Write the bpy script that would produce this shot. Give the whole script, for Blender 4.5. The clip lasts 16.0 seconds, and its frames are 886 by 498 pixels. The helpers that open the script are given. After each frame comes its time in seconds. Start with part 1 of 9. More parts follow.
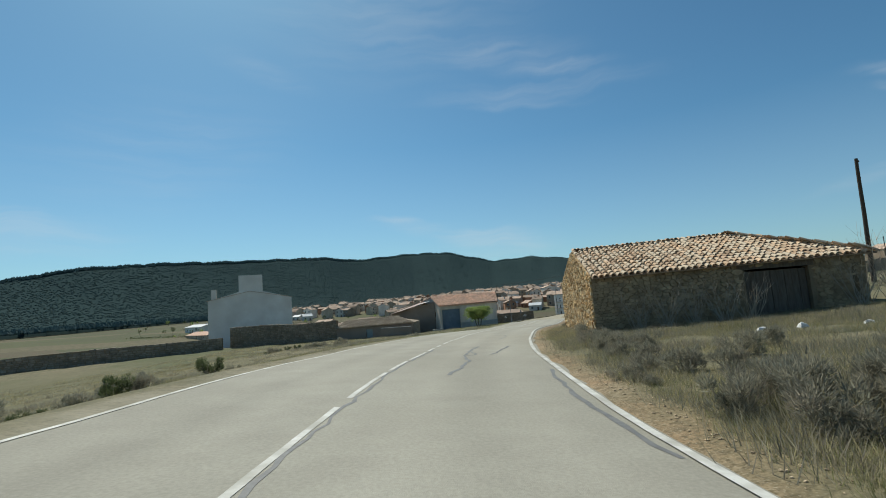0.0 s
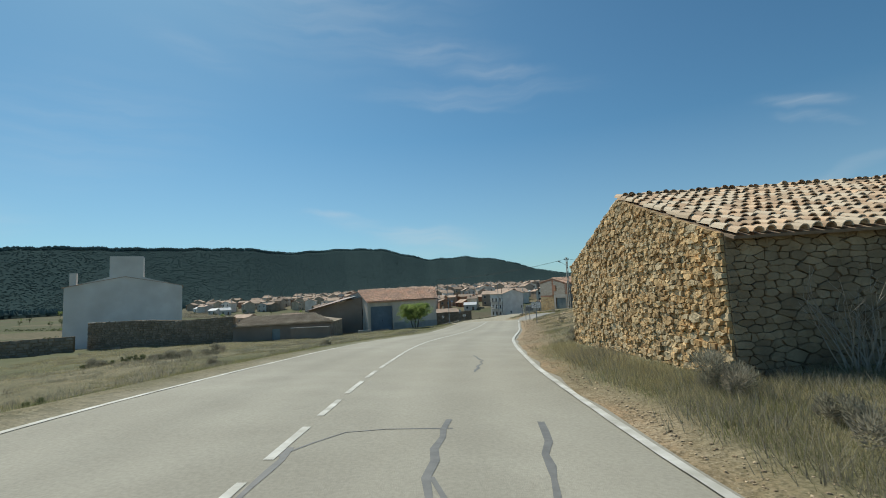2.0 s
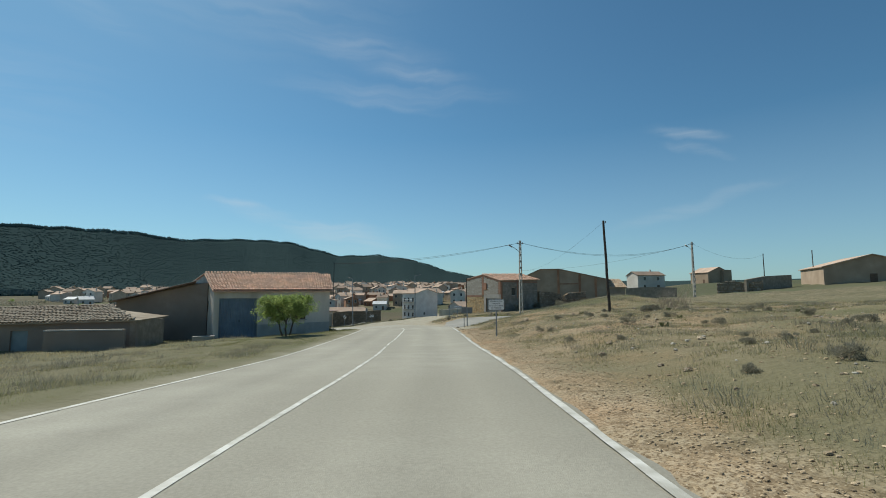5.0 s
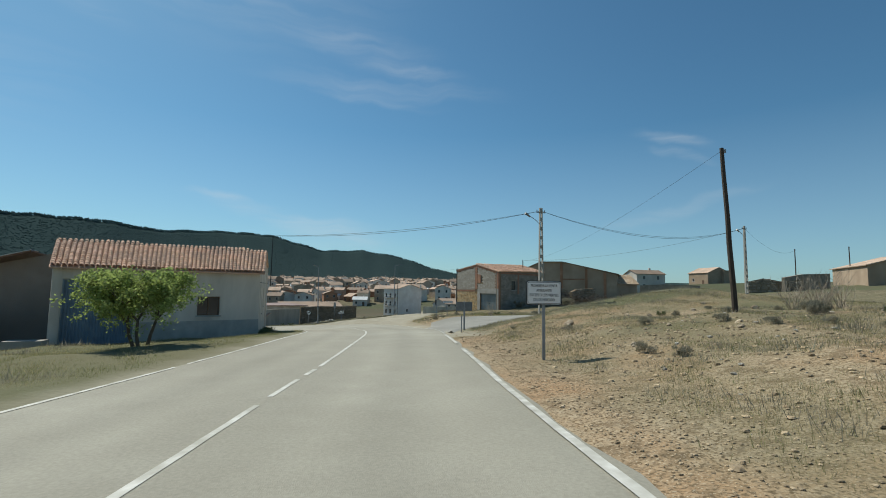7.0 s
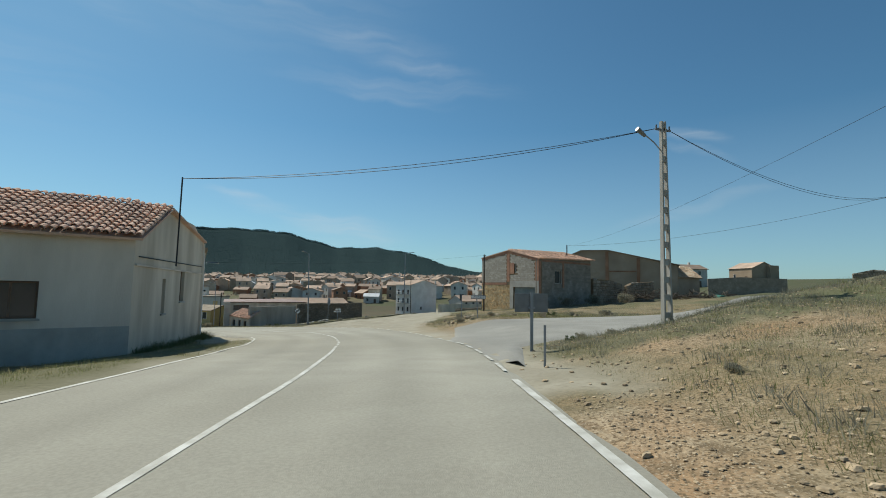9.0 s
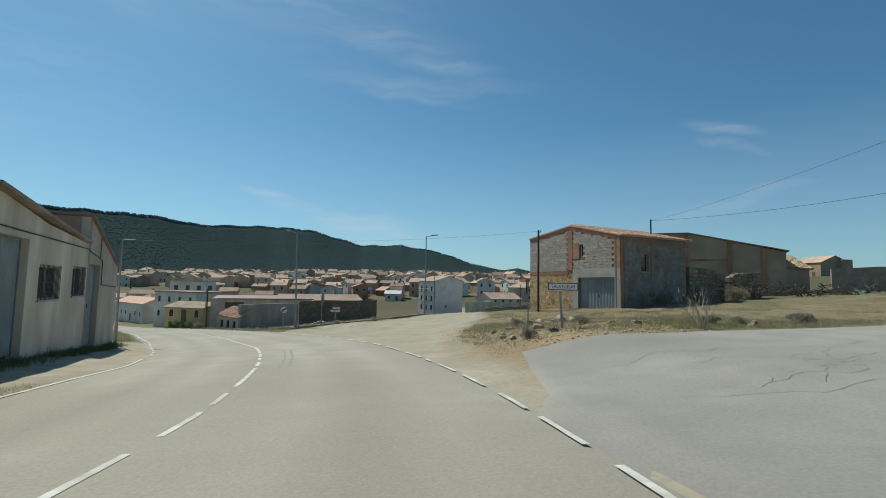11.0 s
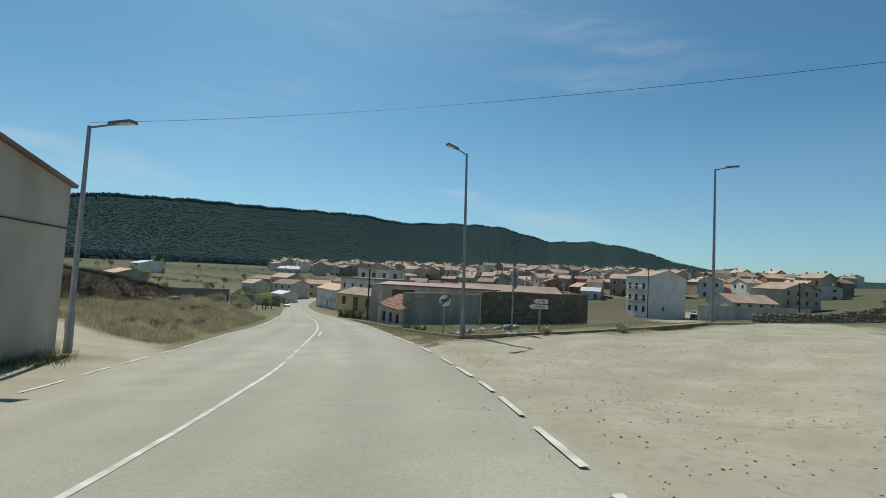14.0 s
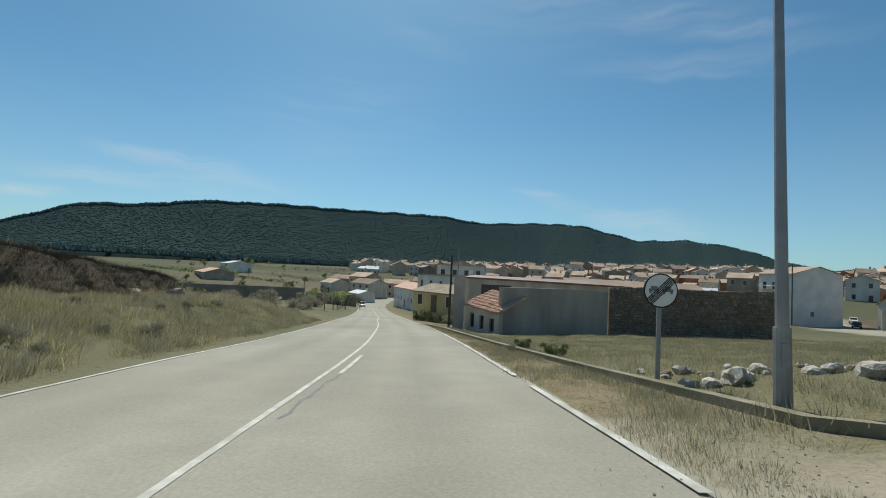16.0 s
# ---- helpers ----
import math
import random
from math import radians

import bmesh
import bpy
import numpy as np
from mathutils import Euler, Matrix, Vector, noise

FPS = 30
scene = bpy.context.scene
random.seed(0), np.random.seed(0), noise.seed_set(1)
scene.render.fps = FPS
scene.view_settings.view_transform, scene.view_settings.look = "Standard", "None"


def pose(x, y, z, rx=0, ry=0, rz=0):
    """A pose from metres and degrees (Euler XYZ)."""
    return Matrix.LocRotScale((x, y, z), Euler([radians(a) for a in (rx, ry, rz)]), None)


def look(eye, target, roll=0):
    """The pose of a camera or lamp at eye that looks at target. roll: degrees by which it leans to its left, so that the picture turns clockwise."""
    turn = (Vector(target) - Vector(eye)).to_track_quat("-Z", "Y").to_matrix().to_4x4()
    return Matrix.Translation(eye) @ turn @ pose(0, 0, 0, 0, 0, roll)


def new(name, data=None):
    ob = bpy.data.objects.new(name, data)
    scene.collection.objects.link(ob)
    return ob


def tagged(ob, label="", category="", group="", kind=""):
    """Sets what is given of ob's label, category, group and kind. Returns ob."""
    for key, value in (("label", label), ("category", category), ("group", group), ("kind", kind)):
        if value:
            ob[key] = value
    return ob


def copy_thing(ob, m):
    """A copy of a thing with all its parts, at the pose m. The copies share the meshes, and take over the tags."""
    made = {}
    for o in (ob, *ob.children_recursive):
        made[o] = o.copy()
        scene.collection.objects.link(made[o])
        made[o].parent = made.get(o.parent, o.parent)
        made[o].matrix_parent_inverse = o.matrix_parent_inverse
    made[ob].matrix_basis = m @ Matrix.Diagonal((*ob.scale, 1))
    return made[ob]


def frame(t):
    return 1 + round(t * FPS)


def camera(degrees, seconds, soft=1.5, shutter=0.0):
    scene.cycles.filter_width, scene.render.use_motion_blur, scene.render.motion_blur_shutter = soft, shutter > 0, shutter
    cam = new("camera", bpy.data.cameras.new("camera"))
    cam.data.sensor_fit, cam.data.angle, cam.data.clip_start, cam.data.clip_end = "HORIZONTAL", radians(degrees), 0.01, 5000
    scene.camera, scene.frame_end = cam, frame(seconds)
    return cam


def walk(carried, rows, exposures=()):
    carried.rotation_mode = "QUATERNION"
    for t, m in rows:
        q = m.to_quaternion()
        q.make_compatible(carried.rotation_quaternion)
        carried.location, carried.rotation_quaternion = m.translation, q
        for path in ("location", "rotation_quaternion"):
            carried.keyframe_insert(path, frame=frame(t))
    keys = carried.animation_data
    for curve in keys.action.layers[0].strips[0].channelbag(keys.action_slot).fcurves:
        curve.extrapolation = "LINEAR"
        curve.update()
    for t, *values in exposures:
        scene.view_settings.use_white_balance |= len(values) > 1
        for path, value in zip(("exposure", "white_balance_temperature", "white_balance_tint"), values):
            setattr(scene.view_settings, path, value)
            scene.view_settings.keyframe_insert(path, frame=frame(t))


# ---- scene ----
# ---- camera ----
cam = camera(86.18, 16.0, soft=0.95, shutter=0.04)
# seconds, place, heading to the left, tilt up, lean to the left
PATH = [
    (0.0, 0.000, -0.000, -0.000, -0.10, 6.41, -4.34),
    (0.5, -0.112, 2.994, -0.053, -1.56, 6.19, -4.16),
    (1.0, -0.122, 6.096, -0.141, -3.44, 5.97, -3.41),
    (1.5, 0.022, 9.412, -0.172, -5.72, 6.06, -2.96),
    (2.0, 0.312, 12.864, -0.260, -7.96, 5.72, -2.66),
    (2.5, 0.667, 16.329, -0.402, -10.12, 5.72, -2.39),
    (3.0, 1.146, 19.800, -0.488, -12.05, 5.54, -2.03),
    (3.5, 1.731, 23.216, -0.604, -13.69, 5.66, -1.64),
    (4.0, 2.417, 26.548, -0.724, -15.38, 5.70, -1.32),
    (4.5, 3.218, 29.961, -0.822, -17.11, 5.60, -0.74),
    (5.0, 4.155, 33.375, -0.938, -18.52, 5.50, -0.26),
    (5.5, 5.228, 36.788, -1.074, -19.62, 5.41, 0.11),
    (6.0, 6.376, 40.206, -1.224, -20.34, 5.33, 0.40),
    (6.5, 7.537, 43.633, -1.383, -20.59, 5.27, 0.64),
    (7.0, 8.648, 47.076, -1.546, -20.31, 5.23, 0.87),
    (7.5, 9.709, 50.533, -1.714, -19.49, 5.22, 1.08),
    (8.0, 10.734, 54.056, -1.849, -18.60, 5.11, 1.14),
    (8.5, 11.811, 57.611, -1.957, -18.29, 5.01, 1.13),
    (9.0, 12.943, 61.197, -2.037, -18.57, 4.92, 1.04),
    (9.5, 14.071, 64.802, -2.114, -18.91, 4.84, 0.94),
    (10.0, 15.142, 68.412, -2.216, -18.80, 4.77, 0.89),
    (10.5, 16.098, 72.016, -2.366, -17.71, 4.70, 0.96),
    (11.0, 16.939, 75.611, -2.565, -15.64, 4.64, 1.15),
    (11.5, 17.620, 79.293, -2.787, -12.87, 4.79, 1.06),
    (12.0, 18.093, 83.012, -3.042, -9.21, 4.53, 1.30),
    (12.5, 18.323, 86.799, -3.211, -5.58, 4.65, 1.51),
    (13.0, 18.304, 90.467, -3.392, -1.66, 4.42, 2.11),
    (13.5, 17.993, 94.087, -3.569, 2.69, 3.79, 2.99),
    (14.0, 17.412, 97.701, -3.783, 6.82, 3.50, 2.96),
    (14.5, 16.606, 101.244, -4.073, 10.54, 3.53, 3.36),
    (15.0, 15.624, 104.743, -4.350, 13.21, 3.29, 3.42),
    (15.5, 14.524, 108.269, -4.616, 15.17, 3.11, 3.36),
    (16.0, 13.326, 111.831, -4.849, 16.31, 3.21, 2.96),
]
walk(cam, [(t, pose(x, y, z, 90 + tilt, 0, head) @ pose(0, 0, 0, 0, 0, lean)) for t, x, y, z, head, tilt, lean in PATH],
     exposures=[(0, 0.0, 6500, 4.5), (16, 0.0, 6500, 4.5)])

# ---- light ----
SUN_AZ, SUN_EL = -27.0, 51.0     # degrees to the right of +y, degrees up
world = bpy.data.worlds.new("world")
scene.world = world
world.use_nodes = True
wn, wl = world.node_tree.nodes, world.node_tree.links
sky = wn.new("ShaderNodeTexSky")
sky.sky_type, sky.sun_disc = "NISHITA", False
sky.sun_elevation, sky.sun_rotation = radians(SUN_EL), radians(SUN_AZ)
sky.altitude, sky.air_density, sky.dust_density, sky.ozone_density = 900, 1.0, 1.0, 2.0
# thin cirrus: soft streaks by azimuth and height, broken up by fine fibres
co = wn.new("ShaderNodeTexCoord")
sep = wn.new("ShaderNodeSeparateXYZ")
wl.new(co.outputs["Generated"], sep.inputs[0])


def sky_math(op, a, b=None):
    k = wn.new("ShaderNodeMath")
    k.operation = op
    for sock, v in zip(k.inputs, (a, b)):
        if isinstance(v, (int, float)):
            sock.default_value = v
        elif v is not None:
            wl.new(v, sock)
    return k.outputs[0]


az_deg = sky_math("MULTIPLY", sky_math("ARCTAN2", sep.outputs["X"], sep.outputs["Y"]), 57.2958)
el_deg = sky_math("MULTIPLY", sky_math("ARCSINE", sep.outputs["Z"]), 57.2958)
flat = wn.new("ShaderNodeCombineXYZ")
wl.new(az_deg, flat.inputs[0])
wl.new(el_deg, flat.inputs[1])
warp = wn.new("ShaderNodeTexNoise")
warp.inputs["Scale"].default_value, warp.inputs["Detail"].default_value = 0.16, 4
wl.new(flat.outputs[0], warp.inputs["Vector"])
off = wn.new("ShaderNodeVectorMath")
off.operation = "MULTIPLY_ADD"
wl.new(warp.outputs["Color"], off.inputs[0])
off.inputs[1].default_value, off.inputs[2].default_value = (4.0, 2.6, 0), (-2.0, -1.3, 0)
place = wn.new("ShaderNodeVectorMath")
wl.new(flat.outputs[0], place.inputs[0])
wl.new(off.outputs[0], place.inputs[1])
# azimuth, height, half length, half width, slant (degrees), strength
STREAKS = ((16, 25.6, 10, 1.7, -6, 0.20), (8, 22.6, 16, 0.9, -5, 0.13), (-20, 26.7, 9, 2.0, -15, 0.12), (7, 6.6, 10, 3.0, -4, 0.30), (-42, 8.6, 14, 3.0, 3, 0.22),
           (13, 23.7, 20, 1.9, -2, 0.16), (10, 28.0, 14, 2.6, -5, 0.16), (46.5, 16.9, 5, 1.0, -16, 0.34), (47.6, 15.0, 4.5, 0.8, -20, 0.32), (47, 9.5, 12, 1.2, 13, 0.20),
           (0, 8.6, 12, 1.6, -10, 0.22), (-46.5, 10.5, 10, 1.4, -2, 0.45), (-54, 7.9, 10, 1.4, 1, 0.35), (-58, 5.7, 4.5, 0.9, 1, 0.7), (-5.4, 10.3, 4.5, 0.8, -3, 0.25),
           # The (-4, 34) entry paints a faint veil of sun glare, not cirrus.
           (-4, 34, 26, 12, 0, 0.14), (-30, 18, 20, 9, 10, 0.10))
total = None
for a0, e0, ln_, wd_, sl_, st_ in STREAKS:
    m_ = wn.new("ShaderNodeMapping")
    m_.vector_type = "TEXTURE"
    m_.inputs["Location"].default_value, m_.inputs["Rotation"].default_value, m_.inputs["Scale"].default_value = (a0, e0, 0), (0, 0, radians(sl_)), (ln_, wd_, 1)
    wl.new(place.outputs[0], m_.inputs["Vector"])
    d_ = wn.new("ShaderNodeVectorMath")
    d_.operation = "LENGTH"
    wl.new(m_.outputs[0], d_.inputs[0])
    f_ = wn.new("ShaderNodeMapRange")
    f_.interpolation_type = "SMOOTHERSTEP"
    f_.inputs["From Max"].default_value, f_.inputs["To Min"].default_value, f_.inputs["To Max"].default_value = 1.0, st_, 0.0
    wl.new(d_.outputs["Value"], f_.inputs["Value"])
    total = f_.outputs[0] if total is None else sky_math("ADD", total, f_.outputs[0])
fine_, fmap = wn.new("ShaderNodeTexNoise"), wn.new("ShaderNodeMapping")
fmap.inputs["Scale"].default_value, fmap.inputs["Rotation"].default_value = (0.09, 0.95, 1), (0, 0, 0.07)
wl.new(place.outputs[0], fmap.inputs["Vector"])
wl.new(fmap.outputs[0], fine_.inputs["Vector"])
fine_.inputs["Scale"].default_value, fine_.inputs["Detail"].default_value = 1.0, 7
fib = wn.new("ShaderNodeMapRange")
fib.inputs["From Min"].default_value, fib.inputs["From Max"].default_value, fib.inputs["To Min"].default_value, fib.inputs["To Max"].default_value = 0.32, 0.68, 0.15, 0.95
wl.new(fine_.outputs["Fac"], fib.inputs["Value"])
mx = wn.new("ShaderNodeMix")
mx.data_type = "RGBA"
mx.inputs[7].default_value = (6.6, 7.0, 7.5, 1)
wl.new(sky_math("MULTIPLY", total, fib.outputs[0]), mx.inputs[0])
tint = wn.new("ShaderNodeMix")
tint.data_type, tint.blend_type = "RGBA", "MULTIPLY"
tint.inputs[0].default_value = 1.0
tint.inputs[7].default_value = (0.565, 0.89, 0.955, 1)
wl.new(sky.outputs["Color"], tint.inputs[6])
# paler air towards the horizon
sp, hz_, air = wn.new("ShaderNodeSeparateXYZ"), wn.new("ShaderNodeMapRange"), wn.new("ShaderNodeMix")
wl.new(co.outputs["Generated"], sp.inputs[0])
wl.new(sp.outputs["Z"], hz_.inputs["Value"])
hz_.inputs["From Min"].default_value, hz_.inputs["From Max"].default_value = 0.0, 0.32
hz_.inputs["To Min"].default_value, hz_.inputs["To Max"].default_value = 0.36, 0.0
air.data_type = "RGBA"
air.inputs[7].default_value = (4.6, 5.6, 6.9, 1)
wl.new(hz_.outputs[0], air.inputs[0])
wl.new(tint.outputs[2], air.inputs[6])
wl.new(air.outputs[2], mx.inputs[6])
wl.new(mx.outputs[2], wn["Background"].inputs["Color"])
wn["Background"].inputs["Strength"].default_value = 0.094
sun_lamp = bpy.data.lights.new("sun", "SUN")
sun_lamp.energy, sun_lamp.angle, sun_lamp.color = 4.4, radians(0.55), (1.0, 0.95, 0.86)
sun = new("sun", sun_lamp)
away = Vector((math.sin(radians(SUN_AZ)) * math.cos(radians(SUN_EL)), math.cos(radians(SUN_AZ)) * math.cos(radians(SUN_EL)), math.sin(radians(SUN_EL))))
sun.matrix_world = look(away * 200, (0, 0, 0))


# ---- materials ----
def surface(name, a, b, scale=4.0, c=None, scale2=0.5, rough=0.85, bump=0.3, fine=40.0, metal=0.0, vary=0.0, stretch=(1, 1, 1), space="Object", spec=0.3):
    """Two colours mixed by a middle noise, a third by a broad one, fine relief, and a change of tone from piece to piece."""
    m = bpy.data.materials.new(name)
    m.use_nodes = True
    n, l = m.node_tree.nodes, m.node_tree.links
    bs = n["Principled BSDF"]
    bs.inputs["Roughness"].default_value, bs.inputs["Metallic"].default_value = rough, metal
    bs.inputs["Specular IOR Level"].default_value = spec
    tc, ma = n.new("ShaderNodeTexCoord"), n.new("ShaderNodeMapping")
    ma.inputs["Scale"].default_value = stretch
    l.new(tc.outputs[space], ma.inputs["Vector"])
    info = n.new("ShaderNodeObjectInfo")
    if vary:
        sh = n.new("ShaderNodeVectorMath")
        sh.operation = "SCALE"
        sh.inputs[0].default_value = (13.0, 7.0, 5.0)
        l.new(info.outputs["Random"], sh.inputs["Scale"])
        l.new(sh.outputs[0], ma.inputs["Location"])

    def tone(sc, detail):
        t = n.new("ShaderNodeTexNoise")
        t.inputs["Scale"].default_value, t.inputs["Detail"].default_value = sc, detail
        l.new(ma.outputs["Vector"], t.inputs["Vector"])
        r = n.new("ShaderNodeValToRGB")
        r.color_ramp.elements[0].position, r.color_ramp.elements[1].position = 0.36, 0.66
        l.new(t.outputs["Fac"], r.inputs["Fac"])
        return r.outputs["Color"], t.outputs["Fac"]

    def mixed(fac, p, q):
        x = n.new("ShaderNodeMix")
        x.data_type = "RGBA"
        for sock, v in ((x.inputs[0], fac), (x.inputs[6], p), (x.inputs[7], q)):
            if isinstance(v, tuple):
                sock.default_value = (*v, 1)
            elif isinstance(v, float):
                sock.default_value = v
            else:
                l.new(v, sock)
        return x.outputs[2]

    f1, _ = tone(scale, 6)
    col = mixed(f1, a, b)
    if c:
        f2, _ = tone(scale2, 4)
        col = mixed(f2, col, c)
    if vary:
        hs = n.new("ShaderNodeHueSaturation")
        mr = n.new("ShaderNodeMapRange")
        mr.inputs["To Min"].default_value, mr.inputs["To Max"].default_value = 1 - vary, 1 + vary
        l.new(info.outputs["Random"], mr.inputs["Value"])
        l.new(mr.outputs[0], hs.inputs["Value"])
        l.new(col, hs.inputs["Color"])
        col = hs.outputs[0]
    l.new(col, bs.inputs["Base Color"])
    if bump:
        t = n.new("ShaderNodeTexNoise")
        t.inputs["Scale"].default_value, t.inputs["Detail"].default_value = fine, 5
        l.new(ma.outputs["Vector"], t.inputs["Vector"])
        bu = n.new("ShaderNodeBump")
        bu.inputs["Strength"].default_value, bu.inputs["Distance"].default_value = bump, 0.03
        l.new(t.outputs["Fac"], bu.inputs["Height"])
        l.new(bu.outputs[0], bs.inputs["Normal"])
    m["plain"] = 1
    return m


def island(m, amount):
    """Adds a change of tone from piece to piece of a joined mesh."""
    n, l = m.node_tree.nodes, m.node_tree.links
    bs = n["Principled BSDF"]
    src = bs.inputs["Base Color"].links[0].from_socket
    geo, mr, hs = n.new("ShaderNodeNewGeometry"), n.new("ShaderNodeMapRange"), n.new("ShaderNodeHueSaturation")
    mr.inputs["To Min"].default_value, mr.inputs["To Max"].default_value = 1 - amount, 1 + amount
    l.new(geo.outputs["Random Per Island"], mr.inputs["Value"])
    l.new(mr.outputs[0], hs.inputs["Value"])
    l.new(src, hs.inputs["Color"])
    l.new(hs.outputs[0], bs.inputs["Base Color"])
    return m


def translucent(m, share):
    """Thin leaves and blades let part of the light through."""
    n, l = m.node_tree.nodes, m.node_tree.links
    bs = n["Principled BSDF"]
    tr, mixer = n.new("ShaderNodeBsdfTranslucent"), n.new("ShaderNodeMixShader")
    l.new(bs.inputs["Base Color"].links[0].from_socket, tr.inputs["Color"])
    mixer.inputs[0].default_value = share
    l.new(bs.outputs[0], mixer.inputs[1])
    l.new(tr.outputs[0], mixer.inputs[2])
    l.new(mixer.outputs[0], n["Material Output"].inputs["Surface"])
    return m


def second_hue(m, colour, joined=False, share=0.45):
    """Some of the pieces are of another colour."""
    n, l = m.node_tree.nodes, m.node_tree.links
    bs = n["Principled BSDF"]
    src = bs.inputs["Base Color"].links[0].from_socket
    rnd = n.new("ShaderNodeNewGeometry").outputs["Random Per Island"] if joined else n.new("ShaderNodeObjectInfo").outputs["Random"]
    mul, fr, rg, mixc = n.new("ShaderNodeMath"), n.new("ShaderNodeMath"), n.new("ShaderNodeValToRGB"), n.new("ShaderNodeMix")
    mul.operation, fr.operation = "MULTIPLY", "FRACT"
    mul.inputs[1].default_value = 7.31
    l.new(rnd, mul.inputs[0])
    l.new(mul.outputs[0], fr.inputs[0])
    l.new(fr.outputs[0], rg.inputs["Fac"])
    rg.color_ramp.elements[0].position, rg.color_ramp.elements[1].position = 1 - share - 0.15, 1 - share + 0.15
    mixc.data_type = "RGBA"
    l.new(rg.outputs["Color"], mixc.inputs[0])
    l.new(src, mixc.inputs[6])
    mixc.inputs[7].default_value = (*colour, 1)
    l.new(mixc.outputs[2], bs.inputs["Base Color"])
    return m


M = {}
def asphalt_material(name, a, b, c, tracks=True):
    m = surface(name, a, b, 1.0, c, 0.13, 0.9, 0.3, 90)
    n, l = m.node_tree.nodes, m.node_tree.links
    bs = n["Principled BSDF"]
    src = bs.inputs["Base Color"].links[0].from_socket
    tc, t, mr = n.new("ShaderNodeTexCoord"), n.new("ShaderNodeTexNoise"), n.new("ShaderNodeMapRange")
    t.inputs["Scale"].default_value, t.inputs["Detail"].default_value = 26.0, 3
    l.new(tc.outputs["Object"], t.inputs["Vector"])
    l.new(t.outputs["Fac"], mr.inputs["Value"])
    mr.inputs["From Min"].default_value, mr.inputs["From Max"].default_value = 0.3, 0.7
    mr.inputs["To Min"].default_value, mr.inputs["To Max"].default_value = 0.90, 1.09
    # worn wheel tracks and a darker strip between them
    la, ml = n.new("ShaderNodeAttribute"), n.new("ShaderNodeMath")
    la.attribute_name = "wear"
    ml.operation = "MULTIPLY"
    ml.inputs[1].default_value = 1.0
    l.new(mr.outputs[0], ml.inputs[0])
    if tracks:
        l.new(la.outputs["Fac"], ml.inputs[1])
    hs = n.new("ShaderNodeHueSaturation")
    l.new(src, hs.inputs["Color"])
    l.new(ml.outputs[0], hs.inputs["Value"])
    l.new(hs.outputs[0], bs.inputs["Base Color"])
    return m


M["asphalt"] = asphalt_material("asphalt", (0.325, 0.305, 0.25), (0.37, 0.35, 0.288), (0.30, 0.28, 0.226))
M["asphalt_old"] = asphalt_material("asphalt_old", (0.275, 0.265, 0.235), (0.325, 0.313, 0.28), (0.235, 0.226, 0.20), False)
M["kerb"] = surface("weathered_kerb", (0.25, 0.22, 0.155), (0.33, 0.295, 0.22), 3, (0.18, 0.165, 0.10), 0.8, 0.95, 0.4, 30)
M["tar_worn"] = surface("worn_tar", (0.235, 0.225, 0.195), (0.275, 0.262, 0.225), 6, None, 1, 0.8, 0.1)
M["tar"] = surface("tar", (0.145, 0.142, 0.135), (0.19, 0.186, 0.175), 6, None, 1, 0.6, 0.1)
M["paint"] = surface("road_paint", (0.66, 0.65, 0.60), (0.56, 0.545, 0.49), 9, (0.40, 0.385, 0.33), 2.6, 0.7, 0.2, 80)
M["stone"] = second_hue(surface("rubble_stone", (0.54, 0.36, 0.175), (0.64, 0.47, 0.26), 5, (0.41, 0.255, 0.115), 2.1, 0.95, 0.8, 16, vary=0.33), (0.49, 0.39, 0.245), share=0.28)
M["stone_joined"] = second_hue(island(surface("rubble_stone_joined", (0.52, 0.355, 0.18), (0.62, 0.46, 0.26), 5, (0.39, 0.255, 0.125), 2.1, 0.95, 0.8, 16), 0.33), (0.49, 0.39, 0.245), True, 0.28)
# Darker copy of the rubble stone, with the long side's shade in its colour.
M["stone_shaded_side"] = island(surface("shaded_rubble_stone", (0.34, 0.255, 0.155), (0.42, 0.325, 0.21), 5, (0.27, 0.20, 0.125), 2.1, 0.95, 0.8, 16), 0.22)
M["mortar_pale"] = surface("pale_earth_mortar", (0.24, 0.18, 0.115), (0.30, 0.23, 0.15), 6, (0.19, 0.14, 0.09), 0.8, 1.0, 0.6, 25)
# Clay darkened to paint in the shade of the gaps between tiles.
M["tile_bed"] = surface("shaded_tile_channels", (0.27, 0.19, 0.125), (0.34, 0.25, 0.17), 5, (0.20, 0.15, 0.11), 1.1, 0.95, 0.5, 12)
M["mortar"] = surface("earth_mortar", (0.16, 0.115, 0.07), (0.22, 0.165, 0.105), 6, (0.12, 0.09, 0.06), 0.8, 1.0, 0.6, 25)
M["tile"] = second_hue(surface("clay_tile", (0.56, 0.37, 0.23), (0.65, 0.49, 0.33), 5, (0.43, 0.30, 0.20), 2.1, 0.9, 0.3, 30, vary=0.28), (0.60, 0.49, 0.36))
M["tile_joined"] = second_hue(island(surface("clay_tile_joined", (0.56, 0.37, 0.23), (0.65, 0.49, 0.33), 5, (0.43, 0.30, 0.20), 1.1, 0.9, 0.3, 30), 0.28), (0.60, 0.49, 0.36), True)
M["tile_red"] = island(surface("red_clay_tile", (0.58, 0.34, 0.23), (0.67, 0.46, 0.34), 4, (0.50, 0.34, 0.26), 0.8, 0.9, 0.3, 30), 0.22)
M["tile_far"] = surface("weathered_roof_tiles", (0.40, 0.275, 0.20), (0.50, 0.375, 0.285), 1.2, (0.33, 0.25, 0.19), 0.3, 0.9, 0.5, 6, vary=0.36)
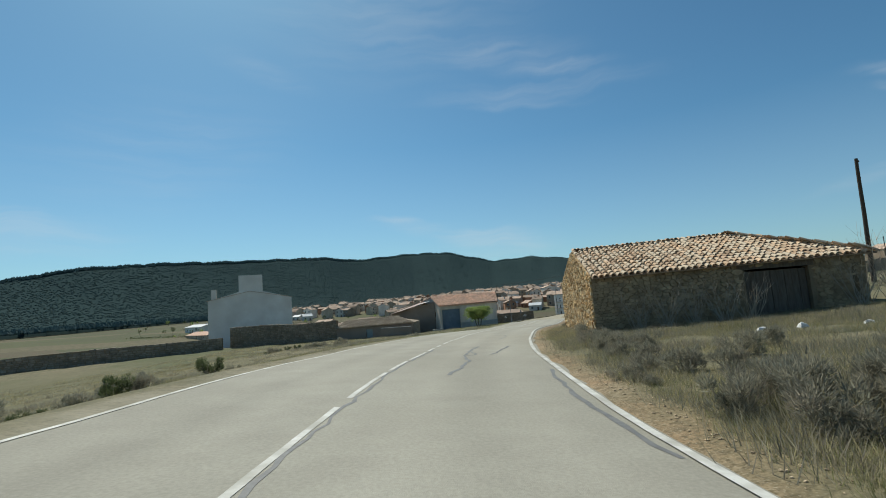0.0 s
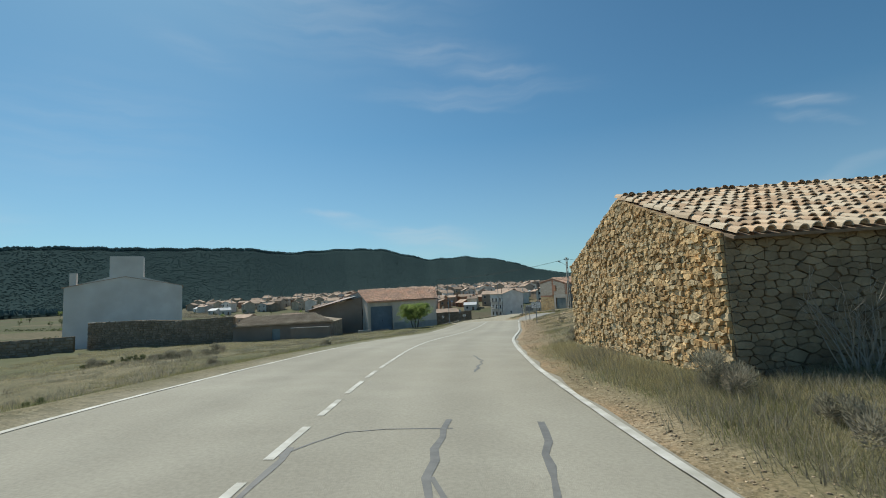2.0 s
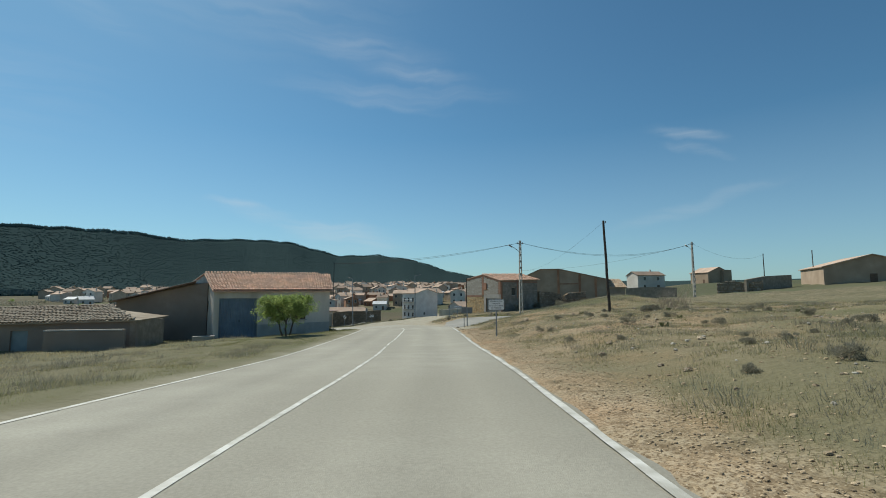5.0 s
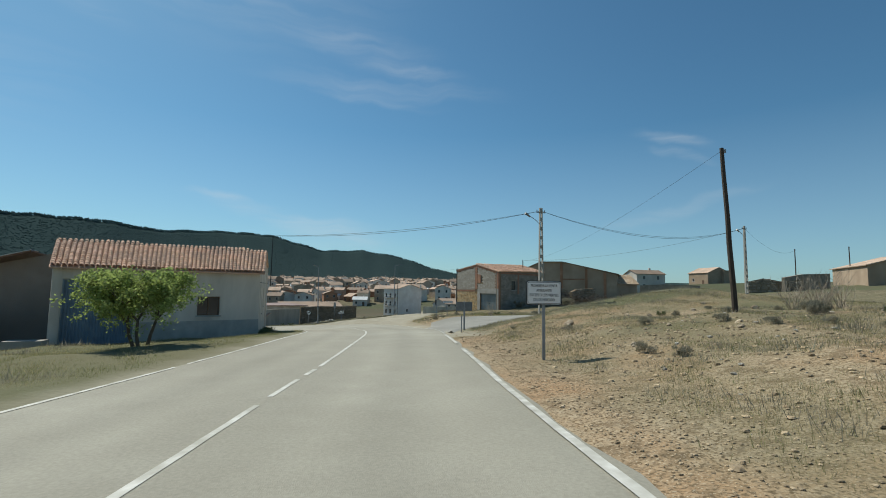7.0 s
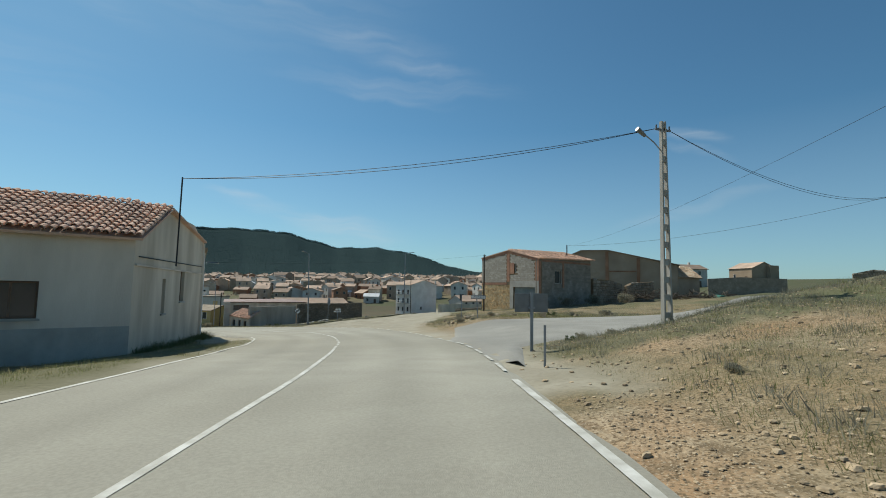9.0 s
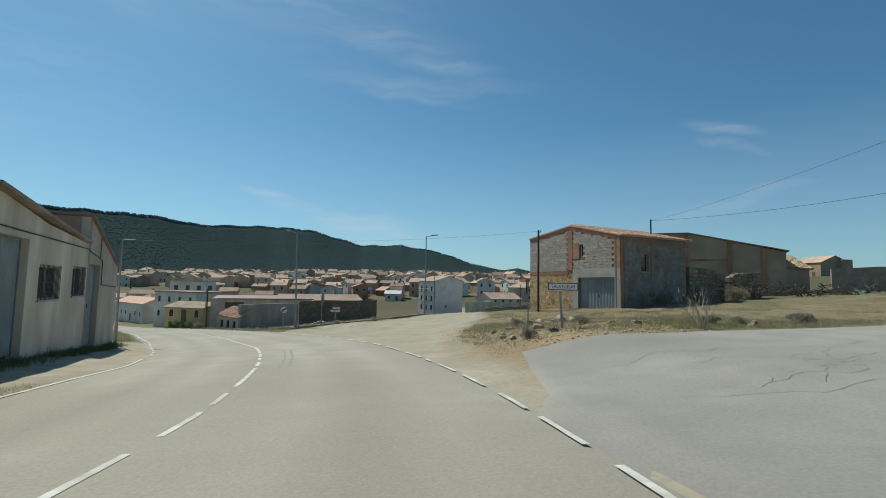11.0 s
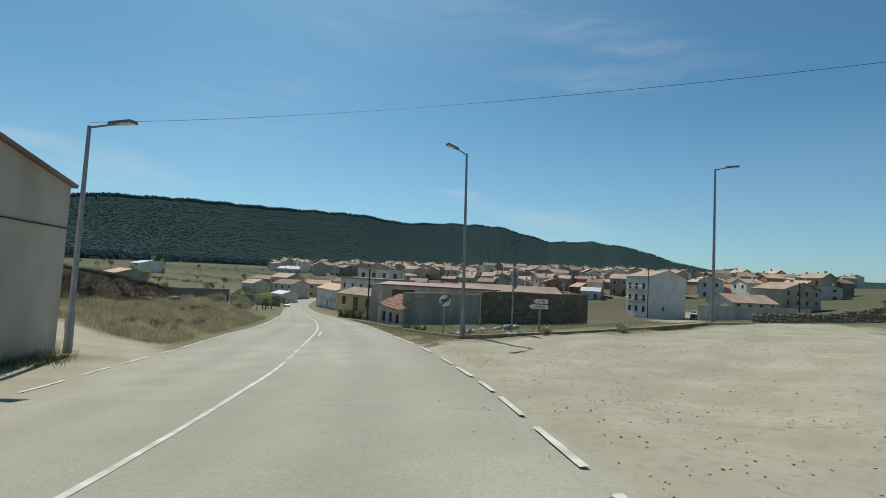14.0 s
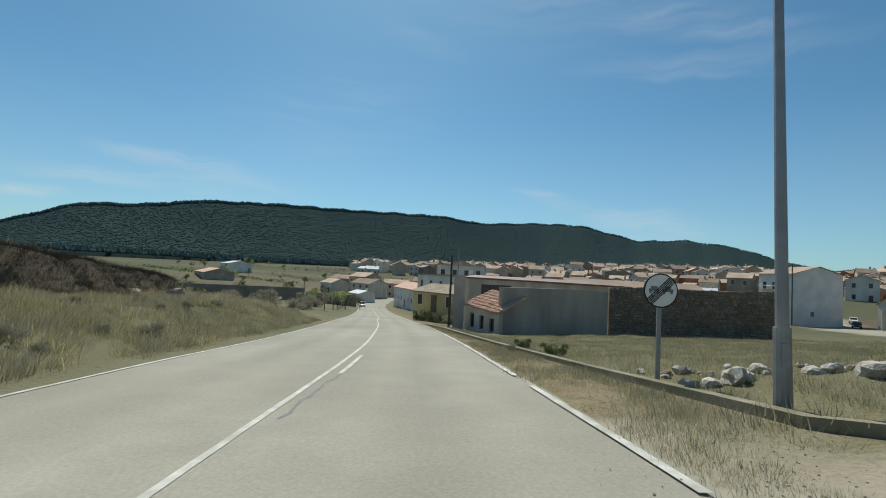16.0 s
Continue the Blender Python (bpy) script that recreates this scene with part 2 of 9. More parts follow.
M["render_grey"] = surface("grey_render", (0.65, 0.565, 0.47), (0.73, 0.645, 0.545), 1.5, (0.50, 0.43, 0.35), 0.7, 0.95, 0.3, 30, stretch=(1, 1, 0.3))
# Stained render; its darker base also holds the shade of these walls.
M["render_stained_shaded"] = surface("stained_shaded_render", (0.46, 0.41, 0.345), (0.54, 0.48, 0.405), 1.5, (0.35, 0.305, 0.25), 0.6, 0.95, 0.35, 30, stretch=(1, 1, 0.3))
M["render_cream"] = surface("cream_render", (0.62, 0.54, 0.435), (0.69, 0.61, 0.50), 1.2, (0.47, 0.40, 0.31), 0.8, 0.95, 0.25, 30, stretch=(1, 1, 0.3))
M["white_wall"] = surface("whitewashed_wall", (0.76, 0.72, 0.665), (0.82, 0.785, 0.73), 0.8, (0.66, 0.615, 0.56), 0.3, 0.9, 0.2, 20)
M["house_wall"] = surface("house_render", (0.42, 0.34, 0.25), (0.53, 0.45, 0.35), 0.7, (0.34, 0.27, 0.20), 0.25, 0.9, 0.15, 12, vary=0.4)
M["house_ochre"] = surface("ochre_house_wall", (0.36, 0.27, 0.19), (0.43, 0.33, 0.235), 1.2, (0.31, 0.23, 0.16), 0.3, 0.95, 0.2)
M["house_white"] = surface("house_whitewash", (0.68, 0.635, 0.57), (0.77, 0.73, 0.665), 0.7, (0.56, 0.51, 0.445), 0.25, 0.9, 0.15, 12, vary=0.2)
M["house_brick"] = surface("house_brickwork", (0.34, 0.17, 0.10), (0.42, 0.24, 0.15), 1.2, (0.28, 0.15, 0.09), 0.4, 0.95, 0.3, 14, vary=0.25)
M["yellow_wall"] = surface("yellow_render", (0.58, 0.44, 0.19), (0.64, 0.50, 0.24), 1.0, (0.48, 0.37, 0.18), 0.4, 0.9, 0.15)
M["block"] = surface("concrete_block", (0.40, 0.36, 0.305), (0.47, 0.43, 0.37), 4, (0.33, 0.295, 0.245), 1.0, 0.95, 0.4, 30, vary=0.12)
# Darker grey-brown blocks for the side wall.
M["block_side"] = surface("dark_block_wall", (0.27, 0.235, 0.19), (0.34, 0.30, 0.25), 2, (0.21, 0.18, 0.145), 0.6, 0.95, 0.4, 20)
M["block_joined"] = island(surface("dark_concrete_block", (0.27, 0.24, 0.20), (0.34, 0.305, 0.26), 4, (0.22, 0.19, 0.155), 1.0, 0.95, 0.4, 30), 0.14)
M["brick"] = surface("red_brick", (0.36, 0.185, 0.115), (0.44, 0.245, 0.16), 5, (0.29, 0.16, 0.11), 1.2, 0.95, 0.3, 40, vary=0.2)
M["brick_wall"] = surface("brown_brick_wall", (0.285, 0.225, 0.18), (0.345, 0.28, 0.225), 1.6, (0.23, 0.185, 0.15), 0.4, 0.95, 0.5, 25)
M["brick_tan"] = surface("tan_brick_wall", (0.40, 0.30, 0.215), (0.47, 0.365, 0.27), 1.6, (0.33, 0.245, 0.175), 0.4, 0.95, 0.5, 25)
M["dark_stone"] = island(surface("dark_rubble", (0.29, 0.235, 0.18), (0.37, 0.305, 0.24), 5, (0.23, 0.19, 0.145), 1.6, 0.95, 0.7, 14), 0.22)
M["concrete"] = surface("concrete", (0.41, 0.385, 0.345), (0.48, 0.455, 0.41), 3, (0.33, 0.31, 0.275), 0.8, 0.9, 0.3, 40)
M["wood_dark"] = surface("weathered_pole_wood", (0.05, 0.04, 0.032), (0.09, 0.07, 0.055), 6, None, 1, 0.85, 0.5, 30, stretch=(6, 6, 0.6))
M["galv"] = surface("galvanised_steel", (0.28, 0.295, 0.31), (0.34, 0.355, 0.37), 5, (0.24, 0.255, 0.27), 1.5, 0.5, 0.05, 20, metal=0.6)
M["sign_white"] = surface("sign_white", (0.80, 0.80, 0.79), (0.76, 0.76, 0.75), 4, None, 1, 0.35, 0.0)
M["sign_black"] = surface("sign_black", (0.015, 0.015, 0.017), (0.022, 0.022, 0.024), 4, None, 1, 0.4, 0.0)
M["sign_back"] = surface("sign_back", (0.17, 0.175, 0.18), (0.22, 0.225, 0.23), 4, None, 1, 0.5, 0.05, metal=0.4)
M["sign_blue"] = surface("sign_blue", (0.02, 0.05, 0.16), (0.025, 0.06, 0.18), 4, None, 1, 0.4, 0.0)
M["blue_door"] = surface("blue_steel_door", (0.17, 0.215, 0.26), (0.21, 0.26, 0.305), 2, (0.15, 0.185, 0.22), 0.7, 0.7, 0.08, 20)
M["grey_door"] = surface("grey_blue_steel_door", (0.25, 0.295, 0.30), (0.30, 0.345, 0.35), 2, (0.21, 0.245, 0.25), 0.7, 0.7, 0.08, 20)
M["dark_wood"] = surface("old_brown_wood", (0.105, 0.085, 0.068), (0.15, 0.125, 0.10), 3, None, 1, 0.85, 0.4, 25, stretch=(5, 5, 0.7))
M["glass"] = surface("dark_window_glass", (0.03, 0.035, 0.04), (0.04, 0.045, 0.05), 2, None, 1, 0.12, 0.0, spec=0.6)
M["frame_white"] = surface("white_window_frame", (0.70, 0.69, 0.66), (0.62, 0.61, 0.58), 4, None, 1, 0.6, 0.05)
M["shutter"] = surface("brown_shutter", (0.13, 0.08, 0.05), (0.17, 0.11, 0.075), 4, None, 1, 0.7, 0.1)
M["tin_roof"] = surface("rusty_sheet_roof", (0.24, 0.16, 0.13), (0.30, 0.22, 0.19), 1.5, (0.20, 0.13, 0.11), 0.5, 0.6, 0.1, 20, metal=0.2)
M["tin_white"] = surface("pale_sheet_roof", (0.60, 0.61, 0.61), (0.68, 0.69, 0.69), 1.5, (0.52, 0.53, 0.53), 0.5, 0.6, 0.1, 20)
M["fibro"] = surface("fibre_cement_roof", (0.33, 0.27, 0.20), (0.41, 0.35, 0.27), 2.5, (0.24, 0.19, 0.14), 0.7, 0.95, 0.3, 30)
M["rock"] = surface("limestone_rock", (0.37, 0.30, 0.215), (0.50, 0.425, 0.325), 6, (0.27, 0.20, 0.13), 2.0, 0.95, 0.8, 16, vary=0.42)
M["gravel"] = island(surface("gravel", (0.33, 0.245, 0.15), (0.46, 0.36, 0.24), 8, None, 1, 0.95, 0.3), 0.45)
M["straw"] = translucent(island(surface("dry_grass", (0.39, 0.335, 0.195), (0.51, 0.445, 0.275), 0.6, (0.31, 0.285, 0.15), 0.15, 0.9, 0.0), 0.4), 0.5)
M["grass_green"] = translucent(island(surface("green_grass", (0.16, 0.18, 0.075), (0.23, 0.24, 0.10), 0.7, (0.28, 0.26, 0.135), 0.2, 0.9, 0.0), 0.4), 0.5)
M["shrub"] = translucent(island(surface("grey_green_shrub", (0.23, 0.225, 0.165), (0.31, 0.30, 0.225), 3, (0.30, 0.265, 0.205), 0.6, 0.9, 0.0), 0.4), 0.45)
M["shrub_green"] = translucent(island(surface("green_shrub", (0.09, 0.115, 0.05), (0.135, 0.155, 0.07), 3, None, 1, 0.9, 0.0), 0.35), 0.35)
M["twig"] = surface("bare_twig", (0.34, 0.285, 0.22), (0.43, 0.365, 0.29), 4, None, 1, 0.9, 0.0)
M["leaf"] = translucent(island(surface("spring_leaf", (0.27, 0.34, 0.10), (0.36, 0.43, 0.15), 2, None, 1, 0.7, 0.0), 0.3), 0.5)
M["brush"] = island(surface("dead_brush", (0.10, 0.08, 0.058), (0.16, 0.13, 0.095), 2, (0.08, 0.072, 0.05), 0.5, 0.95, 0.0), 0.4)
M["rock_pale"] = surface("whitish_limestone", (0.50, 0.47, 0.41), (0.62, 0.59, 0.53), 7, (0.36, 0.32, 0.26), 2.2, 0.95, 0.8, 16, vary=0.25)
M["bark"] = surface("bark", (0.10, 0.08, 0.06), (0.15, 0.12, 0.09), 5, None, 1, 0.95, 0.6, 20)
# Bluish, lifted pine colour: the haze of distance is mixed into it.
M["pine"] = translucent(island(surface("hazed_pine_foliage", (0.145, 0.203, 0.20), (0.165, 0.23, 0.224), 0.05, (0.13, 0.185, 0.182), 0.008, 1.0, 0.0, spec=0.0), 0.14), 0.55)
M["wire"] = surface("black_cable", (0.02, 0.02, 0.02), (0.03, 0.03, 0.03), 4, None, 1, 0.6, 0.0)
M["car_white"] = surface("white_car_paint", (0.75, 0.75, 0.75), (0.72, 0.72, 0.72), 1, None, 1, 0.25, 0.0, spec=0.5)
M["car_dark"] = surface("dark_car_paint", (0.03, 0.035, 0.045), (0.04, 0.045, 0.055), 1, None, 1, 0.25, 0.0, spec=0.5)
M["rubber"] = surface("tyre_rubber", (0.02, 0.02, 0.02), (0.03, 0.03, 0.03), 3, None, 1, 0.85, 0.1)
M["litter"] = surface("pale_litter", (0.75, 0.74, 0.72), (0.68, 0.67, 0.65), 4, None, 1, 0.6, 0.1)
M["net"] = surface("green_netting", (0.03, 0.12, 0.09), (0.05, 0.16, 0.12), 4, None, 1, 0.8, 0.2)


# ---- mesh helpers ----
class Geo:
    """Collects points and faces of one mesh."""

    def __init__(self):
        self.v, self.f = [], []

    def add(self, pts, faces):
        k = len(self.v)
        self.v += [tuple(p) for p in pts]
        self.f += [tuple(k + i for i in q) for q in faces]
        return self

    def box(self, x0, x1, y0, y1, z0, z1, m=None):
        p = [Vector((x, y, z)) for z in (z0, z1) for y in (y0, y1) for x in (x0, x1)]
        if m:
            p = [m @ q for q in p]
        return self.add(p, [(0, 2, 3, 1), (4, 5, 7, 6), (0, 1, 5, 4), (2, 6, 7, 3), (0, 4, 6, 2), (1, 3, 7, 5)])

    def prism(self, base, top):
        """Two rings of the same count, joined."""
        n = len(base)
        return self.add(list(base) + list(top), [tuple(reversed(range(n))), tuple(range(n, 2 * n))] + [(i, (i + 1) % n, n + (i + 1) % n, n + i) for i in range(n)])

    def extrude(self, poly, d):
        """A flat polygon given as points, thickened by the vector d."""
        d = Vector(d)
        return self.prism([Vector(p) for p in poly], [Vector(p) + d for p in poly])

    def rod(self, a, b, r0, r1=None, n=8):
        a, b = Vector(a), Vector(b)
        r1 = r0 if r1 is None else r1
        q = (b - a).to_track_quat("Z", "Y")
        ring = [q @ Vector((math.cos(2 * math.pi * i / n), math.sin(2 * math.pi * i / n), 0)) for i in range(n)]
        return self.prism([a + v * r0 for v in ring], [b + v * r1 for v in ring])

    def weld(self):
        """Points at the same place become one."""
        seen, to, pts = {}, [], []
        for p in self.v:
            k = tuple(round(c, 4) for c in p)
            if k not in seen:
                seen[k] = len(pts)
                pts.append(tuple(p))
            to.append(seen[k])
        self.v, self.f = pts, [tuple(to[i] for i in q) for q in self.f]
        return self

    def mesh(self, name, mat=None, smooth=False):
        me = bpy.data.meshes.new(name)
        me.from_pydata(self.v, [], self.f)
        if mat:
            me.materials.append(mat)
        if smooth:
            me.shade_smooth()
        return me


def part(name, geo, mat, parent, label="", smooth=False):
    ob = new(name, geo.mesh(name, mat, smooth) if isinstance(geo, Geo) else geo)
    ob.parent = parent
    if label:
        tagged(ob, label)
    return ob


def thing(name, m, label, category, group="", kind=""):
    ob = new(name)
    ob.empty_display_size = 0.2
    ob.matrix_basis = m
    return tagged(ob, label, category, group, kind)


def solid(name, geo, mat, label="", category="", group="", kind="", smooth=False):
    return tagged(new(name, geo.mesh(name, mat, smooth)), label, category, group, kind)


def lettering(text, size, mat, parent, m, width=None):
    """Words cut flat from the built-in face, centred at m."""
    cu = bpy.data.curves.new("lettering", "FONT")
    cu.body, cu.size, cu.align_x, cu.align_y, cu.extrude = text, size, "CENTER", "CENTER", 0.002
    tmp = bpy.data.objects.new("lettering", cu)
    scene.collection.objects.link(tmp)
    dg = bpy.context.evaluated_depsgraph_get()
    me = bpy.data.meshes.new_from_object(tmp.evaluated_get(dg))
    bpy.data.objects.remove(tmp)
    xs = [v.co.x for v in me.vertices]
    if width:
        k = width / (max(xs) - min(xs))
        me.transform(Matrix.Diagonal((k, 1, 1, 1)))
    me.transform(m)
    me.materials.clear()
    me.materials.append(mat)
    ob = new("lettering", me)
    ob.parent = parent
    return ob


rng = random.Random(7)
# ---- the road's line ----
EYE = 1.37
RUN = [(row[1], row[2], row[3] - EYE, row[6]) for row in PATH]          # ground below the way, with the cross fall
hx, hy = RUN[1][0] - RUN[0][0], RUN[1][1] - RUN[0][1]
hl = math.hypot(hx, hy)
before = [(RUN[0][0] - hx / hl * d - 0.0035 * d * d, RUN[0][1] - hy / hl * d, RUN[0][2] + 0.03 * d, RUN[0][3]) for d in (48, 40, 32, 24, 16, 8)]
ex, ey = -0.333, 0.943
after = []
for d, dz, fall in ((6, 0.44, 2.4), (12, 0.86, 2.0), (18, 1.3, 1.6)):
    after.append((RUN[-1][0] + ex * d, RUN[-1][1] + ey * d, RUN[-1][2] - dz, fall))
after += [(4.9, 135.1, -7.98, 1.4), (1.0, 144.6, -8.72, 1.0), (-6.2, 160.8, -10.05, 0.5), (-10.7, 171.4, -10.9, 0), (-18.6, 188.4, -12.2, 0), (-30, 213, -13.9, 0), (-39, 232, -14.8, 0), (-47.5, 252, -15.3, 0), (-55, 276, -15.2, 0), (-58, 300, -14.6, 0), (-58, 330, -13.0, 0)]
RAW = np.array(before + RUN + after)
cum = np.r_[0, np.cumsum(np.hypot(*np.diff(RAW[:, :2], axis=0).T))]
cum -= cum[len(before)]
ST = np.arange(cum[0], cum[-1], 1.0)


def smooth_run(k):
    """Cubic through the rows, station by station."""
    y = RAW[:, k]
    d = np.gradient(y, cum)
    i = np.clip(np.searchsorted(cum, ST, side="right") - 1, 0, len(cum) - 2)
    h = cum[i + 1] - cum[i]
    u = (ST - cum[i]) / h
    return (2 * u**3 - 3 * u**2 + 1) * y[i] + (u**3 - 2 * u**2 + u) * h * d[i] + (3 * u**2 - 2 * u**3) * y[i + 1] + (u**3 - u**2) * h * d[i + 1]


RX, RY, RZ, RF = (smooth_run(k) for k in range(4))
TX, TY = np.gradient(RX), np.gradient(RY)
TL = np.hypot(TX, TY)
TX, TY = TX / TL, TY / TL
# offsets of the left, middle and right lines from the camera's way, by station
LEFT = np.interp(ST, [-48, 5, 12, 28, 35, 40, 53, 60, 66, 73, 80, 86, 93, 98, 103, 107, 113, 118, 127, 140, 300], [-5.0, -5.0, -5.1, -5.4, -5.65, -5.75, -5.78, -5.75, -5.65, -5.75, -6.25, -6.6, -6.75, -6.6, -6.5, -6.4, -6.35, -6.15, -6.2, -6.0, -5.4])
MID = np.interp(ST, [-48, 5, 12, 20, 28, 35, 57, 60, 72, 80, 95, 102, 109, 113, 120, 127, 140, 300], [-1.65, -1.65, -1.62, -1.62, -1.9, -2.18, -2.28, -2.22, -2.32, -2.64, -2.69, -2.5, -2.25, -2.02, -1.86, -1.72, -1.8, -1.8])
RIGHT = np.interp(ST, [-48, 5, 12, 28, 35, 53, 60, 66, 71, 76, 81, 86, 92, 96, 101, 105, 109, 113, 120, 127, 140, 300], [2.4, 2.38, 2.28, 2.08, 1.85, 1.75, 1.73, 1.6, 1.55, 1.8, 2.05, 2.1, 1.9, 1.72, 1.64, 1.82, 2.1, 2.18, 2.26, 2.14, 1.95, 1.8])


def at(s, u, lift=0.0):
    """A place on the road: s metres along, u metres to the right of the camera's line."""
    x, y, z, tx, ty, fl = (np.interp(s, ST, a) for a in (RX, RY, RZ, TX, TY, RF))
    return Vector((x + ty * u, y - tx * u, z + u * math.sin(radians(fl)) + lift))


def road_near(X, Y):
    """Nearest station, offset to the right and road height for arrays of places."""
    best = np.full(X.shape, 1e9)
    s, u, z, over = (np.zeros(X.shape) for _ in range(4))
    for i in range(len(ST)):
        dx, dy = X - RX[i], Y - RY[i]
        d = dx * dx + dy * dy
        m = d < best
        best = np.where(m, d, best)
        s, u = np.where(m, ST[i], s), np.where(m, dx * TY[i] - dy * TX[i], u)
        z = np.where(m, RZ[i] + (dx * TX[i] + dy * TY[i]) * (RZ[min(i + 1, len(ST) - 1)] - RZ[i]), z)
        over = np.where(m, np.maximum(np.maximum(u - RIGHT[i], LEFT[i] - u), 0), over)
    fall = np.interp(s, ST, RF)
    lim = np.clip(u, np.interp(s, ST, LEFT) - 1.0, np.interp(s, ST, RIGHT) + 1.0)
    far = np.sqrt(best) - np.abs(u)
    return s, u, z + lim * np.sin(np.radians(fall)), np.hypot(over, np.maximum(far - 1.5, 0) * 1.0)


# ---- the lie of the land ----
SIDE_NEAR = [(18.0, 70.2), (20.6, 75.2), (22.8, 76.8), (27.1, 77.7), (36.2, 81.2), (48, 87.6), (62, 95.5)]
SIDE_FAR = [(18.6, 80.6), (21.0, 83.4), (22.7, 88.3), (25.8, 86.9), (36, 86.8), (46, 91.0), (60, 99.5)]
SIDE = SIDE_NEAR + SIDE_FAR[::-1]
BERM = [(-8.0, 112), (-7.8, 121), (-8.2, 126.5), (-9.4, 131), (-11.5, 136.5), (-26, 142), (-40, 135), (-40, 112)]


def inside(X, Y, poly):
    """Signed distance to a polygon, negative inside."""
    best, odd = np.full(X.shape, 1e9), np.zeros(X.shape, bool)
    for (ax, ay), (bx, by) in zip(poly, poly[1:] + poly[:1]):
        t = np.clip(((X - ax) * (bx - ax) + (Y - ay) * (by - ay)) / ((bx - ax) ** 2 + (by - ay) ** 2), 0, 1)
        best = np.minimum(best, np.hypot(X - ax - t * (bx - ax), Y - ay - t * (by - ay)))
        if ay != by:
            odd ^= ((ay > Y) != (by > Y)) & (X < ax + (Y - ay) * (bx - ax) / (by - ay))
    return np.where(odd, -best, best)


BANK = [(6.2, 19, -1.8), (7.1, 29.5, -1.75), (16.4, 17.5, -1.3), (11, 36.6, -2.1), (15, 38.1, -1.9), (24.2, 59.3, -2.1), (26, 74.8, -2.95), (24.5, 76.1, -3.8), (27.6, 77.2, -3.6), (31, 78.9, -3.4), (56, 82.8, -1.35),
        (16.6, 57.5, -3.05), (21, 64, -2.7), (17.5, 53, -2.6), (33, 71.2, -1.05), (40, 67, -1.75), (38.5, 76, -2.3), (45, 60, -1.5), (29.3, 68.8, -1.8), (25.25, 65.8, -2.45), (20.1, 62.9, -2.8), (24.5, 71, -2.6), (30, 60.2, -2.05), (24.9, 89.3, -3.7), (32.6, 106.3, -4.2), (36, 114, -4.4), (38, 104, -3.75), (46, 105, -3.3), (53, 107, -3.15),
        (66, 113, -2.6), (90, 82, 0.2), (120, 100, 1.8), (165, 190, 3.0), (40, 40, -0.6), (80, 40, 1.5), (22.6, 77.4, -3.85), (26.5, 79.2, -3.68), (27, 85.0, -3.75), (36, 83, -3.35), (37, 87, -3.5), (40, 86.2, -3.35), (50, 89.5, -2.6)]
FLAT = [(4.3, 66.5, -3.65), (-4.8, 69, -4.3), (-17, 71, -4.4), (-35, 75, -4.7), (7, 77.5, -4.4), (9.5, 91, -4.75), (6.8, 109.8, -6.0), (-12, 40, -3.0), (-30, 40, -4.5),
        (-60, 80, -5.5), (-60, 20, -5), (-7, 127, -6.5), (0.2, 120.5, -6.6), (-3.6, 128.3, -7.1), (-7.4, 139.5, -7.3), (-14, 150, -8.6), (-32, 186, -11.6), (28.7, 124.3, -5.45), (32, 115, -5.0), (26, 99, -4.7),
        (18, 117.6, -5.95), (20, 126, -6.4), (12, 146, -8.6), (30, 140, -7.2)]
VALLEY = [(-150, 120, -9), (30, 185, -10.2), (71, 238, -12), (5, 190, -11.3), (55, 300, -8.5), (5, 330, -7), (100, 400, -0.5), (-100, 380, -7), (0, 430, -1), (0, 520, 2), (110, 500, 4), (200, 480, 3),
          (-200, 300, -8), (190, 260, 1.5), (150, 60, 2.5), (0, -70, 1.5), (60, -10, 1.0), (-70, -30, -3), (130, 290, -5), (-62, 228, -13.8), (-95, 205, -12.5), (-75, 285, -14.5), (-20, 260, -13), (-160, 420, -4)]
CTRL = np.array(BANK + FLAT + VALLEY)
sel = [i for i in range(0, len(ST), 6)]
CTRL = np.vstack([CTRL, [(RX[i], RY[i], RZ[i] - 0.1) for i in sel]])


def kernel(d2):
    return np.sqrt(d2 + 9.0)


DD = ((CTRL[:, None, :2] - CTRL[None, :, :2]) ** 2).sum(-1)
KM = np.block([[kernel(DD) - 0.15 * np.eye(len(CTRL)), np.ones((len(CTRL), 1))], [np.ones((1, len(CTRL))), np.zeros((1, 1))]])
WT = np.linalg.solve(KM, np.r_[CTRL[:, 2], 0])


def relief(X, Y):
    """Small unevenness from a few crossed waves."""
    a = np.sin(X * 0.9 + 1.3 * np.sin(Y * 0.37)) * np.sin(Y * 0.8 + 1.1 * np.sin(X * 0.43))
    b = np.sin(X * 2.3 + 2 * np.sin(Y * 0.9)) * np.sin(Y * 2.1 + 1.7 * np.sin(X * 1.1 + 2))
    return 0.09 * a + 0.045 * b


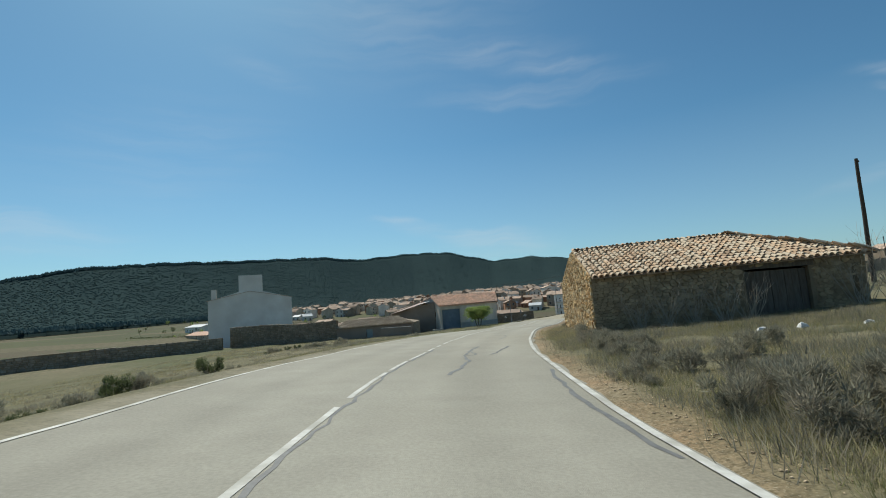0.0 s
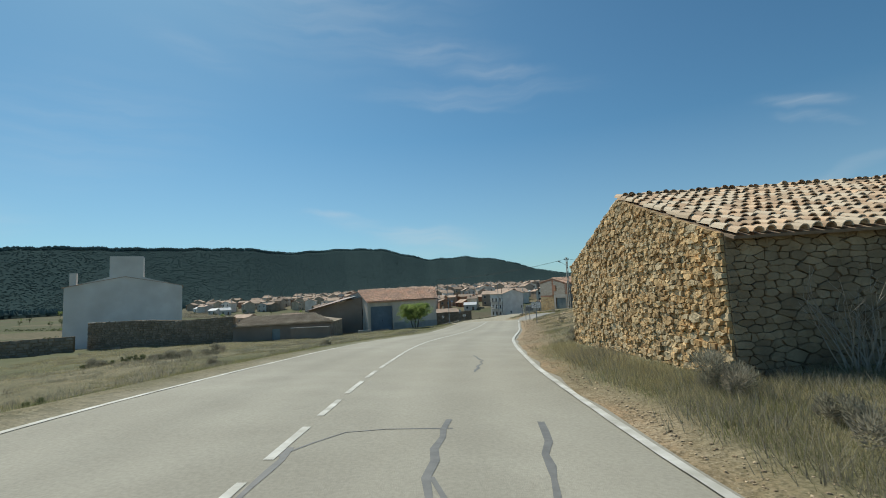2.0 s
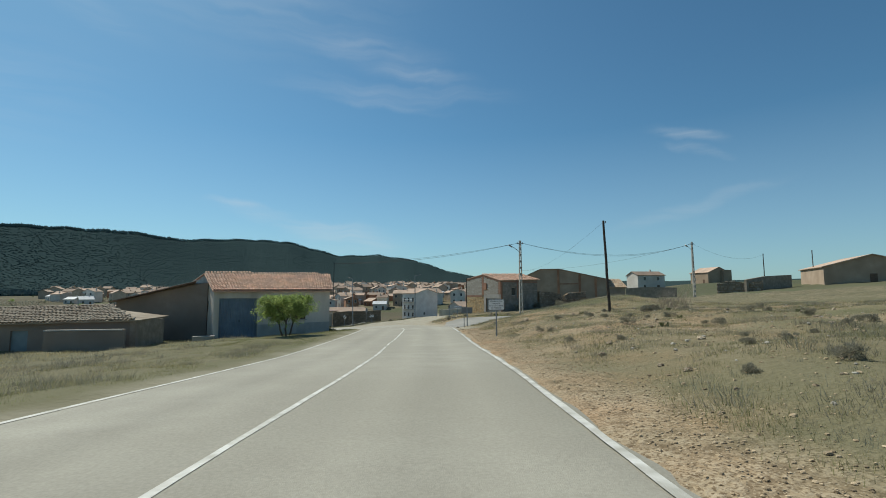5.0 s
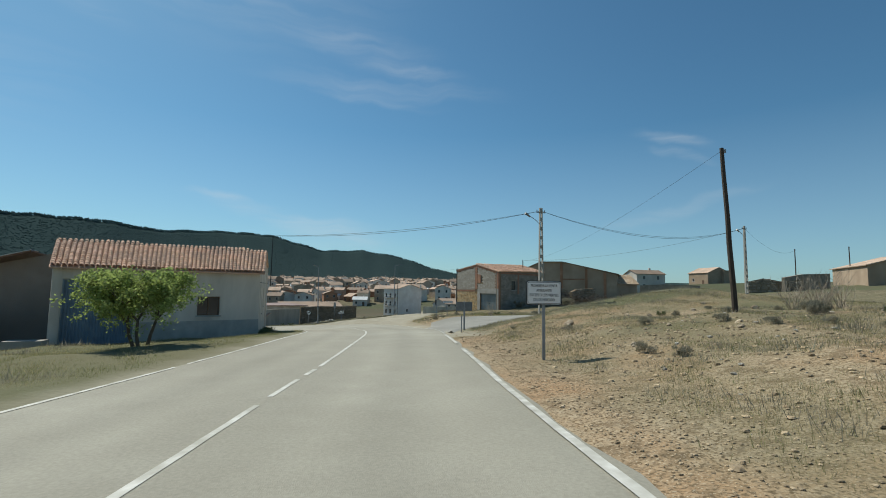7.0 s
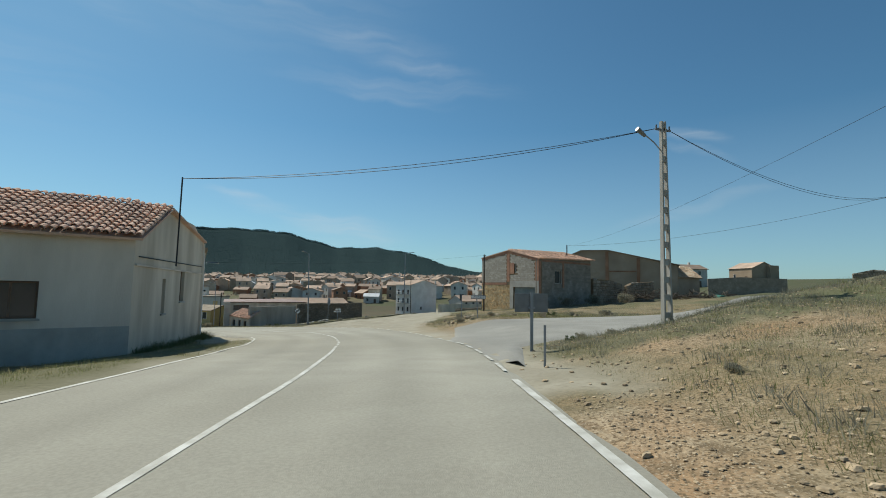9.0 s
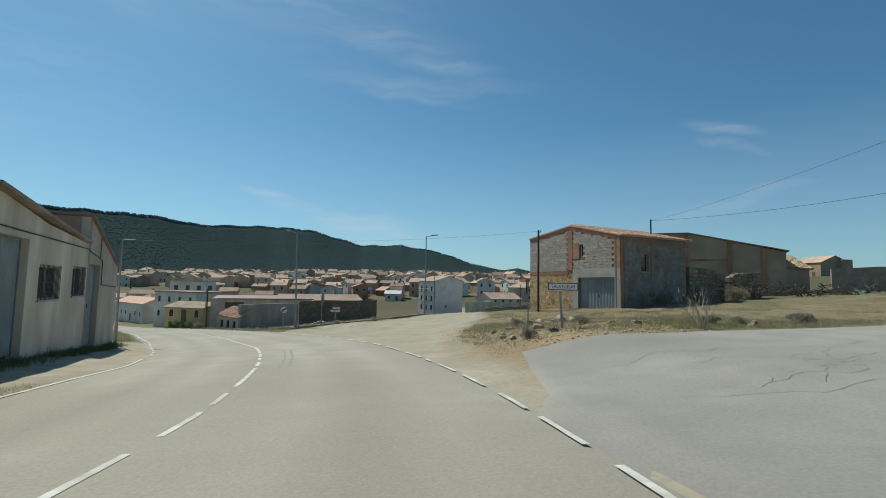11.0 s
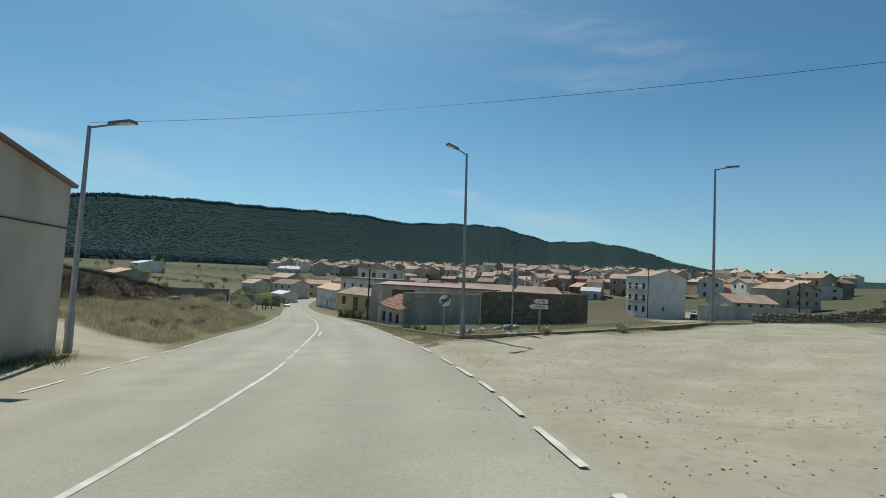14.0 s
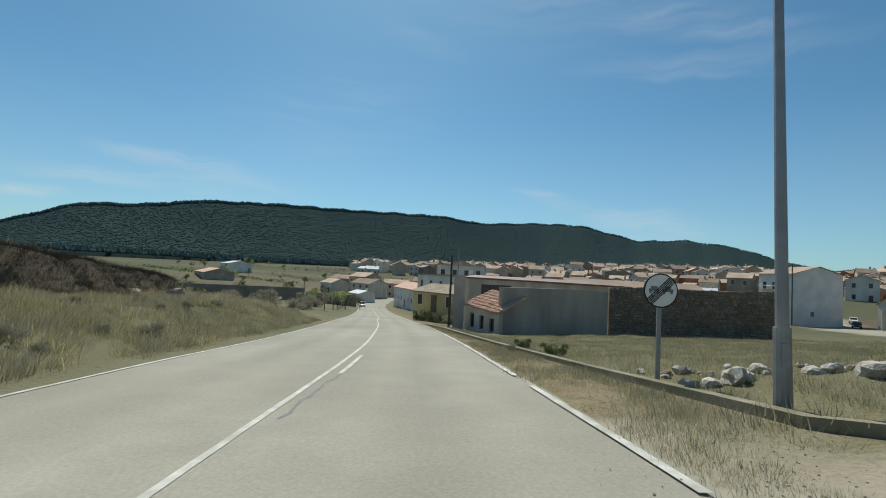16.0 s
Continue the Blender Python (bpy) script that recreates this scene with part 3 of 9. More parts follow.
def terrain(X, Y):
    X, Y = np.asarray(X, float), np.asarray(Y, float)
    z = np.full(X.shape, WT[-1])
    for (cx, cy, _), w in zip(CTRL, WT[:-1]):
        z = z + w * kernel((X - cx) ** 2 + (Y - cy) ** 2)
    far = np.clip((np.hypot(X - 20, Y - 130) - 420) / 300, 0, 1)
    z = z * (1 - far) - 0.5 * far
    # the earth bank left of the road past the sheds
    edge = np.clip((0.25 - inside(X, Y, BERM)) / 0.6, 0, 1)
    z = z + edge * edge * (3 - 2 * edge) * (1.95 - 0.07 * np.clip(Y - 122, 0, 14)) * np.clip((Y - 112) / 7, 0, 1)
    s, u, rz, out = road_near(X, Y)
    z = z + relief(X, Y) * np.clip(out / 5, 0, 1) * np.clip(inside(X, Y, SIDE) / 2, 0, 1)
    blend = np.clip((out - 0.5) / np.where(u > 0, 4.0, 5.0), 0, 1)
    blend = blend * blend * (3 - 2 * blend)
    return rz * (1 - blend) + z * blend - np.where(out < 0.45, 0.07, 0.0) * 1.0


def ground_z(x, y):
    return float(terrain(np.array([x]), np.array([y]))[0])


def spread(lo, hi, near_lo, near_hi, step, grow):
    out = [near_lo]
    while out[-1] < near_hi:
        out.append(out[-1] + step)
    d = step
    while out[-1] < hi:
        d *= grow
        out.append(out[-1] + d)
    d = step
    while out[0] > lo:
        d *= grow
        out.insert(0, out[0] - d)
    return np.array(out)


gx = spread(-3500, 3500, -38, 62, 0.6, 1.12)
gy = spread(-500, 3500, -6, 150, 0.6, 1.12)
GX, GY = np.meshgrid(gx, gy)
GZ = terrain(GX.ravel(), GY.ravel()).reshape(GX.shape)
ny, nx = GX.shape
ground_me = bpy.data.meshes.new("ground")
quads = [(j * nx + i, j * nx + i + 1, (j + 1) * nx + i + 1, (j + 1) * nx + i) for j in range(ny - 1) for i in range(nx - 1)]
ground_me.from_pydata(np.stack([GX, GY, GZ], -1).reshape(-1, 3).tolist(), [], quads)
ground_me.shade_smooth()


DIRT = [(19.5, 84), (21.6, 88.4), (22.4, 93.3), (24.6, 99), (31.5, 113), (37, 131), (54, 190), (73, 240), (80, 262), (72, 262), (64, 240), (46, 192), (34, 134), (31.4, 126.8), (28, 122.3), (23, 117.5), (18.5, 116.4), (15.5, 117), (17, 104)]
DRIVE = [(9.8, 84), (8.6, 91.5), (5.8, 110), (2, 111.5), (-6, 112), (-6, 113.6), (4, 114.9), (9.5, 111), (11.2, 103), (11.8, 90)]
fx, fy = GX.ravel(), GY.ravel()
s_, u_, _, out_ = road_near(fx, fy)
wob = relief(fx * 1.3, fy * 1.3) * 6
bare = np.clip(0.5 - (inside(fx, fy, DIRT) + wob * 0.8) / 1.6, 0, 1)
bare = np.maximum(bare, np.clip(0.5 - (inside(fx, fy, DRIVE) + wob * 0.7) / 1.2, 0, 1))
bare = np.maximum(bare, np.where(u_ < 0, np.clip(0.75 - (out_ + wob * 0.5) / 1.3, 0, 1) * np.where(s_ > 114, 0.25, 1), 0))
grav = np.where(u_ > 0, np.clip(np.where(s_ < 31, 0.85, 1.25) - (out_ + wob * np.where(s_ < 31, 0.6, 1)) / np.where(s_ < 31, 1.25, np.where(s_ > 50, 2.6, 1.9)), 0, 1), 0) * np.where(s_ > 119, 0.45, 1) * np.where((s_ > 69) & (s_ < 86), 0, 1)
bare = np.maximum(bare, np.where((u_ > 0) & (s_ > 70) & (s_ < 121), np.clip(1.3 - (out_ + wob) / 1.8, 0, 1), 0))
patch = np.clip(0.45 + 3.5 * relief(fx * 0.45 + 3, fy * 0.45) + 2.5 * relief(fx * 1.1, fy * 1.1 + 4), 0, 1)
grav = np.maximum(grav, np.where((u_ > 0) & (s_ > 29) & (s_ < 74), np.clip(patch + 0.18, 0, 1) * np.clip((26 - out_) / 9, 0, 1) * np.clip((s_ - 41) / 8, 0.12, 1) * 0.95, 0))
grav = np.maximum(grav, np.where((u_ > 3) & (s_ > 80) & (s_ < 100), np.clip(patch + 0.25, 0, 1) * np.clip((9 - out_) / 4, 0, 1) * 0.95, 0))
grav = np.maximum(grav, np.exp(-((inside(fx, fy, BERM) / 1.6) ** 2)) * np.clip((fy - 112) / 6, 0, 1) * 0.2)
grav = np.maximum(grav, np.where((fx > 27) & (fx < 62) & (fy > 86) & (fy < 112), np.clip(patch - 0.05, 0, 1) * 0.75, 0))
# Mask of the bank's cut face, for dark soil with its shade painted in.
shaded_loam = np.exp(-(((inside(fx, fy, BERM) + 0.3) / 1.3) ** 2)) * np.clip((fy - 112) / 6, 0, 1)
tilled = np.clip((out_ - 22) / 25, 0, 1) * np.clip((fy - 60) / 60, 0, 1)
for key, arr in (("bare", bare), ("grav", grav), ("tilled", tilled), ("shaded_loam", shaded_loam)):
    at_ = ground_me.attributes.new(key, "FLOAT", "POINT")
    at_.data.foreach_set("value", arr.astype(np.float32))


def sheet_z(X, Y):
    """Height of the ground's sheet itself, between its corners."""
    i = np.clip(np.searchsorted(gx, X) - 1, 0, nx - 2)
    j = np.clip(np.searchsorted(gy, Y) - 1, 0, ny - 2)
    a, b = (X - gx[i]) / (gx[i + 1] - gx[i]), (Y - gy[j]) / (gy[j + 1] - gy[j])
    return (GZ[j, i] * (1 - a) + GZ[j, i + 1] * a) * (1 - b) + (GZ[j + 1, i] * (1 - a) + GZ[j + 1, i + 1] * a) * b


def ground_material():
    m = bpy.data.materials.new("rough_ground")
    m.use_nodes = True
    n, l = m.node_tree.nodes, m.node_tree.links
    bs = n["Principled BSDF"]
    bs.inputs["Roughness"].default_value, bs.inputs["Specular IOR Level"].default_value = 0.97, 0.15
    tc = n.new("ShaderNodeTexCoord")

    def noise_tex(sc, det=6, lo=0.38, hi=0.64):
        t, r = n.new("ShaderNodeTexNoise"), n.new("ShaderNodeValToRGB")
        t.inputs["Scale"].default_value, t.inputs["Detail"].default_value = sc, det
        l.new(tc.outputs["Object"], t.inputs["Vector"])
        r.color_ramp.elements[0].position, r.color_ramp.elements[1].position = lo, hi
        l.new(t.outputs["Fac"], r.inputs["Fac"])
        return r.outputs["Color"]

    def mix(fac, p, q):
        x = n.new("ShaderNodeMix")
        x.data_type = "RGBA"
        for sock, v in ((x.inputs[0], fac), (x.inputs[6], p), (x.inputs[7], q)):
            if isinstance(v, tuple):
                sock.default_value = (*v, 1)
            else:
                l.new(v, sock)
        return x.outputs[2]

    def attr(key):
        a = n.new("ShaderNodeAttribute")
        a.attribute_name = key
        return a.outputs["Fac"]

    straw = mix(noise_tex(3.0), (0.20, 0.165, 0.10), (0.31, 0.26, 0.165))
    green = mix(noise_tex(4.2), (0.10, 0.10, 0.055), (0.18, 0.165, 0.095))
    veg = mix(noise_tex(0.22, 6, 0.42, 0.72), straw, green)
    veg = mix(noise_tex(0.9, 4, 0.5, 0.72), veg, (0.33, 0.26, 0.17))
    veg = mix(noise_tex(1.7, 8, 0.53, 0.62), veg, (0.12, 0.11, 0.07))
    veg = mix(noise_tex(13.0, 6, 0.50, 0.60), veg, (0.085, 0.078, 0.045))
    veg = mix(noise_tex(27.0, 4, 0.60, 0.68), veg, (0.44, 0.385, 0.28))
    field = mix(noise_tex(0.02, 2, 0.3, 0.52), veg, (0.15, 0.14, 0.08))
    field = mix(noise_tex(0.05, 5, 0.5, 0.6), field, (0.12, 0.125, 0.065))
    # strips of tilled and fallow land farther off
    vo, vr, wm = n.new("ShaderNodeTexVoronoi"), n.new("ShaderNodeValToRGB"), n.new("ShaderNodeMapping")
    wm.inputs["Scale"].default_value, wm.inputs["Rotation"].default_value = (0.011, 0.034, 0.0), (0, 0, 0.5)
    l.new(tc.outputs["Object"], wm.inputs["Vector"])
    l.new(wm.outputs["Vector"], vo.inputs["Vector"])
    vo.inputs["Scale"].default_value = 1.0
    l.new(vo.outputs["Color"], vr.inputs["Fac"])
    vr.color_ramp.interpolation = "CONSTANT"
    for k, (pos, c) in enumerate(((0.0, (0.085, 0.095, 0.048)), (0.4, (0.125, 0.098, 0.066)), (0.5, (0.10, 0.112, 0.05)), (0.6, (0.165, 0.138, 0.086)), (0.7, (0.10, 0.085, 0.055)))):
        e = vr.color_ramp.elements[k] if k < 2 else vr.color_ramp.elements.new(pos)
        e.position, e.color = pos, (*c, 1)
    strips = mix(noise_tex(0.4, 6), vr.outputs["Color"], (0.105, 0.10, 0.06))
    field = mix(attr("tilled"), field, strips)
    gr = mix(noise_tex(9.0), (0.33, 0.25, 0.155), (0.43, 0.345, 0.235))
    gr = mix(noise_tex(0.45, 6, 0.46, 0.66), gr, (0.37, 0.235, 0.13))
    gr = mix(noise_tex(2.3, 7, 0.52, 0.66), gr, (0.21, 0.15, 0.09))
    gr = mix(noise_tex(24.0, 6, 0.50, 0.60), gr, (0.17, 0.12, 0.07))
    gr = mix(noise_tex(38.0, 4, 0.58, 0.68), gr, (0.50, 0.41, 0.29))
    dirt = mix(noise_tex(0.8), (0.315, 0.285, 0.215), (0.385, 0.35, 0.275))
    dirt = mix(noise_tex(0.35, 5, 0.5, 0.75), dirt, (0.295, 0.265, 0.205))
    dirt = mix(noise_tex(7.0, 4, 0.5, 0.8), dirt, (0.265, 0.235, 0.18))
    # Dark soil, taken darker still to stand for shade on the cut face.
    earth = mix(noise_tex(2.5), (0.055, 0.043, 0.031), (0.105, 0.082, 0.06))
    earth = mix(noise_tex(0.8, 6, 0.5, 0.62), earth, (0.035, 0.032, 0.022))
    col = mix(attr("grav"), field, gr)
    col = mix(attr("shaded_loam"), col, earth)
    col = mix(attr("bare"), col, dirt)
    l.new(col, bs.inputs["Base Color"])
    t = n.new("ShaderNodeTexNoise")
    t.inputs["Scale"].default_value, t.inputs["Detail"].default_value = 9.0, 8
    l.new(tc.outputs["Object"], t.inputs["Vector"])
    bu = n.new("ShaderNodeBump")
    bu.inputs["Distance"].default_value = 0.08
    sm = n.new("ShaderNodeMapRange")
    sm.inputs["To Min"].default_value, sm.inputs["To Max"].default_value = 0.7, 0.12
    l.new(attr("bare"), sm.inputs["Value"])
    l.new(sm.outputs[0], bu.inputs["Strength"])
    l.new(t.outputs["Fac"], bu.inputs["Height"])
    l.new(bu.outputs[0], bs.inputs["Normal"])
    return m


M["ground"] = ground_material()
ground_me.materials.append(M["ground"])
ground = tagged(new("ground", ground_me), "uneven dry grass and stony earth sloping to a valley", "ground", kind="structure")

# ---- road ----
cols = 24
geo = Geo()
for i, s in enumerate(ST):
    for k in range(cols + 1):
        u = LEFT[i] - 0.25 + (RIGHT[i] - LEFT[i] + 0.45) * k / cols
        edge = 0.05 * math.sin(s * 1.7) + 0.04 * math.sin(s * 4.1) if k in (0, cols) else 0
        geo.v.append(tuple(at(s, u + edge, -0.05 if k in (0, cols) else 0.0)))
for i in range(len(ST) - 1):
    for k in range(cols):
        a = i * (cols + 1) + k
        geo.f.append((a, a + 1, a + cols + 2, a + cols + 1))
road = solid("road", geo, M["asphalt"], "worn pale grey two-lane asphalt road with patches", "road", kind="structure", smooth=True)
wear = []
for i, s in enumerate(ST):
    for k in range(cols + 1):
        u = LEFT[i] - 0.25 + (RIGHT[i] - LEFT[i] + 0.45) * k / cols
        lane = (u - MID[i]) / (RIGHT[i] - MID[i]) if u > MID[i] else (MID[i] - u) / (MID[i] - LEFT[i])
        track = math.exp(-(((lane - 0.3) / 0.09) ** 2)) + math.exp(-(((lane - 0.72) / 0.09) ** 2))
        wear.append(0.96 + 0.07 * track - 0.05 * math.exp(-(((lane - 0.5) / 0.07) ** 2)) + 0.03 * math.sin(s * 0.35 + u))
road.data.attributes.new("wear", "FLOAT", "POINT").data.foreach_set("value", np.array(wear, dtype=np.float32))


def stripe(name, off, s0, s1, width, label=""):
    """A painted line along the road between two stations."""
    g = Geo()
    n = max(2, round((s1 - s0) / 0.35))
    for i in range(n + 1):
        s = s0 + (s1 - s0) * i / n
        o = float(np.interp(s, ST, off))
        wl_, wr_ = width * (0.5 + 0.04 * math.sin(s * 1.1) + 0.03 * math.sin(s * 4.7)), width * (0.5 + 0.04 * math.sin(s * 1.7 + 1) + 0.03 * math.sin(s * 5.1))
        g.v += [tuple(at(s, o - wl_, 0.006)), tuple(at(s, o + wr_, 0.006))]
    g.f = [(2 * i, 2 * i + 1, 2 * i + 3, 2 * i + 2) for i in range(n)]
    return part(name, g, M["paint"], road, label)


stripe("edge_line", RIGHT, -40, 64.2, 0.12, "white painted edge line")
stripe("edge_line", RIGHT, 66.1, 71.4, 0.12, "white painted edge line")
stripe("edge_line", RIGHT, 118.4, 123.5, 0.11, "white painted edge line")
stripe("edge_line", RIGHT, 124.8, 250, 0.11, "white painted edge line")
stripe("edge_line", LEFT, -40, 60.3, 0.10, "white painted edge line")
stripe("edge_line", LEFT, 60.9, 99.4, 0.10, "white painted edge line")
stripe("edge_line", LEFT, 119.2, 250, 0.10, "white painted edge line")
for a, b in ((72.5, 73.9), (74.5, 75.9), (76.6, 78.0), (78.7, 80.1), (80.7, 82.15), (82.85, 84.25), (84.8, 86.1), (86.9, 88.3), (88.9, 90.3), (90.9, 91.5), (92.0, 93.5), (94.25, 95.65), (96.4, 97.6), (98.2, 99.3), (100.2, 101.4), (102.2, 103.6), (104.2, 105.6), (106.2, 107.5), (108.0, 109.05), (109.75, 111.25), (111.85, 113.25), (114.9, 117.1)):
    stripe("dash", RIGHT, a, b, 0.088)
for a, b in ((100.8, 102.5), (103.2, 105.1), (105.9, 107.4), (108.2, 109.8), (110.5, 112.0), (112.8, 114.0), (114.6, 116.2), (117.1, 118.5)):
    stripe("dash", LEFT, a, b, 0.10)
for a, b in ((-30, 7.2), (7.9, 10.9), (11.3, 13.6), (14.1, 17.0), (17.6, 18.85), (19.45, 20.6), (21.2, 22.7), (23.2, 24.4), (25.0, 55.6), (56.3, 58.1), (58.7, 59.6), (60.1, 81.2), (82.0, 83.3), (84.1, 85.7), (86.3, 87.4), (88.1, 91.6), (92.2, 93.4), (94.05, 95.0), (95.5, 96.8), (97.2, 113.75), (114.35, 115.4), (116.1, 117.75), (118.5, 250)):
    stripe("dash" if b - a < 3.2 else "centre_line", MID, a, b, 0.095)
stripe("dash", MID + 0.3, 125.0, 128.8, 0.10)

# side road of older asphalt
geo = Geo()
rows_ = 48
for i in range(rows_ + 1):
    t = i / rows_ * (len(SIDE_NEAR) - 1)
    k = min(int(t), len(SIDE_NEAR) - 2)
    w = t - k
    a = Vector(SIDE_NEAR[k]).lerp(Vector(SIDE_NEAR[k + 1]), w)
    b = Vector(SIDE_FAR[k]).lerp(Vector(SIDE_FAR[k + 1]), w)
    for j in range(15):
        p = a.lerp(b, j / 14)
        geo.v.append((p.x, p.y, 0))
zz = terrain([v[0] for v in geo.v], [v[1] for v in geo.v])
_, _, _, oo = road_near(np.array([v[0] for v in geo.v]), np.array([v[1] for v in geo.v]))
geo.v = [(v[0], v[1], float(z) + (0.075 if o > 0.44 else 0.03) - (0.16 if k % 15 in (0, 14) else 0)) for k, (v, z, o) in enumerate(zip(geo.v, zz, oo))]
geo.f = [(i * 15 + j, i * 15 + j + 1, (i + 1) * 15 + j + 1, (i + 1) * 15 + j) for i in range(rows_) for j in range(14)]
side_road = solid("side_road", geo, M["asphalt_old"], "cracked grey asphalt side road joining the main road", "road", kind="structure", smooth=True)

# ---- wooded hills ----
HC = (13.3, 112.0, -4.9)
H_AZ = [-95, -75, -62, -59.5, -57, -54, -49.6, -43.5, -35.4, -28, -22.3, -16.8, -11.9, -4.6, 0, 6.1, 10.9, 15.4, 20.1, 23.5, 25.1, 26.9, 32, 45, 70, 100]
H_EL = [1.5, 1.6, 2.0, 2.7, 3.8, 5.06, 5.48, 6.63, 7.06, 7.08, 7.1, 7.08, 6.42, 6.69, 6.54, 4.92, 5.06, 4.4, 2.86, 2.21, 2.52, 2.07, 1.7, 1.5, 1.5, 1.4]
H_DI = [900, 850, 800, 800, 780, 780, 780, 800, 850, 900, 950, 1050, 1200, 1450, 1500, 1600, 1750, 1850, 2000, 2200, 2400, 2500, 2600, 2600, 2600, 2600]


def hill_point(az, f):
    """f from 0 at the foot to 1 on the ridge and on to 1.5 behind it."""
    el, di = np.interp(az, H_AZ, H_EL), np.interp(az, H_AZ, H_DI)
    el = el + 0.05 * math.sin(az * 1.9) * min(1, el / 4)
    foot = 0.62
    r = di * (foot + (1 - foot) * f) if f <= 1 else di * (1 + 0.35 * (f - 1))
    top = HC[2] + math.tan(radians(el)) * di
    base = -0.8
    k = f if f <= 1 else 2 - f
    shape = k ** 1.25 * (1 + 0.10 * math.sin(az * 0.37 + 4 * k) * (1 - k) + 0.05 * math.sin(az * 1.13 + 7 * k + 1) * (1 - k))
    a = radians(az)
    return (HC[0] + math.sin(a) * r, HC[1] + math.cos(a) * r, base + (top - base) * min(1.0, shape))


geo = Geo()
na, nf = 780, 22
for i in range(na + 1):
    az = -95 + 195 * i / na
    for j in range(nf + 1):
        x, y, z = hill_point(az, 1.45 * j / nf)
        geo.v.append((x, y, z if j else -25.0))
geo.f = [(i * (nf + 1) + j, (i + 1) * (nf + 1) + j, (i + 1) * (nf + 1) + j + 1, i * (nf + 1) + j + 1) for i in range(na) for j in range(nf)]
# Hillside colour also carries the blue of distant haze.
M["forest_floor"] = surface("hazed_wooded_hillside", (0.034, 0.054, 0.055), (0.048, 0.074, 0.074), 0.25, (0.041, 0.064, 0.064), 0.007, 1.0, 0.0, 0.2, spec=0.0)
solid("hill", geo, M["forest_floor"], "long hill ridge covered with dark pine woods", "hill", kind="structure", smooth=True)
r2 = random.Random(11)
tv, tf = [], []


def far_tree(p, h, w):
    k = len(tv)
    x, y, z = p
    tw = r2.random() * 6.28
    for lev, rr in ((0.12, 0.75), (0.45, 1.0)):
        for q in range(4):
            a = tw + q * 1.5708
            j = rr * w * (0.8 + 0.4 * r2.random())
            tv.append((x + math.cos(a) * j, y + math.sin(a) * j, z + h * lev))
    tv.append((x, y, z + h))
    for q in range(4):
        n = (q + 1) % 4
        tf.append((k + q, k + n, k + 4 + n, k + 4 + q))
        tf.append((k + 4 + q, k + 4 + n, k + 8))


for k in range(30000):
    az = r2.uniform(-66, 32)
    if k % 20 < 3:
        f, h, w = r2.uniform(0.97, 1.015), r2.uniform(2.4, 4.6), r2.uniform(1.2, 2.4)
    elif k % 20 < 6:
        f, h, w = r2.uniform(0.0, 0.05), r2.uniform(2.5, 5.5), r2.uniform(1.8, 3.2)
    else:
        f = r2.uniform(0.02, 0.99)
        h, w = r2.uniform(0.7, 1.3), r2.uniform(0.8, 1.7)
    far_tree(hill_point(az, f), h, w)
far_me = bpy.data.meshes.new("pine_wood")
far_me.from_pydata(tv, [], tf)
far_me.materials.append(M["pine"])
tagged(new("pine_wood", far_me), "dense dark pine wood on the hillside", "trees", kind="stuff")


# ---- building helpers ----
def wpart(name, geo, mat, parent, label="", smooth=False):
    """A part whose geometry is given in world coordinates."""
    root = parent
    while root.parent:
        root = root.parent
    me = geo.mesh(name, mat, smooth)
    me.transform(root.matrix_basis.inverted())
    return part(name, me, mat, parent, label)


def wall(a, b, base, top, openings=(), thick=0.35, base_b=None):
    """A wall from a to b (plan), its outside on the right as one walks from a to b; top: (u, z) along it; openings: (u0, u1, z0, z1)."""
    a, b = Vector(a), Vector(b)
    ln = (b - a).length
    d = (b - a) / ln
    nin = Vector((-d.y, d.x))
    base_b = base if base_b is None else base_b
    g = Geo()
    us = sorted({0.0, ln} | {u for u, _ in top if 0 < u < ln} | {u for o in openings for u in o[:2] if 0 < u < ln})
    tz = lambda u: float(np.interp(u, [t[0] for t in top], [t[1] for t in top]))
    for ua, ub in zip(us, us[1:]):
        mid = (ua + ub) / 2
        cuts = sorted((o[2], o[3]) for o in openings if o[0] < mid < o[1])
        lo = None
        spans = []
        for z0, z1 in cuts:
            spans.append((lo, z0))
            lo = z1
        spans.append((lo, None))
        for z0, z1 in spans:
            if z0 is not None and z1 is not None and z1 - z0 < 0.02:
                continue
            ring = []
            for u, side in ((ua, 0), (ub, 0), (ub, 1), (ua, 1)):
                p = a + d * u + nin * thick * side
                ring.append(p)
            za = z0 if z0 is not None else base + (base_b - base) * ua / ln
            zb = z0 if z0 is not None else base + (base_b - base) * ub / ln
            ta, tb = (z1, z1) if z1 is not None else (tz(ua), tz(ub))
            if min(ta - za, tb - zb) < 0.01:
                continue
            g.prism([(ring[0].x, ring[0].y, za), (ring[1].x, ring[1].y, zb), (ring[2].x, ring[2].y, zb), (ring[3].x, ring[3].y, za)],
                    [(ring[0].x, ring[0].y, ta), (ring[1].x, ring[1].y, tb), (ring[2].x, ring[2].y, tb), (ring[3].x, ring[3].y, ta)])
    return g.weld()


def on_wall(a, b, u, z, out=0.0):
    a, b = Vector(a), Vector(b)
    d = (b - a).normalized()
    p = a + d * u + Vector((d.y, -d.x)) * out
    return Vector((p.x, p.y, z))


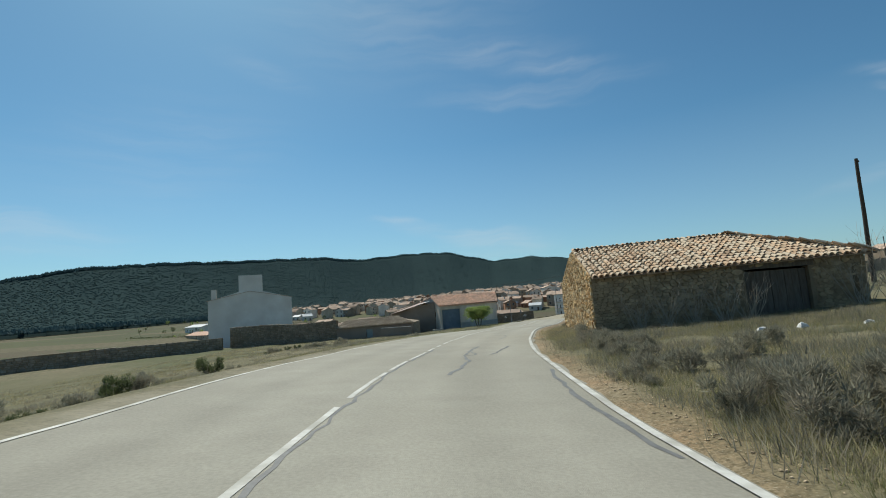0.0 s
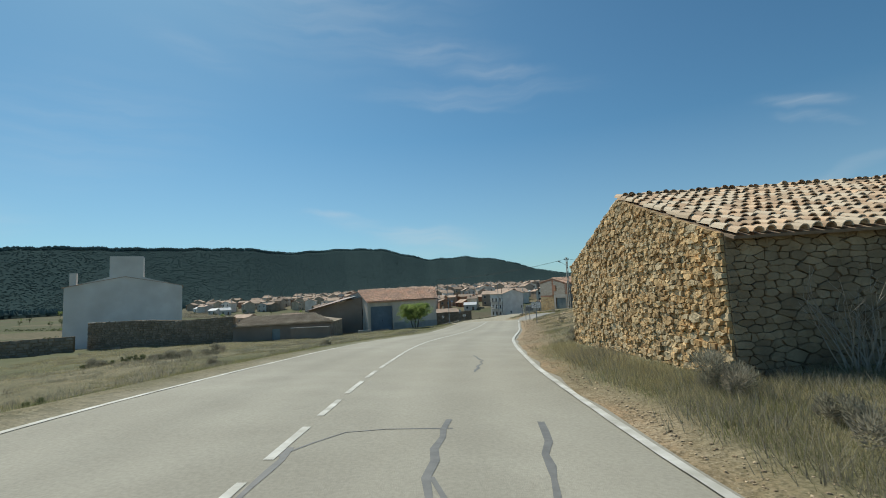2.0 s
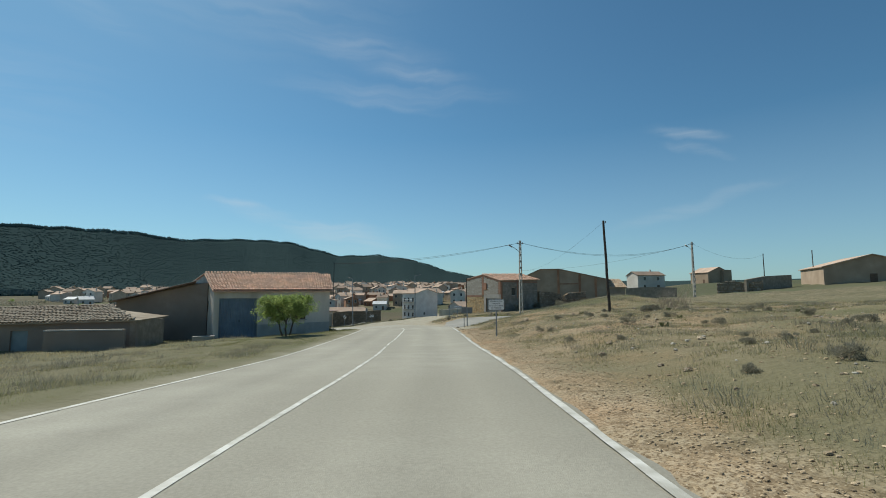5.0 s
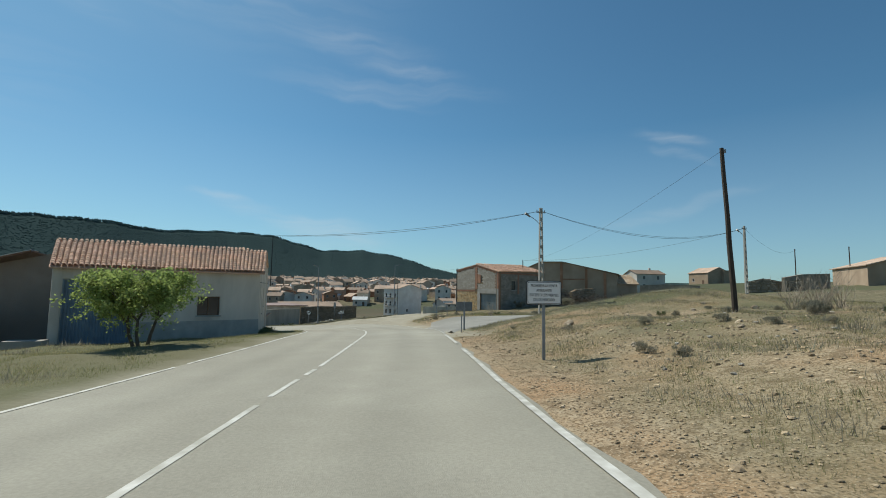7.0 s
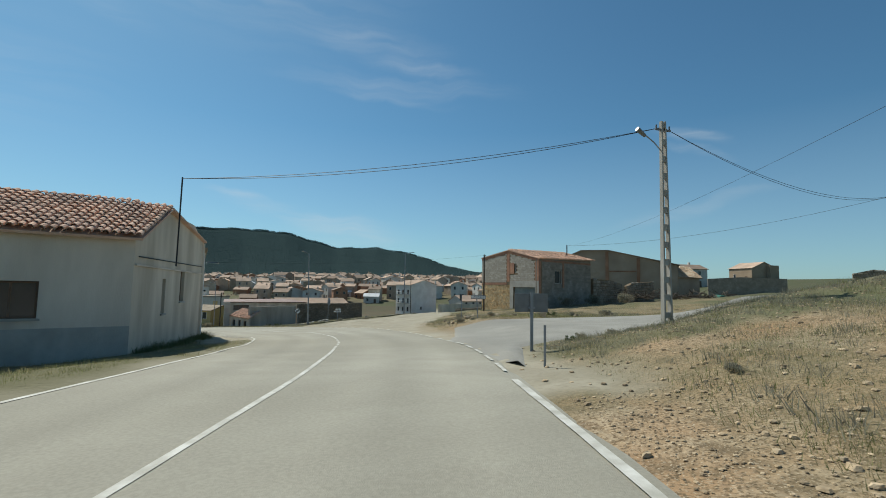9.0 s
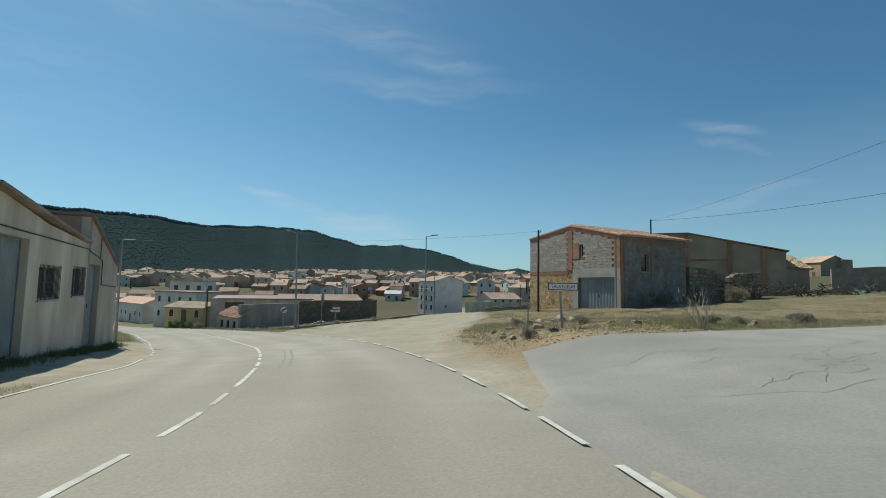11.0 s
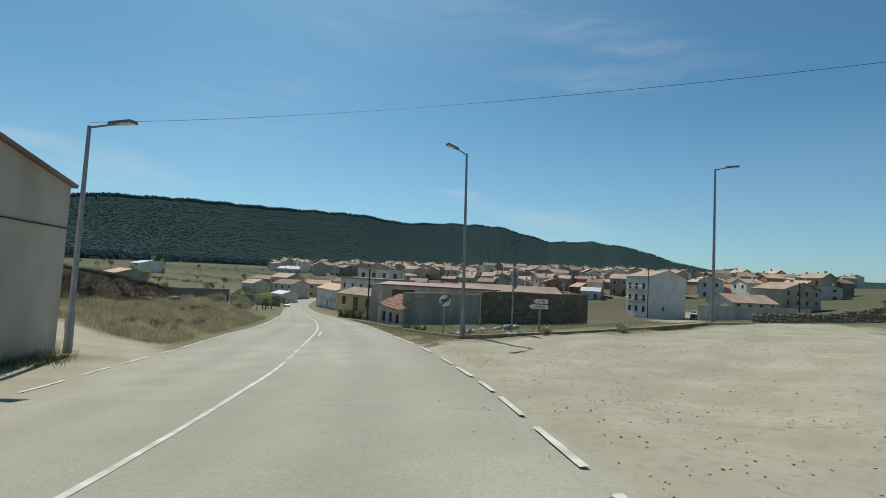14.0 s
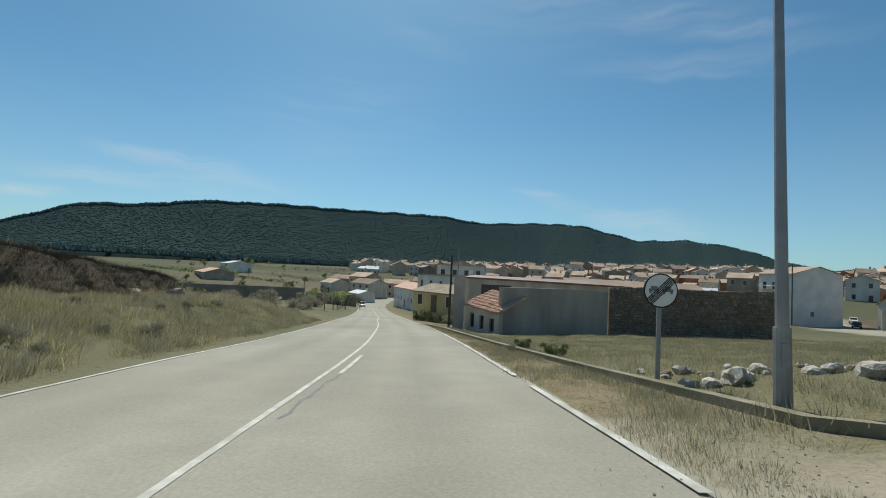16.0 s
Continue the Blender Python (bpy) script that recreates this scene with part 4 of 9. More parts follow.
def slab(a, b, u0, u1, z0, z1, o0, o1):
    """A box lying along a wall, from o0 to o1 outside its face."""
    g = Geo()
    p = [on_wall(a, b, u, 0, o) for u, o in ((u0, o0), (u1, o0), (u1, o1), (u0, o1))]
    return g.prism([(q.x, q.y, z0) for q in p], [(q.x, q.y, z1) for q in p])


def join(*gs):
    g = Geo()
    for h in gs:
        g.add(h.v, h.f)
    return g


def window(parent, a, b, u0, u1, z0, z1, deep=0.18, frame_mat="frame_white", bars=1, sill=True, grille=False):
    w = 0.06
    fr = join(slab(a, b, u0, u1, z1 - w, z1, -deep, -deep + 0.05), slab(a, b, u0, u1, z0, z0 + w, -deep, -deep + 0.05),
              slab(a, b, u0, u0 + w, z0 + w, z1 - w, -deep, -deep + 0.05), slab(a, b, u1 - w, u1, z0 + w, z1 - w, -deep, -deep + 0.05))
    for k in range(bars):
        um = u0 + (u1 - u0) * (k + 1) / (bars + 1)
        fr = join(fr, slab(a, b, um - w / 2, um + w / 2, z0 + w, z1 - w, -deep, -deep + 0.05))
    win = wpart("window", fr, M[frame_mat], parent)
    wpart("pane", slab(a, b, u0 + 0.02, u1 - 0.02, z0 + 0.02, z1 - 0.02, -deep - 0.02, -deep + 0.015), M["glass"], win)
    if sill:
        wpart("sill", slab(a, b, u0 - 0.08, u1 + 0.08, z0 - 0.07, z0 - 0.003, -0.1, 0.07), M["concrete"], win)
    if grille:
        g = Geo()
        n = max(3, int((u1 - u0) / 0.13))
        for k in range(n + 1):
            um = u0 + (u1 - u0) * k / n
            g.rod(on_wall(a, b, um, z0 - 0.03, 0.03), on_wall(a, b, um, z1 + 0.03, 0.03), 0.01, n=5)
        for zz_ in (z0 + 0.15, (z0 + z1) / 2, z1 - 0.15):
            g.rod(on_wall(a, b, u0 - 0.03, zz_, 0.03), on_wall(a, b, u1 + 0.03, zz_, 0.03), 0.01, n=5)
        wpart("grille", g, M["sign_black"], win)
    return win


def ribbed_door(parent, a, b, u0, u1, z0, z1, mat, deep=0.2, pitch=0.13, leaves=2, name="door"):
    n = max(4, int((u1 - u0) / pitch))
    outl = []
    for k in range(n):
        for f_, o in ((0.05, 0), (0.3, 0.03), (0.7, 0.03), (0.95, 0)):
            outl.append((u0 + (u1 - u0) * (k + f_) / n, -deep + o))
    low = [on_wall(a, b, u, z0, o) for u, o in outl]
    backs = [on_wall(a, b, u, z0, -deep - 0.05) for u, _ in outl]
    g = Geo()
    m_ = len(outl)
    up_ = Vector((0, 0, z1 - z0))
    g.v = [tuple(p) for p in low] + [tuple(p + up_) for p in low] + [tuple(p) for p in backs] + [tuple(p + up_) for p in backs]
    for k in range(m_ - 1):
        g.f += [(k, k + 1, m_ + k + 1, m_ + k), (2 * m_ + k + 1, 2 * m_ + k, 3 * m_ + k, 3 * m_ + k + 1), (m_ + k, m_ + k + 1, 3 * m_ + k + 1, 3 * m_ + k), (k + 1, k, 2 * m_ + k, 2 * m_ + k + 1)]
    door = wpart(name, g, M[mat], parent)
    fr = join(slab(a, b, u0, u0 + 0.06, z0, z1, -deep + 0.025, -deep + 0.06), slab(a, b, u1 - 0.06, u1, z0, z1, -deep + 0.025, -deep + 0.06), slab(a, b, u0 + 0.06, u1 - 0.06, z1 - 0.06, z1, -deep + 0.025, -deep + 0.06))
    wpart("door_frame", fr, M["galv"], door)
    um = (u0 + u1) / 2
    wpart("handle", slab(a, b, um + 0.08, um + 0.12, (z0 + z1) / 2 - 0.1, (z0 + z1) / 2 + 0.1, -deep + 0.03, -deep + 0.07), M["sign_black"], door)
    return door


def tile_shape(length=0.46, r=0.105, seg=5):
    """One curved clay tile, lying along +y, its low end at the origin."""
    g = Geo()
    for y, k, lift in ((0, 1.0, 0.035), (length, 0.8, 0.0)):
        for t in (1.0, 0.8):
            for i in range(seg + 1):
                a = math.pi * i / seg
                g.v.append((math.cos(a) * r * k * t, y, math.sin(a) * r * k * t + lift))
    n = seg + 1
    for i in range(seg):
        g.f += [(i, i + 1, 2 * n + i + 1, 2 * n + i), (n + i, 3 * n + i, 3 * n + i + 1, n + i + 1), (i, n + i, n + i + 1, i + 1)]
    return g


def tile_places(p0, along, up, pitch=0.215, step=0.36, r=None):
    """Poses for the tiles of one slope: p0 its low corner, along its eave, up its slope (vectors of full length)."""
    along, up = Vector(along), Vector(up)
    nx_, ny_ = int(along.length / pitch), int(math.ceil(up.length / step))
    ax, ay = along.normalized(), up.normalized()
    az = ax.cross(ay).normalized()
    ax = ay.cross(az)
    r = r or rng
    out = []
    for j in range(ny_):
        for i in range(nx_):
            p = Vector(p0) + along * ((i + 0.5) / nx_) + ay * (j * step - 0.04 + r.uniform(-0.045, 0.045)) + az * (0.012 + r.uniform(0, 0.02)) + ax * r.uniform(-0.015, 0.015)
            m = Matrix((ax, ay, az)).transposed().to_4x4()
            m.translation = p
            out.append((i, j, m @ pose(0, 0, 0, r.uniform(-3, 3), r.uniform(-7, 7), r.uniform(-5, 5))))
    return out


def tile_places_between(e0, e1, r1, r0, pitch, step, r):
    """Poses for the tiles of a slope whose eave and ridge are not parallel."""
    n = int((e1 - e0).length / pitch)
    out = []
    for i in range(n):
        a, b = e0.lerp(e1, (i + 0.5) / n), r0.lerp(r1, (i + 0.5) / n)
        ay = (b - a).normalized()
        az = (e1 - e0).normalized().cross(ay).normalized()
        ax = ay.cross(az)
        for j in range(int(math.ceil((b - a).length / step))):
            m = Matrix((ax, ay, az)).transposed().to_4x4()
            m.translation = a + ay * (j * step - 0.04 + r.uniform(-0.03, 0.03)) + az * (0.03 + r.uniform(0, 0.02))
            out.append((i, j, m @ pose(0, 0, 0, r.uniform(-2, 2), r.uniform(-5, 5), r.uniform(-4, 4))))
    return out


def tiles_joined(places, shape):
    g = Geo()
    for _, _, m in places:
        g.add([m @ Vector(v) for v in shape.v], shape.f)
    return g


def roof_plate(pts, thick=0.08):
    n = (Vector(pts[1]) - Vector(pts[0])).cross(Vector(pts[2]) - Vector(pts[0])).normalized()
    if n.z < 0:
        n = -n
        pts = list(reversed(pts))
    return Geo().prism([Vector(p) - n * thick for p in pts], [Vector(p) for p in pts])


def stone_shape(r):
    """A rough rubble stone of unit size, its face towards -y."""
    g = Geo()
    front = [(-0.5, -0.5), (0.0, -0.5), (0.5, -0.5), (0.5, 0.0), (0.5, 0.5), (0.0, 0.5), (-0.5, 0.5), (-0.5, 0.0)]
    ring0 = [(x * r.uniform(0.88, 1.0), 0.5, z * r.uniform(0.88, 1.0)) for x, z in front]
    cut = [r.uniform(0.78, 1.0) for _ in front]
    ring1 = [(x * c, -0.22 + r.uniform(-0.1, 0.1), z * c * r.uniform(0.9, 1.0)) for (x, z), c in zip(front, cut)]
    ring2 = [(x * c * 0.72 + r.uniform(-0.04, 0.04), -0.5 + r.uniform(-0.12, 0.1), z * c * 0.72 + r.uniform(-0.04, 0.04)) for (x, z), c in zip(front, cut)]
    g.v = ring0 + ring1 + ring2
    for k in (0, 8):
        for i in range(8):
            j = (i + 1) % 8
            g.f.append((k + j, k + i, k + 8 + i, k + 8 + j))
    g.f += [(16, 17, 18, 23), (23, 18, 19, 22), (22, 19, 20, 21)]
    g.f = [tuple(reversed(q)) for q in g.f]
    return g


def courses(length, base, top, r, low=0.10, high=0.27, short=0.13, longest=0.55):
    """Uneven courses of rubble: (u, z, width, height) for each stone under the top line."""
    out = []
    z = min(base(0), base(length))
    while z < 6:
        h = r.uniform(low, high)
        u, any_ = r.uniform(-0.2, 0), False
        while u < length:
            w = r.uniform(short, longest) * (0.7 + h * 1.6)
            hh = h * r.uniform(0.8, 1.1)
            um, zm = min(max(u + w / 2, 0), length), z + h / 2 + r.uniform(-0.02, 0.02) + 0.025 * math.sin(u * 1.7 + z)
            lo = max(u, 0.0)
            hi = min(u + w, length)
            if hi - lo > 0.07:
                if zm - 0.02 > base(um) and zm + hh * 0.3 < top(um):
                    out.append(((lo + hi) / 2, zm, hi - lo, hh))
                any_ = True
            u += w
        z += h * 0.98
        if z > top(length * 0.5) and z > top(0) and z > top(length):
            break
    return out


def stone_wall_pieces(a, b, spots, shapes, r, sink=0.06, deep=0.2):
    """Poses of stones on a wall from a to b."""
    a, b = Vector(a), Vector(b)
    d = (b - a).normalized()
    rot = Matrix(((d.x, -d.y, 0), (d.y, d.x, 0), (0, 0, 1))).to_4x4()
    out = []
    for u, z, w, h in spots:
        p = a + d * u
        m = Matrix.Translation((p.x, p.y, z)) @ rot @ Matrix.Translation((0, deep / 2 - sink - r.uniform(0, 0.03), 0)) @ pose(0, 0, 0, r.uniform(-6, 6), r.uniform(-5, 5), r.uniform(-5, 5)) @ Matrix.Diagonal((w * 0.95, deep, h * 0.95, 1))
        out.append((r.randrange(len(shapes)), m))
    return out


stone_shapes = [stone_shape(rng) for _ in range(14)]
tile_one = tile_shape()

# ---- stone barn by the road ----
BA, BC = (6.24, 20.26), (7.12, 28.85)
along = Vector((0.985, -0.17))
BE = (BA[0] + along.x * 10.3, BA[1] + along.y * 10.3)
BF = (BC[0] + along.x * 10.3, BC[1] + along.y * 10.3)
barn = thing("stone_barn", pose(6.24, 20.26, -1.85), "old rubble stone barn with a weathered clay tile roof", "barn")
GL = (Vector(BC) - Vector(BA)).length
gable_top = [(0, 0.66), (GL * 0.49, 2.12), (GL, 0.62)]
wpart("gable_wall", wall(BC, BA, -2.6, [(0, 0.56), (GL * 0.51, 2.03), (GL, 0.58)], thick=0.55), M["mortar"], barn)
wpart("side_wall", wall((BA[0] + 0.02, BA[1] + 0.04), BE, -2.6, [(0, 0.62), (10.3, 0.62)], [(5.95, 8.3, -1.9, 0.38)], thick=0.5), M["mortar_pale"], barn)
wpart("end_wall", wall(BE, BF, -2.6, [(0, 0.62), (9, 0.62)], thick=0.5), M["mortar"], barn)
wpart("back_wall", wall(BF, BC, -2.6, [(0, 0.62), (10.3, 0.62)], thick=0.5), M["mortar"], barn)
barn_door = wpart("door", slab(BA, BE, 5.97, 8.28, -1.9, 0.28, -0.36, -0.315), M["dark_wood"], barn, "weathered dark plank barn door")
for k in range(9):
    wpart("plank", slab(BA, BE, 5.95 + k * 0.261, 5.95 + (k + 1) * 0.261 - 0.012, -1.95, 0.3, -0.31, -0.22 - (k % 2) * 0.012), M["dark_wood"], barn_door)
wpart("lintel", slab(BA, BE, 5.7, 8.5, 0.38, 0.6, -0.4, 0.02), M["dark_wood"], barn)
# roof: two slopes and a hipped end
ridge0 = Vector((6.70 + 0.03 * along.x, 24.55 + 0.03 * along.y, 2.08))
ridge1 = Vector((6.70 + along.x * 7.6, 24.55 + along.y * 7.6, 2.2))
nb = Vector((-0.17, -0.985))
eA = Vector((BA[0] + along.x * 0.03 + nb.x * 0.3, BA[1] - along.y * 0.12 + nb.y * 0.3, 0.52))
eE = Vector((BE[0] + along.x * 0.3 + nb.x * 0.3, BE[1] + along.y * 0.3 + nb.y * 0.3, 0.68))
eC = Vector((BC[0] + along.x * 0.03 - nb.x * 0.3, BC[1] - along.y * 0.12 - nb.y * 0.3, 0.48))
eF = Vector((BF[0] + along.x * 0.3 - nb.x * 0.3, BF[1] + along.y * 0.3 - nb.y * 0.3, 0.64))
deck = join(roof_plate([eA, eE, ridge1, ridge0], 0.05), roof_plate([eF, eC, ridge0, ridge1], 0.05), roof_plate([eE, eF, ridge1], 0.05))
barn_roof = wpart("roof", deck, M["tile_bed"], barn, "sagging roof of curved clay tiles")
out_ = Vector((along.x, along.y, 0)) * 0.02
front = tile_places(eA - out_, eE - eA + out_, ridge0 - eA, 0.245, 0.37, r=random.Random(3))
slope_len = (ridge0 - eA).length
hip_cut = ((ridge1 - ridge0).length + 0.15)
keep = [t for t in front if (t[2].translation - ridge0).dot(Vector((along.x, along.y, 0))) < 10.5 - (10.5 - hip_cut) * max(0, (t[2].translation - eA).dot((ridge0 - eA).normalized()) / slope_len)]
back = [t for t in tile_places(eF, eC - eF - out_, ridge0 - eC, r=random.Random(4)) if (t[2].translation - ridge0).dot(Vector((along.x, along.y, 0))) < 10.4 - (10.4 - hip_cut) * max(0, (t[2].translation - eC).dot((ridge0 - eC).normalized()) / slope_len)]
hipmid = (eE + eF) / 2
hip = [t for t in tile_places(eE, eF - eE, ridge1 - hipmid, r=random.Random(5)) if abs((t[2].translation - hipmid).dot((eF - eE).normalized())) < 4.6 * (1 - max(0, (t[2].translation - hipmid).dot((ridge1 - hipmid).normalized())) / (ridge1 - hipmid).length)]
tile_me = tile_one.mesh("tile", M["tile"])
keep.sort(key=lambda t: (t[0], t[1]))
inv = barn.matrix_basis.inverted()
barn_tiles, rest_tiles = keep[:300], keep[300:] + back + hip
wpart("roof_tiles", tiles_joined(rest_tiles, tile_one), M["tile_joined"], barn_roof)
ridge_tiles = []
rd = (ridge1 - ridge0).normalized()
for k in range(1, int((ridge1 - ridge0).length / 0.38)):
    y_ax = rd
    x_ax = Vector((rd.y, -rd.x, 0)).normalized()
    m = Matrix((x_ax, y_ax, x_ax.cross(y_ax))).transposed().to_4x4()
    m.translation = ridge0 + rd * k * 0.38 + Vector((0, 0, 0.01))
    ridge_tiles.append((0, 0, m @ pose(0, 0, 0, rng.uniform(-4, 4), rng.uniform(-8, 8), rng.uniform(-6, 6)) @ Matrix.Diagonal((1.2, 1, 1.0, 1))))
wpart("ridge_tiles", tiles_joined(ridge_tiles, tile_one), M["tile_joined"], barn_roof)
rs = random.Random(21)


def rubble_cells(length, base, top, count, r, squash=1.45):
    """An uneven jointing of a wall face: cells round scattered points, as polygons in (u, z)."""
    keep_ = np.zeros((count, 3))
    n_, guard = 0, 0
    while n_ < count and guard < count * 14:
        guard += 1
        u = r.uniform(0, length)
        z = r.uniform(base, max(top(u), base + 0.1))
        z = base + round((z - base) / 0.118) * 0.118 + r.gauss(0, 0.016) + 0.035 * math.sin(u * 1.3 + z)
        late = guard / (count * 14)
        need = r.choice((0.05, 0.065, 0.08, 0.10, 0.13, 0.2)) * (1 - 0.5 * late)
        got = keep_[:n_]
        if n_ == 0 or (((u - got[:, 0]) / squash) ** 2 + (z - got[:, 1]) ** 2 > (0.5 * (need + got[:, 2])) ** 2).all():
            keep_[n_] = (u, z, need)
            n_ += 1
    pts = [tuple(float(c) for c in p) for p in keep_[:n_]]
    xy = keep_[:n_]
    cells = []
    for i, (u, z, _) in enumerate(pts):
        tl, tr_ = top(max(0.0, u - 0.2)), top(min(length, u + 0.2))
        poly = [(max(0, u - 0.45) , z - 0.3), (min(length, u + 0.45), z - 0.3), (min(length, u + 0.45), z + 0.3), (max(0, u - 0.45), z + 0.3)]
        d2 = ((xy[:, 0] - u) / squash) ** 2 + (xy[:, 1] - z) ** 2
        near = [pts[k] for k in np.argsort(d2)[1:19]]
        mine = xy[i, 2] ** 2 * 0.2
        cuts = []
        for a, b, c2 in near:
            # larger stones take more of the room between them
            c_ = ((a - u) * (a + u) / squash ** 2 + (b - z) * (b + z)) / 2 + (mine - c2 ** 2 * 0.2) / 2
            cuts.append(((a - u) / squash ** 2, b - z, c_))
        cuts.append((-(tr_ - tl) / 0.4, 1.0, z + 0.0 + (top(u) - z) - (tr_ - tl) / 0.4 * u))
        for nx_, nz_, c in cuts:
            out = []
            for (au, az), (bu, bz) in zip(poly, poly[1:] + poly[:1]):
                da, db = nx_ * au + nz_ * az - c, nx_ * bu + nz_ * bz - c
                if da <= 0:
                    out.append((au, az))
                if da * db < 0:
                    t = da / (da - db)
                    out.append((au + (bu - au) * t, az + (bz - az) * t))
            poly = out
            if len(poly) < 3:
                break
        if len(poly) >= 3:
            cells.append(poly)
    return cells


def cell_stone(poly, r):
    """A stone filling a cell: its outline worn back, its face standing proud; u along x, face towards -y. Returns the middle and the mesh."""
    mu, mz = sum(p[0] for p in poly) / len(poly), sum(p[1] for p in poly) / len(poly)
    fine = []
    for (au, az), (bu, bz) in zip(poly, poly[1:] + poly[:1]):
        ln_ = math.hypot(bu - au, bz - az)
        if ln_ < 0.022:
            continue
        fine.append((au * 0.93 + bu * 0.07 - mu, az * 0.93 + bz * 0.07 - mz))
        if ln_ > 0.12:
            j = r.uniform(-0.012, 0.012)
            fine.append(((au + bu) / 2 - mu + j * (bz - az) / ln_, (az + bz) / 2 - mz - j * (bu - au) / ln_))
    n = len(fine)
    g = Geo()
    proud = r.uniform(0.02, 0.095)
    tu, tz_ = r.uniform(-0.12, 0.12), r.uniform(-0.12, 0.12)
    for k, y in ((0.985, 0.09), (0.955, -proud * 0.55), (0.90, -proud)):
        for u, z in fine:
            j = r.uniform(0.93, 1.03) if k < 0.95 else 1
            g.v.append((u * k * j, y + (tu * u + tz_ * z if k < 0.95 else 0) + (r.uniform(-0.012, 0.012) if k < 0.95 else 0), z * k * j))
    for ring in range(2):
        for i in range(n):
            q = (i + 1) % n
            g.f.append((ring * n + i, ring * n + q, (ring + 1) * n + q, (ring + 1) * n + i))
    # a broken face: facets about one point off the middle
    g.v.append((r.uniform(-0.04, 0.04), -proud * r.uniform(0.85, 1.12), r.uniform(-0.03, 0.03)))
    for i in range(n):
        g.f.append((2 * n + i, 2 * n + (i + 1) % n, 3 * n))
    return mu, mz, g


gtop_fn = lambda u: float(np.interp(u, [0, GL * 0.51, GL], [0.58, 2.06, 0.60]))
gcells = [cell_stone(c, rs) for c in rubble_cells(GL, -2.1, gtop_fn, 3000, rs, 1.9) if len(c) > 2]
gcells = [c for c in gcells if len(c[2].f) > 8]
gcells.sort(key=lambda c: -c[0] + 0.25 * c[1])
scells = [cell_stone(c, rs) for c in rubble_cells(10.3, -2.1, lambda u: 0.62, 950, rs, 1.9) if len(c) > 2 and not (5.75 < sum(p[0] for p in c) / len(c) < 8.5 and sum(p[1] for p in c) / len(c) < 0.5)]
scells = [c for c in scells if len(c[2].f) > 8]


# ---- house with the blue door, and the row behind it ----
R1, L1 = (8.25, 79.3), (8.25 - 0.92 * 10.2, 79.3 - 0.39 * 10.2)
BK1 = (8.6, 91.0)
LB1 = (-4.6, 86.5)
house1 = thing("house", pose(R1[0], R1[1], -4.5), "grey rendered house with a blue door and clay tile roof", "house")
wpart("front_wall", wall(L1, R1, -5.0, [(0, -0.55), (10.2, -0.48)], [(0.4, 3.5, -5.0, -1.15), (6.6, 7.85, -3.1, -2.0)], base_b=-5.2), M["render_grey"], house1, "grey rendered front wall")
wpart("plinth", slab(L1, R1, 3.6, 10.19, -5.2, -3.4, 0.003, 0.03), M["concrete"], house1, "dark weathered cement plinth")
ribbed_door(house1, L1, R1, 0.4, 3.5, -4.9, -1.15, "blue_door", name="garage_door")
window(house1, L1, R1, 6.6, 7.85, -3.1, -2.0, frame_mat="shutter")
gtop = [(0, -0.5), (3.5, 1.0), (9.0, 1.02), (10.9, 0.42), (11.8, 0.36)]
wpart("gable_wall", wall(R1, BK1, -5.4, gtop, [(3.6, 4.1, -3.2, -1.8), (6.6, 7.4, -2.8, -1.35)]), M["render_cream"], house1, "stained cream rendered gable wall")
wpart("ledge", slab(R1, BK1, 0.1, 11.7, -1.42, -1.36, 0.003, 0.06), M["render_grey"], house1)
window(house1, R1, BK1, 3.6, 4.1, -3.2, -1.8, bars=0, frame_mat="shutter")
window(house1, R1, BK1, 6.6, 7.4, -2.8, -1.35, frame_mat="shutter")
wpart("side_wall", wall(LB1, L1, -5.2, [(0, 0.3), (7.6, 0.92), (11.7, -0.58)], [(8.8, 9.4, -2.3, -1.4)]), M["render_grey"], house1)
wpart("back_wall", wall(BK1, LB1, -5.4, [(0, 0.3), (12, 0.3)]), M["render_grey"], house1)
dl = (Vector(R1) - Vector(L1)).normalized()
dn = Vector((dl.y, -dl.x))
e0 = Vector((L1[0] - dl.x * 0.2 + dn.x * 0.35, L1[1] - dl.y * 0.2 + dn.y * 0.35, -0.55))
e1 = Vector((R1[0] + dl.x * 0.15 + dn.x * 0.35, R1[1] + dl.y * 0.15 + dn.y * 0.35, -0.48))
r0 = Vector((-2.5, 79.3, 1.04))
r1 = Vector((R1[0] + 0.35, R1[1] + 3.55, 1.1))
b1_ = Vector((BK1[0] + 0.15, BK1[1], 0.44))
b0_ = Vector((LB1[0] - 0.1, LB1[1], 0.40))
roof1 = wpart("roof", join(roof_plate([q - Vector((0, 0, 0.05)) for q in (e0, e1, r1, r0)]), roof_plate([r0, r1, b1_, b0_])), M["tile_red"], house1)
wpart("roof_tiles", tiles_joined(tile_places_between(e0, e1, r1, r0, 0.22, 0.38, random.Random(8)), tile_one), M["tile_red"], roof1, "orange clay roof tiles")
g = Geo().rod((8.9, 82.4, -1.3), (8.92, 82.4, 2.3), 0.03)
wpart("mast", g, M["sign_black"], house1, "thin iron wire mast")
wpart("downpipe", Geo().rod((8.68, 90.75, -4.9), (8.64, 90.9, -0.2), 0.07), M["frame_white"], house1, "white downpipe")
wpart("step", Geo().box(-2.4, -0.9, 74.1, 74.9, -4.4, -4.05), M["concrete"], house1)

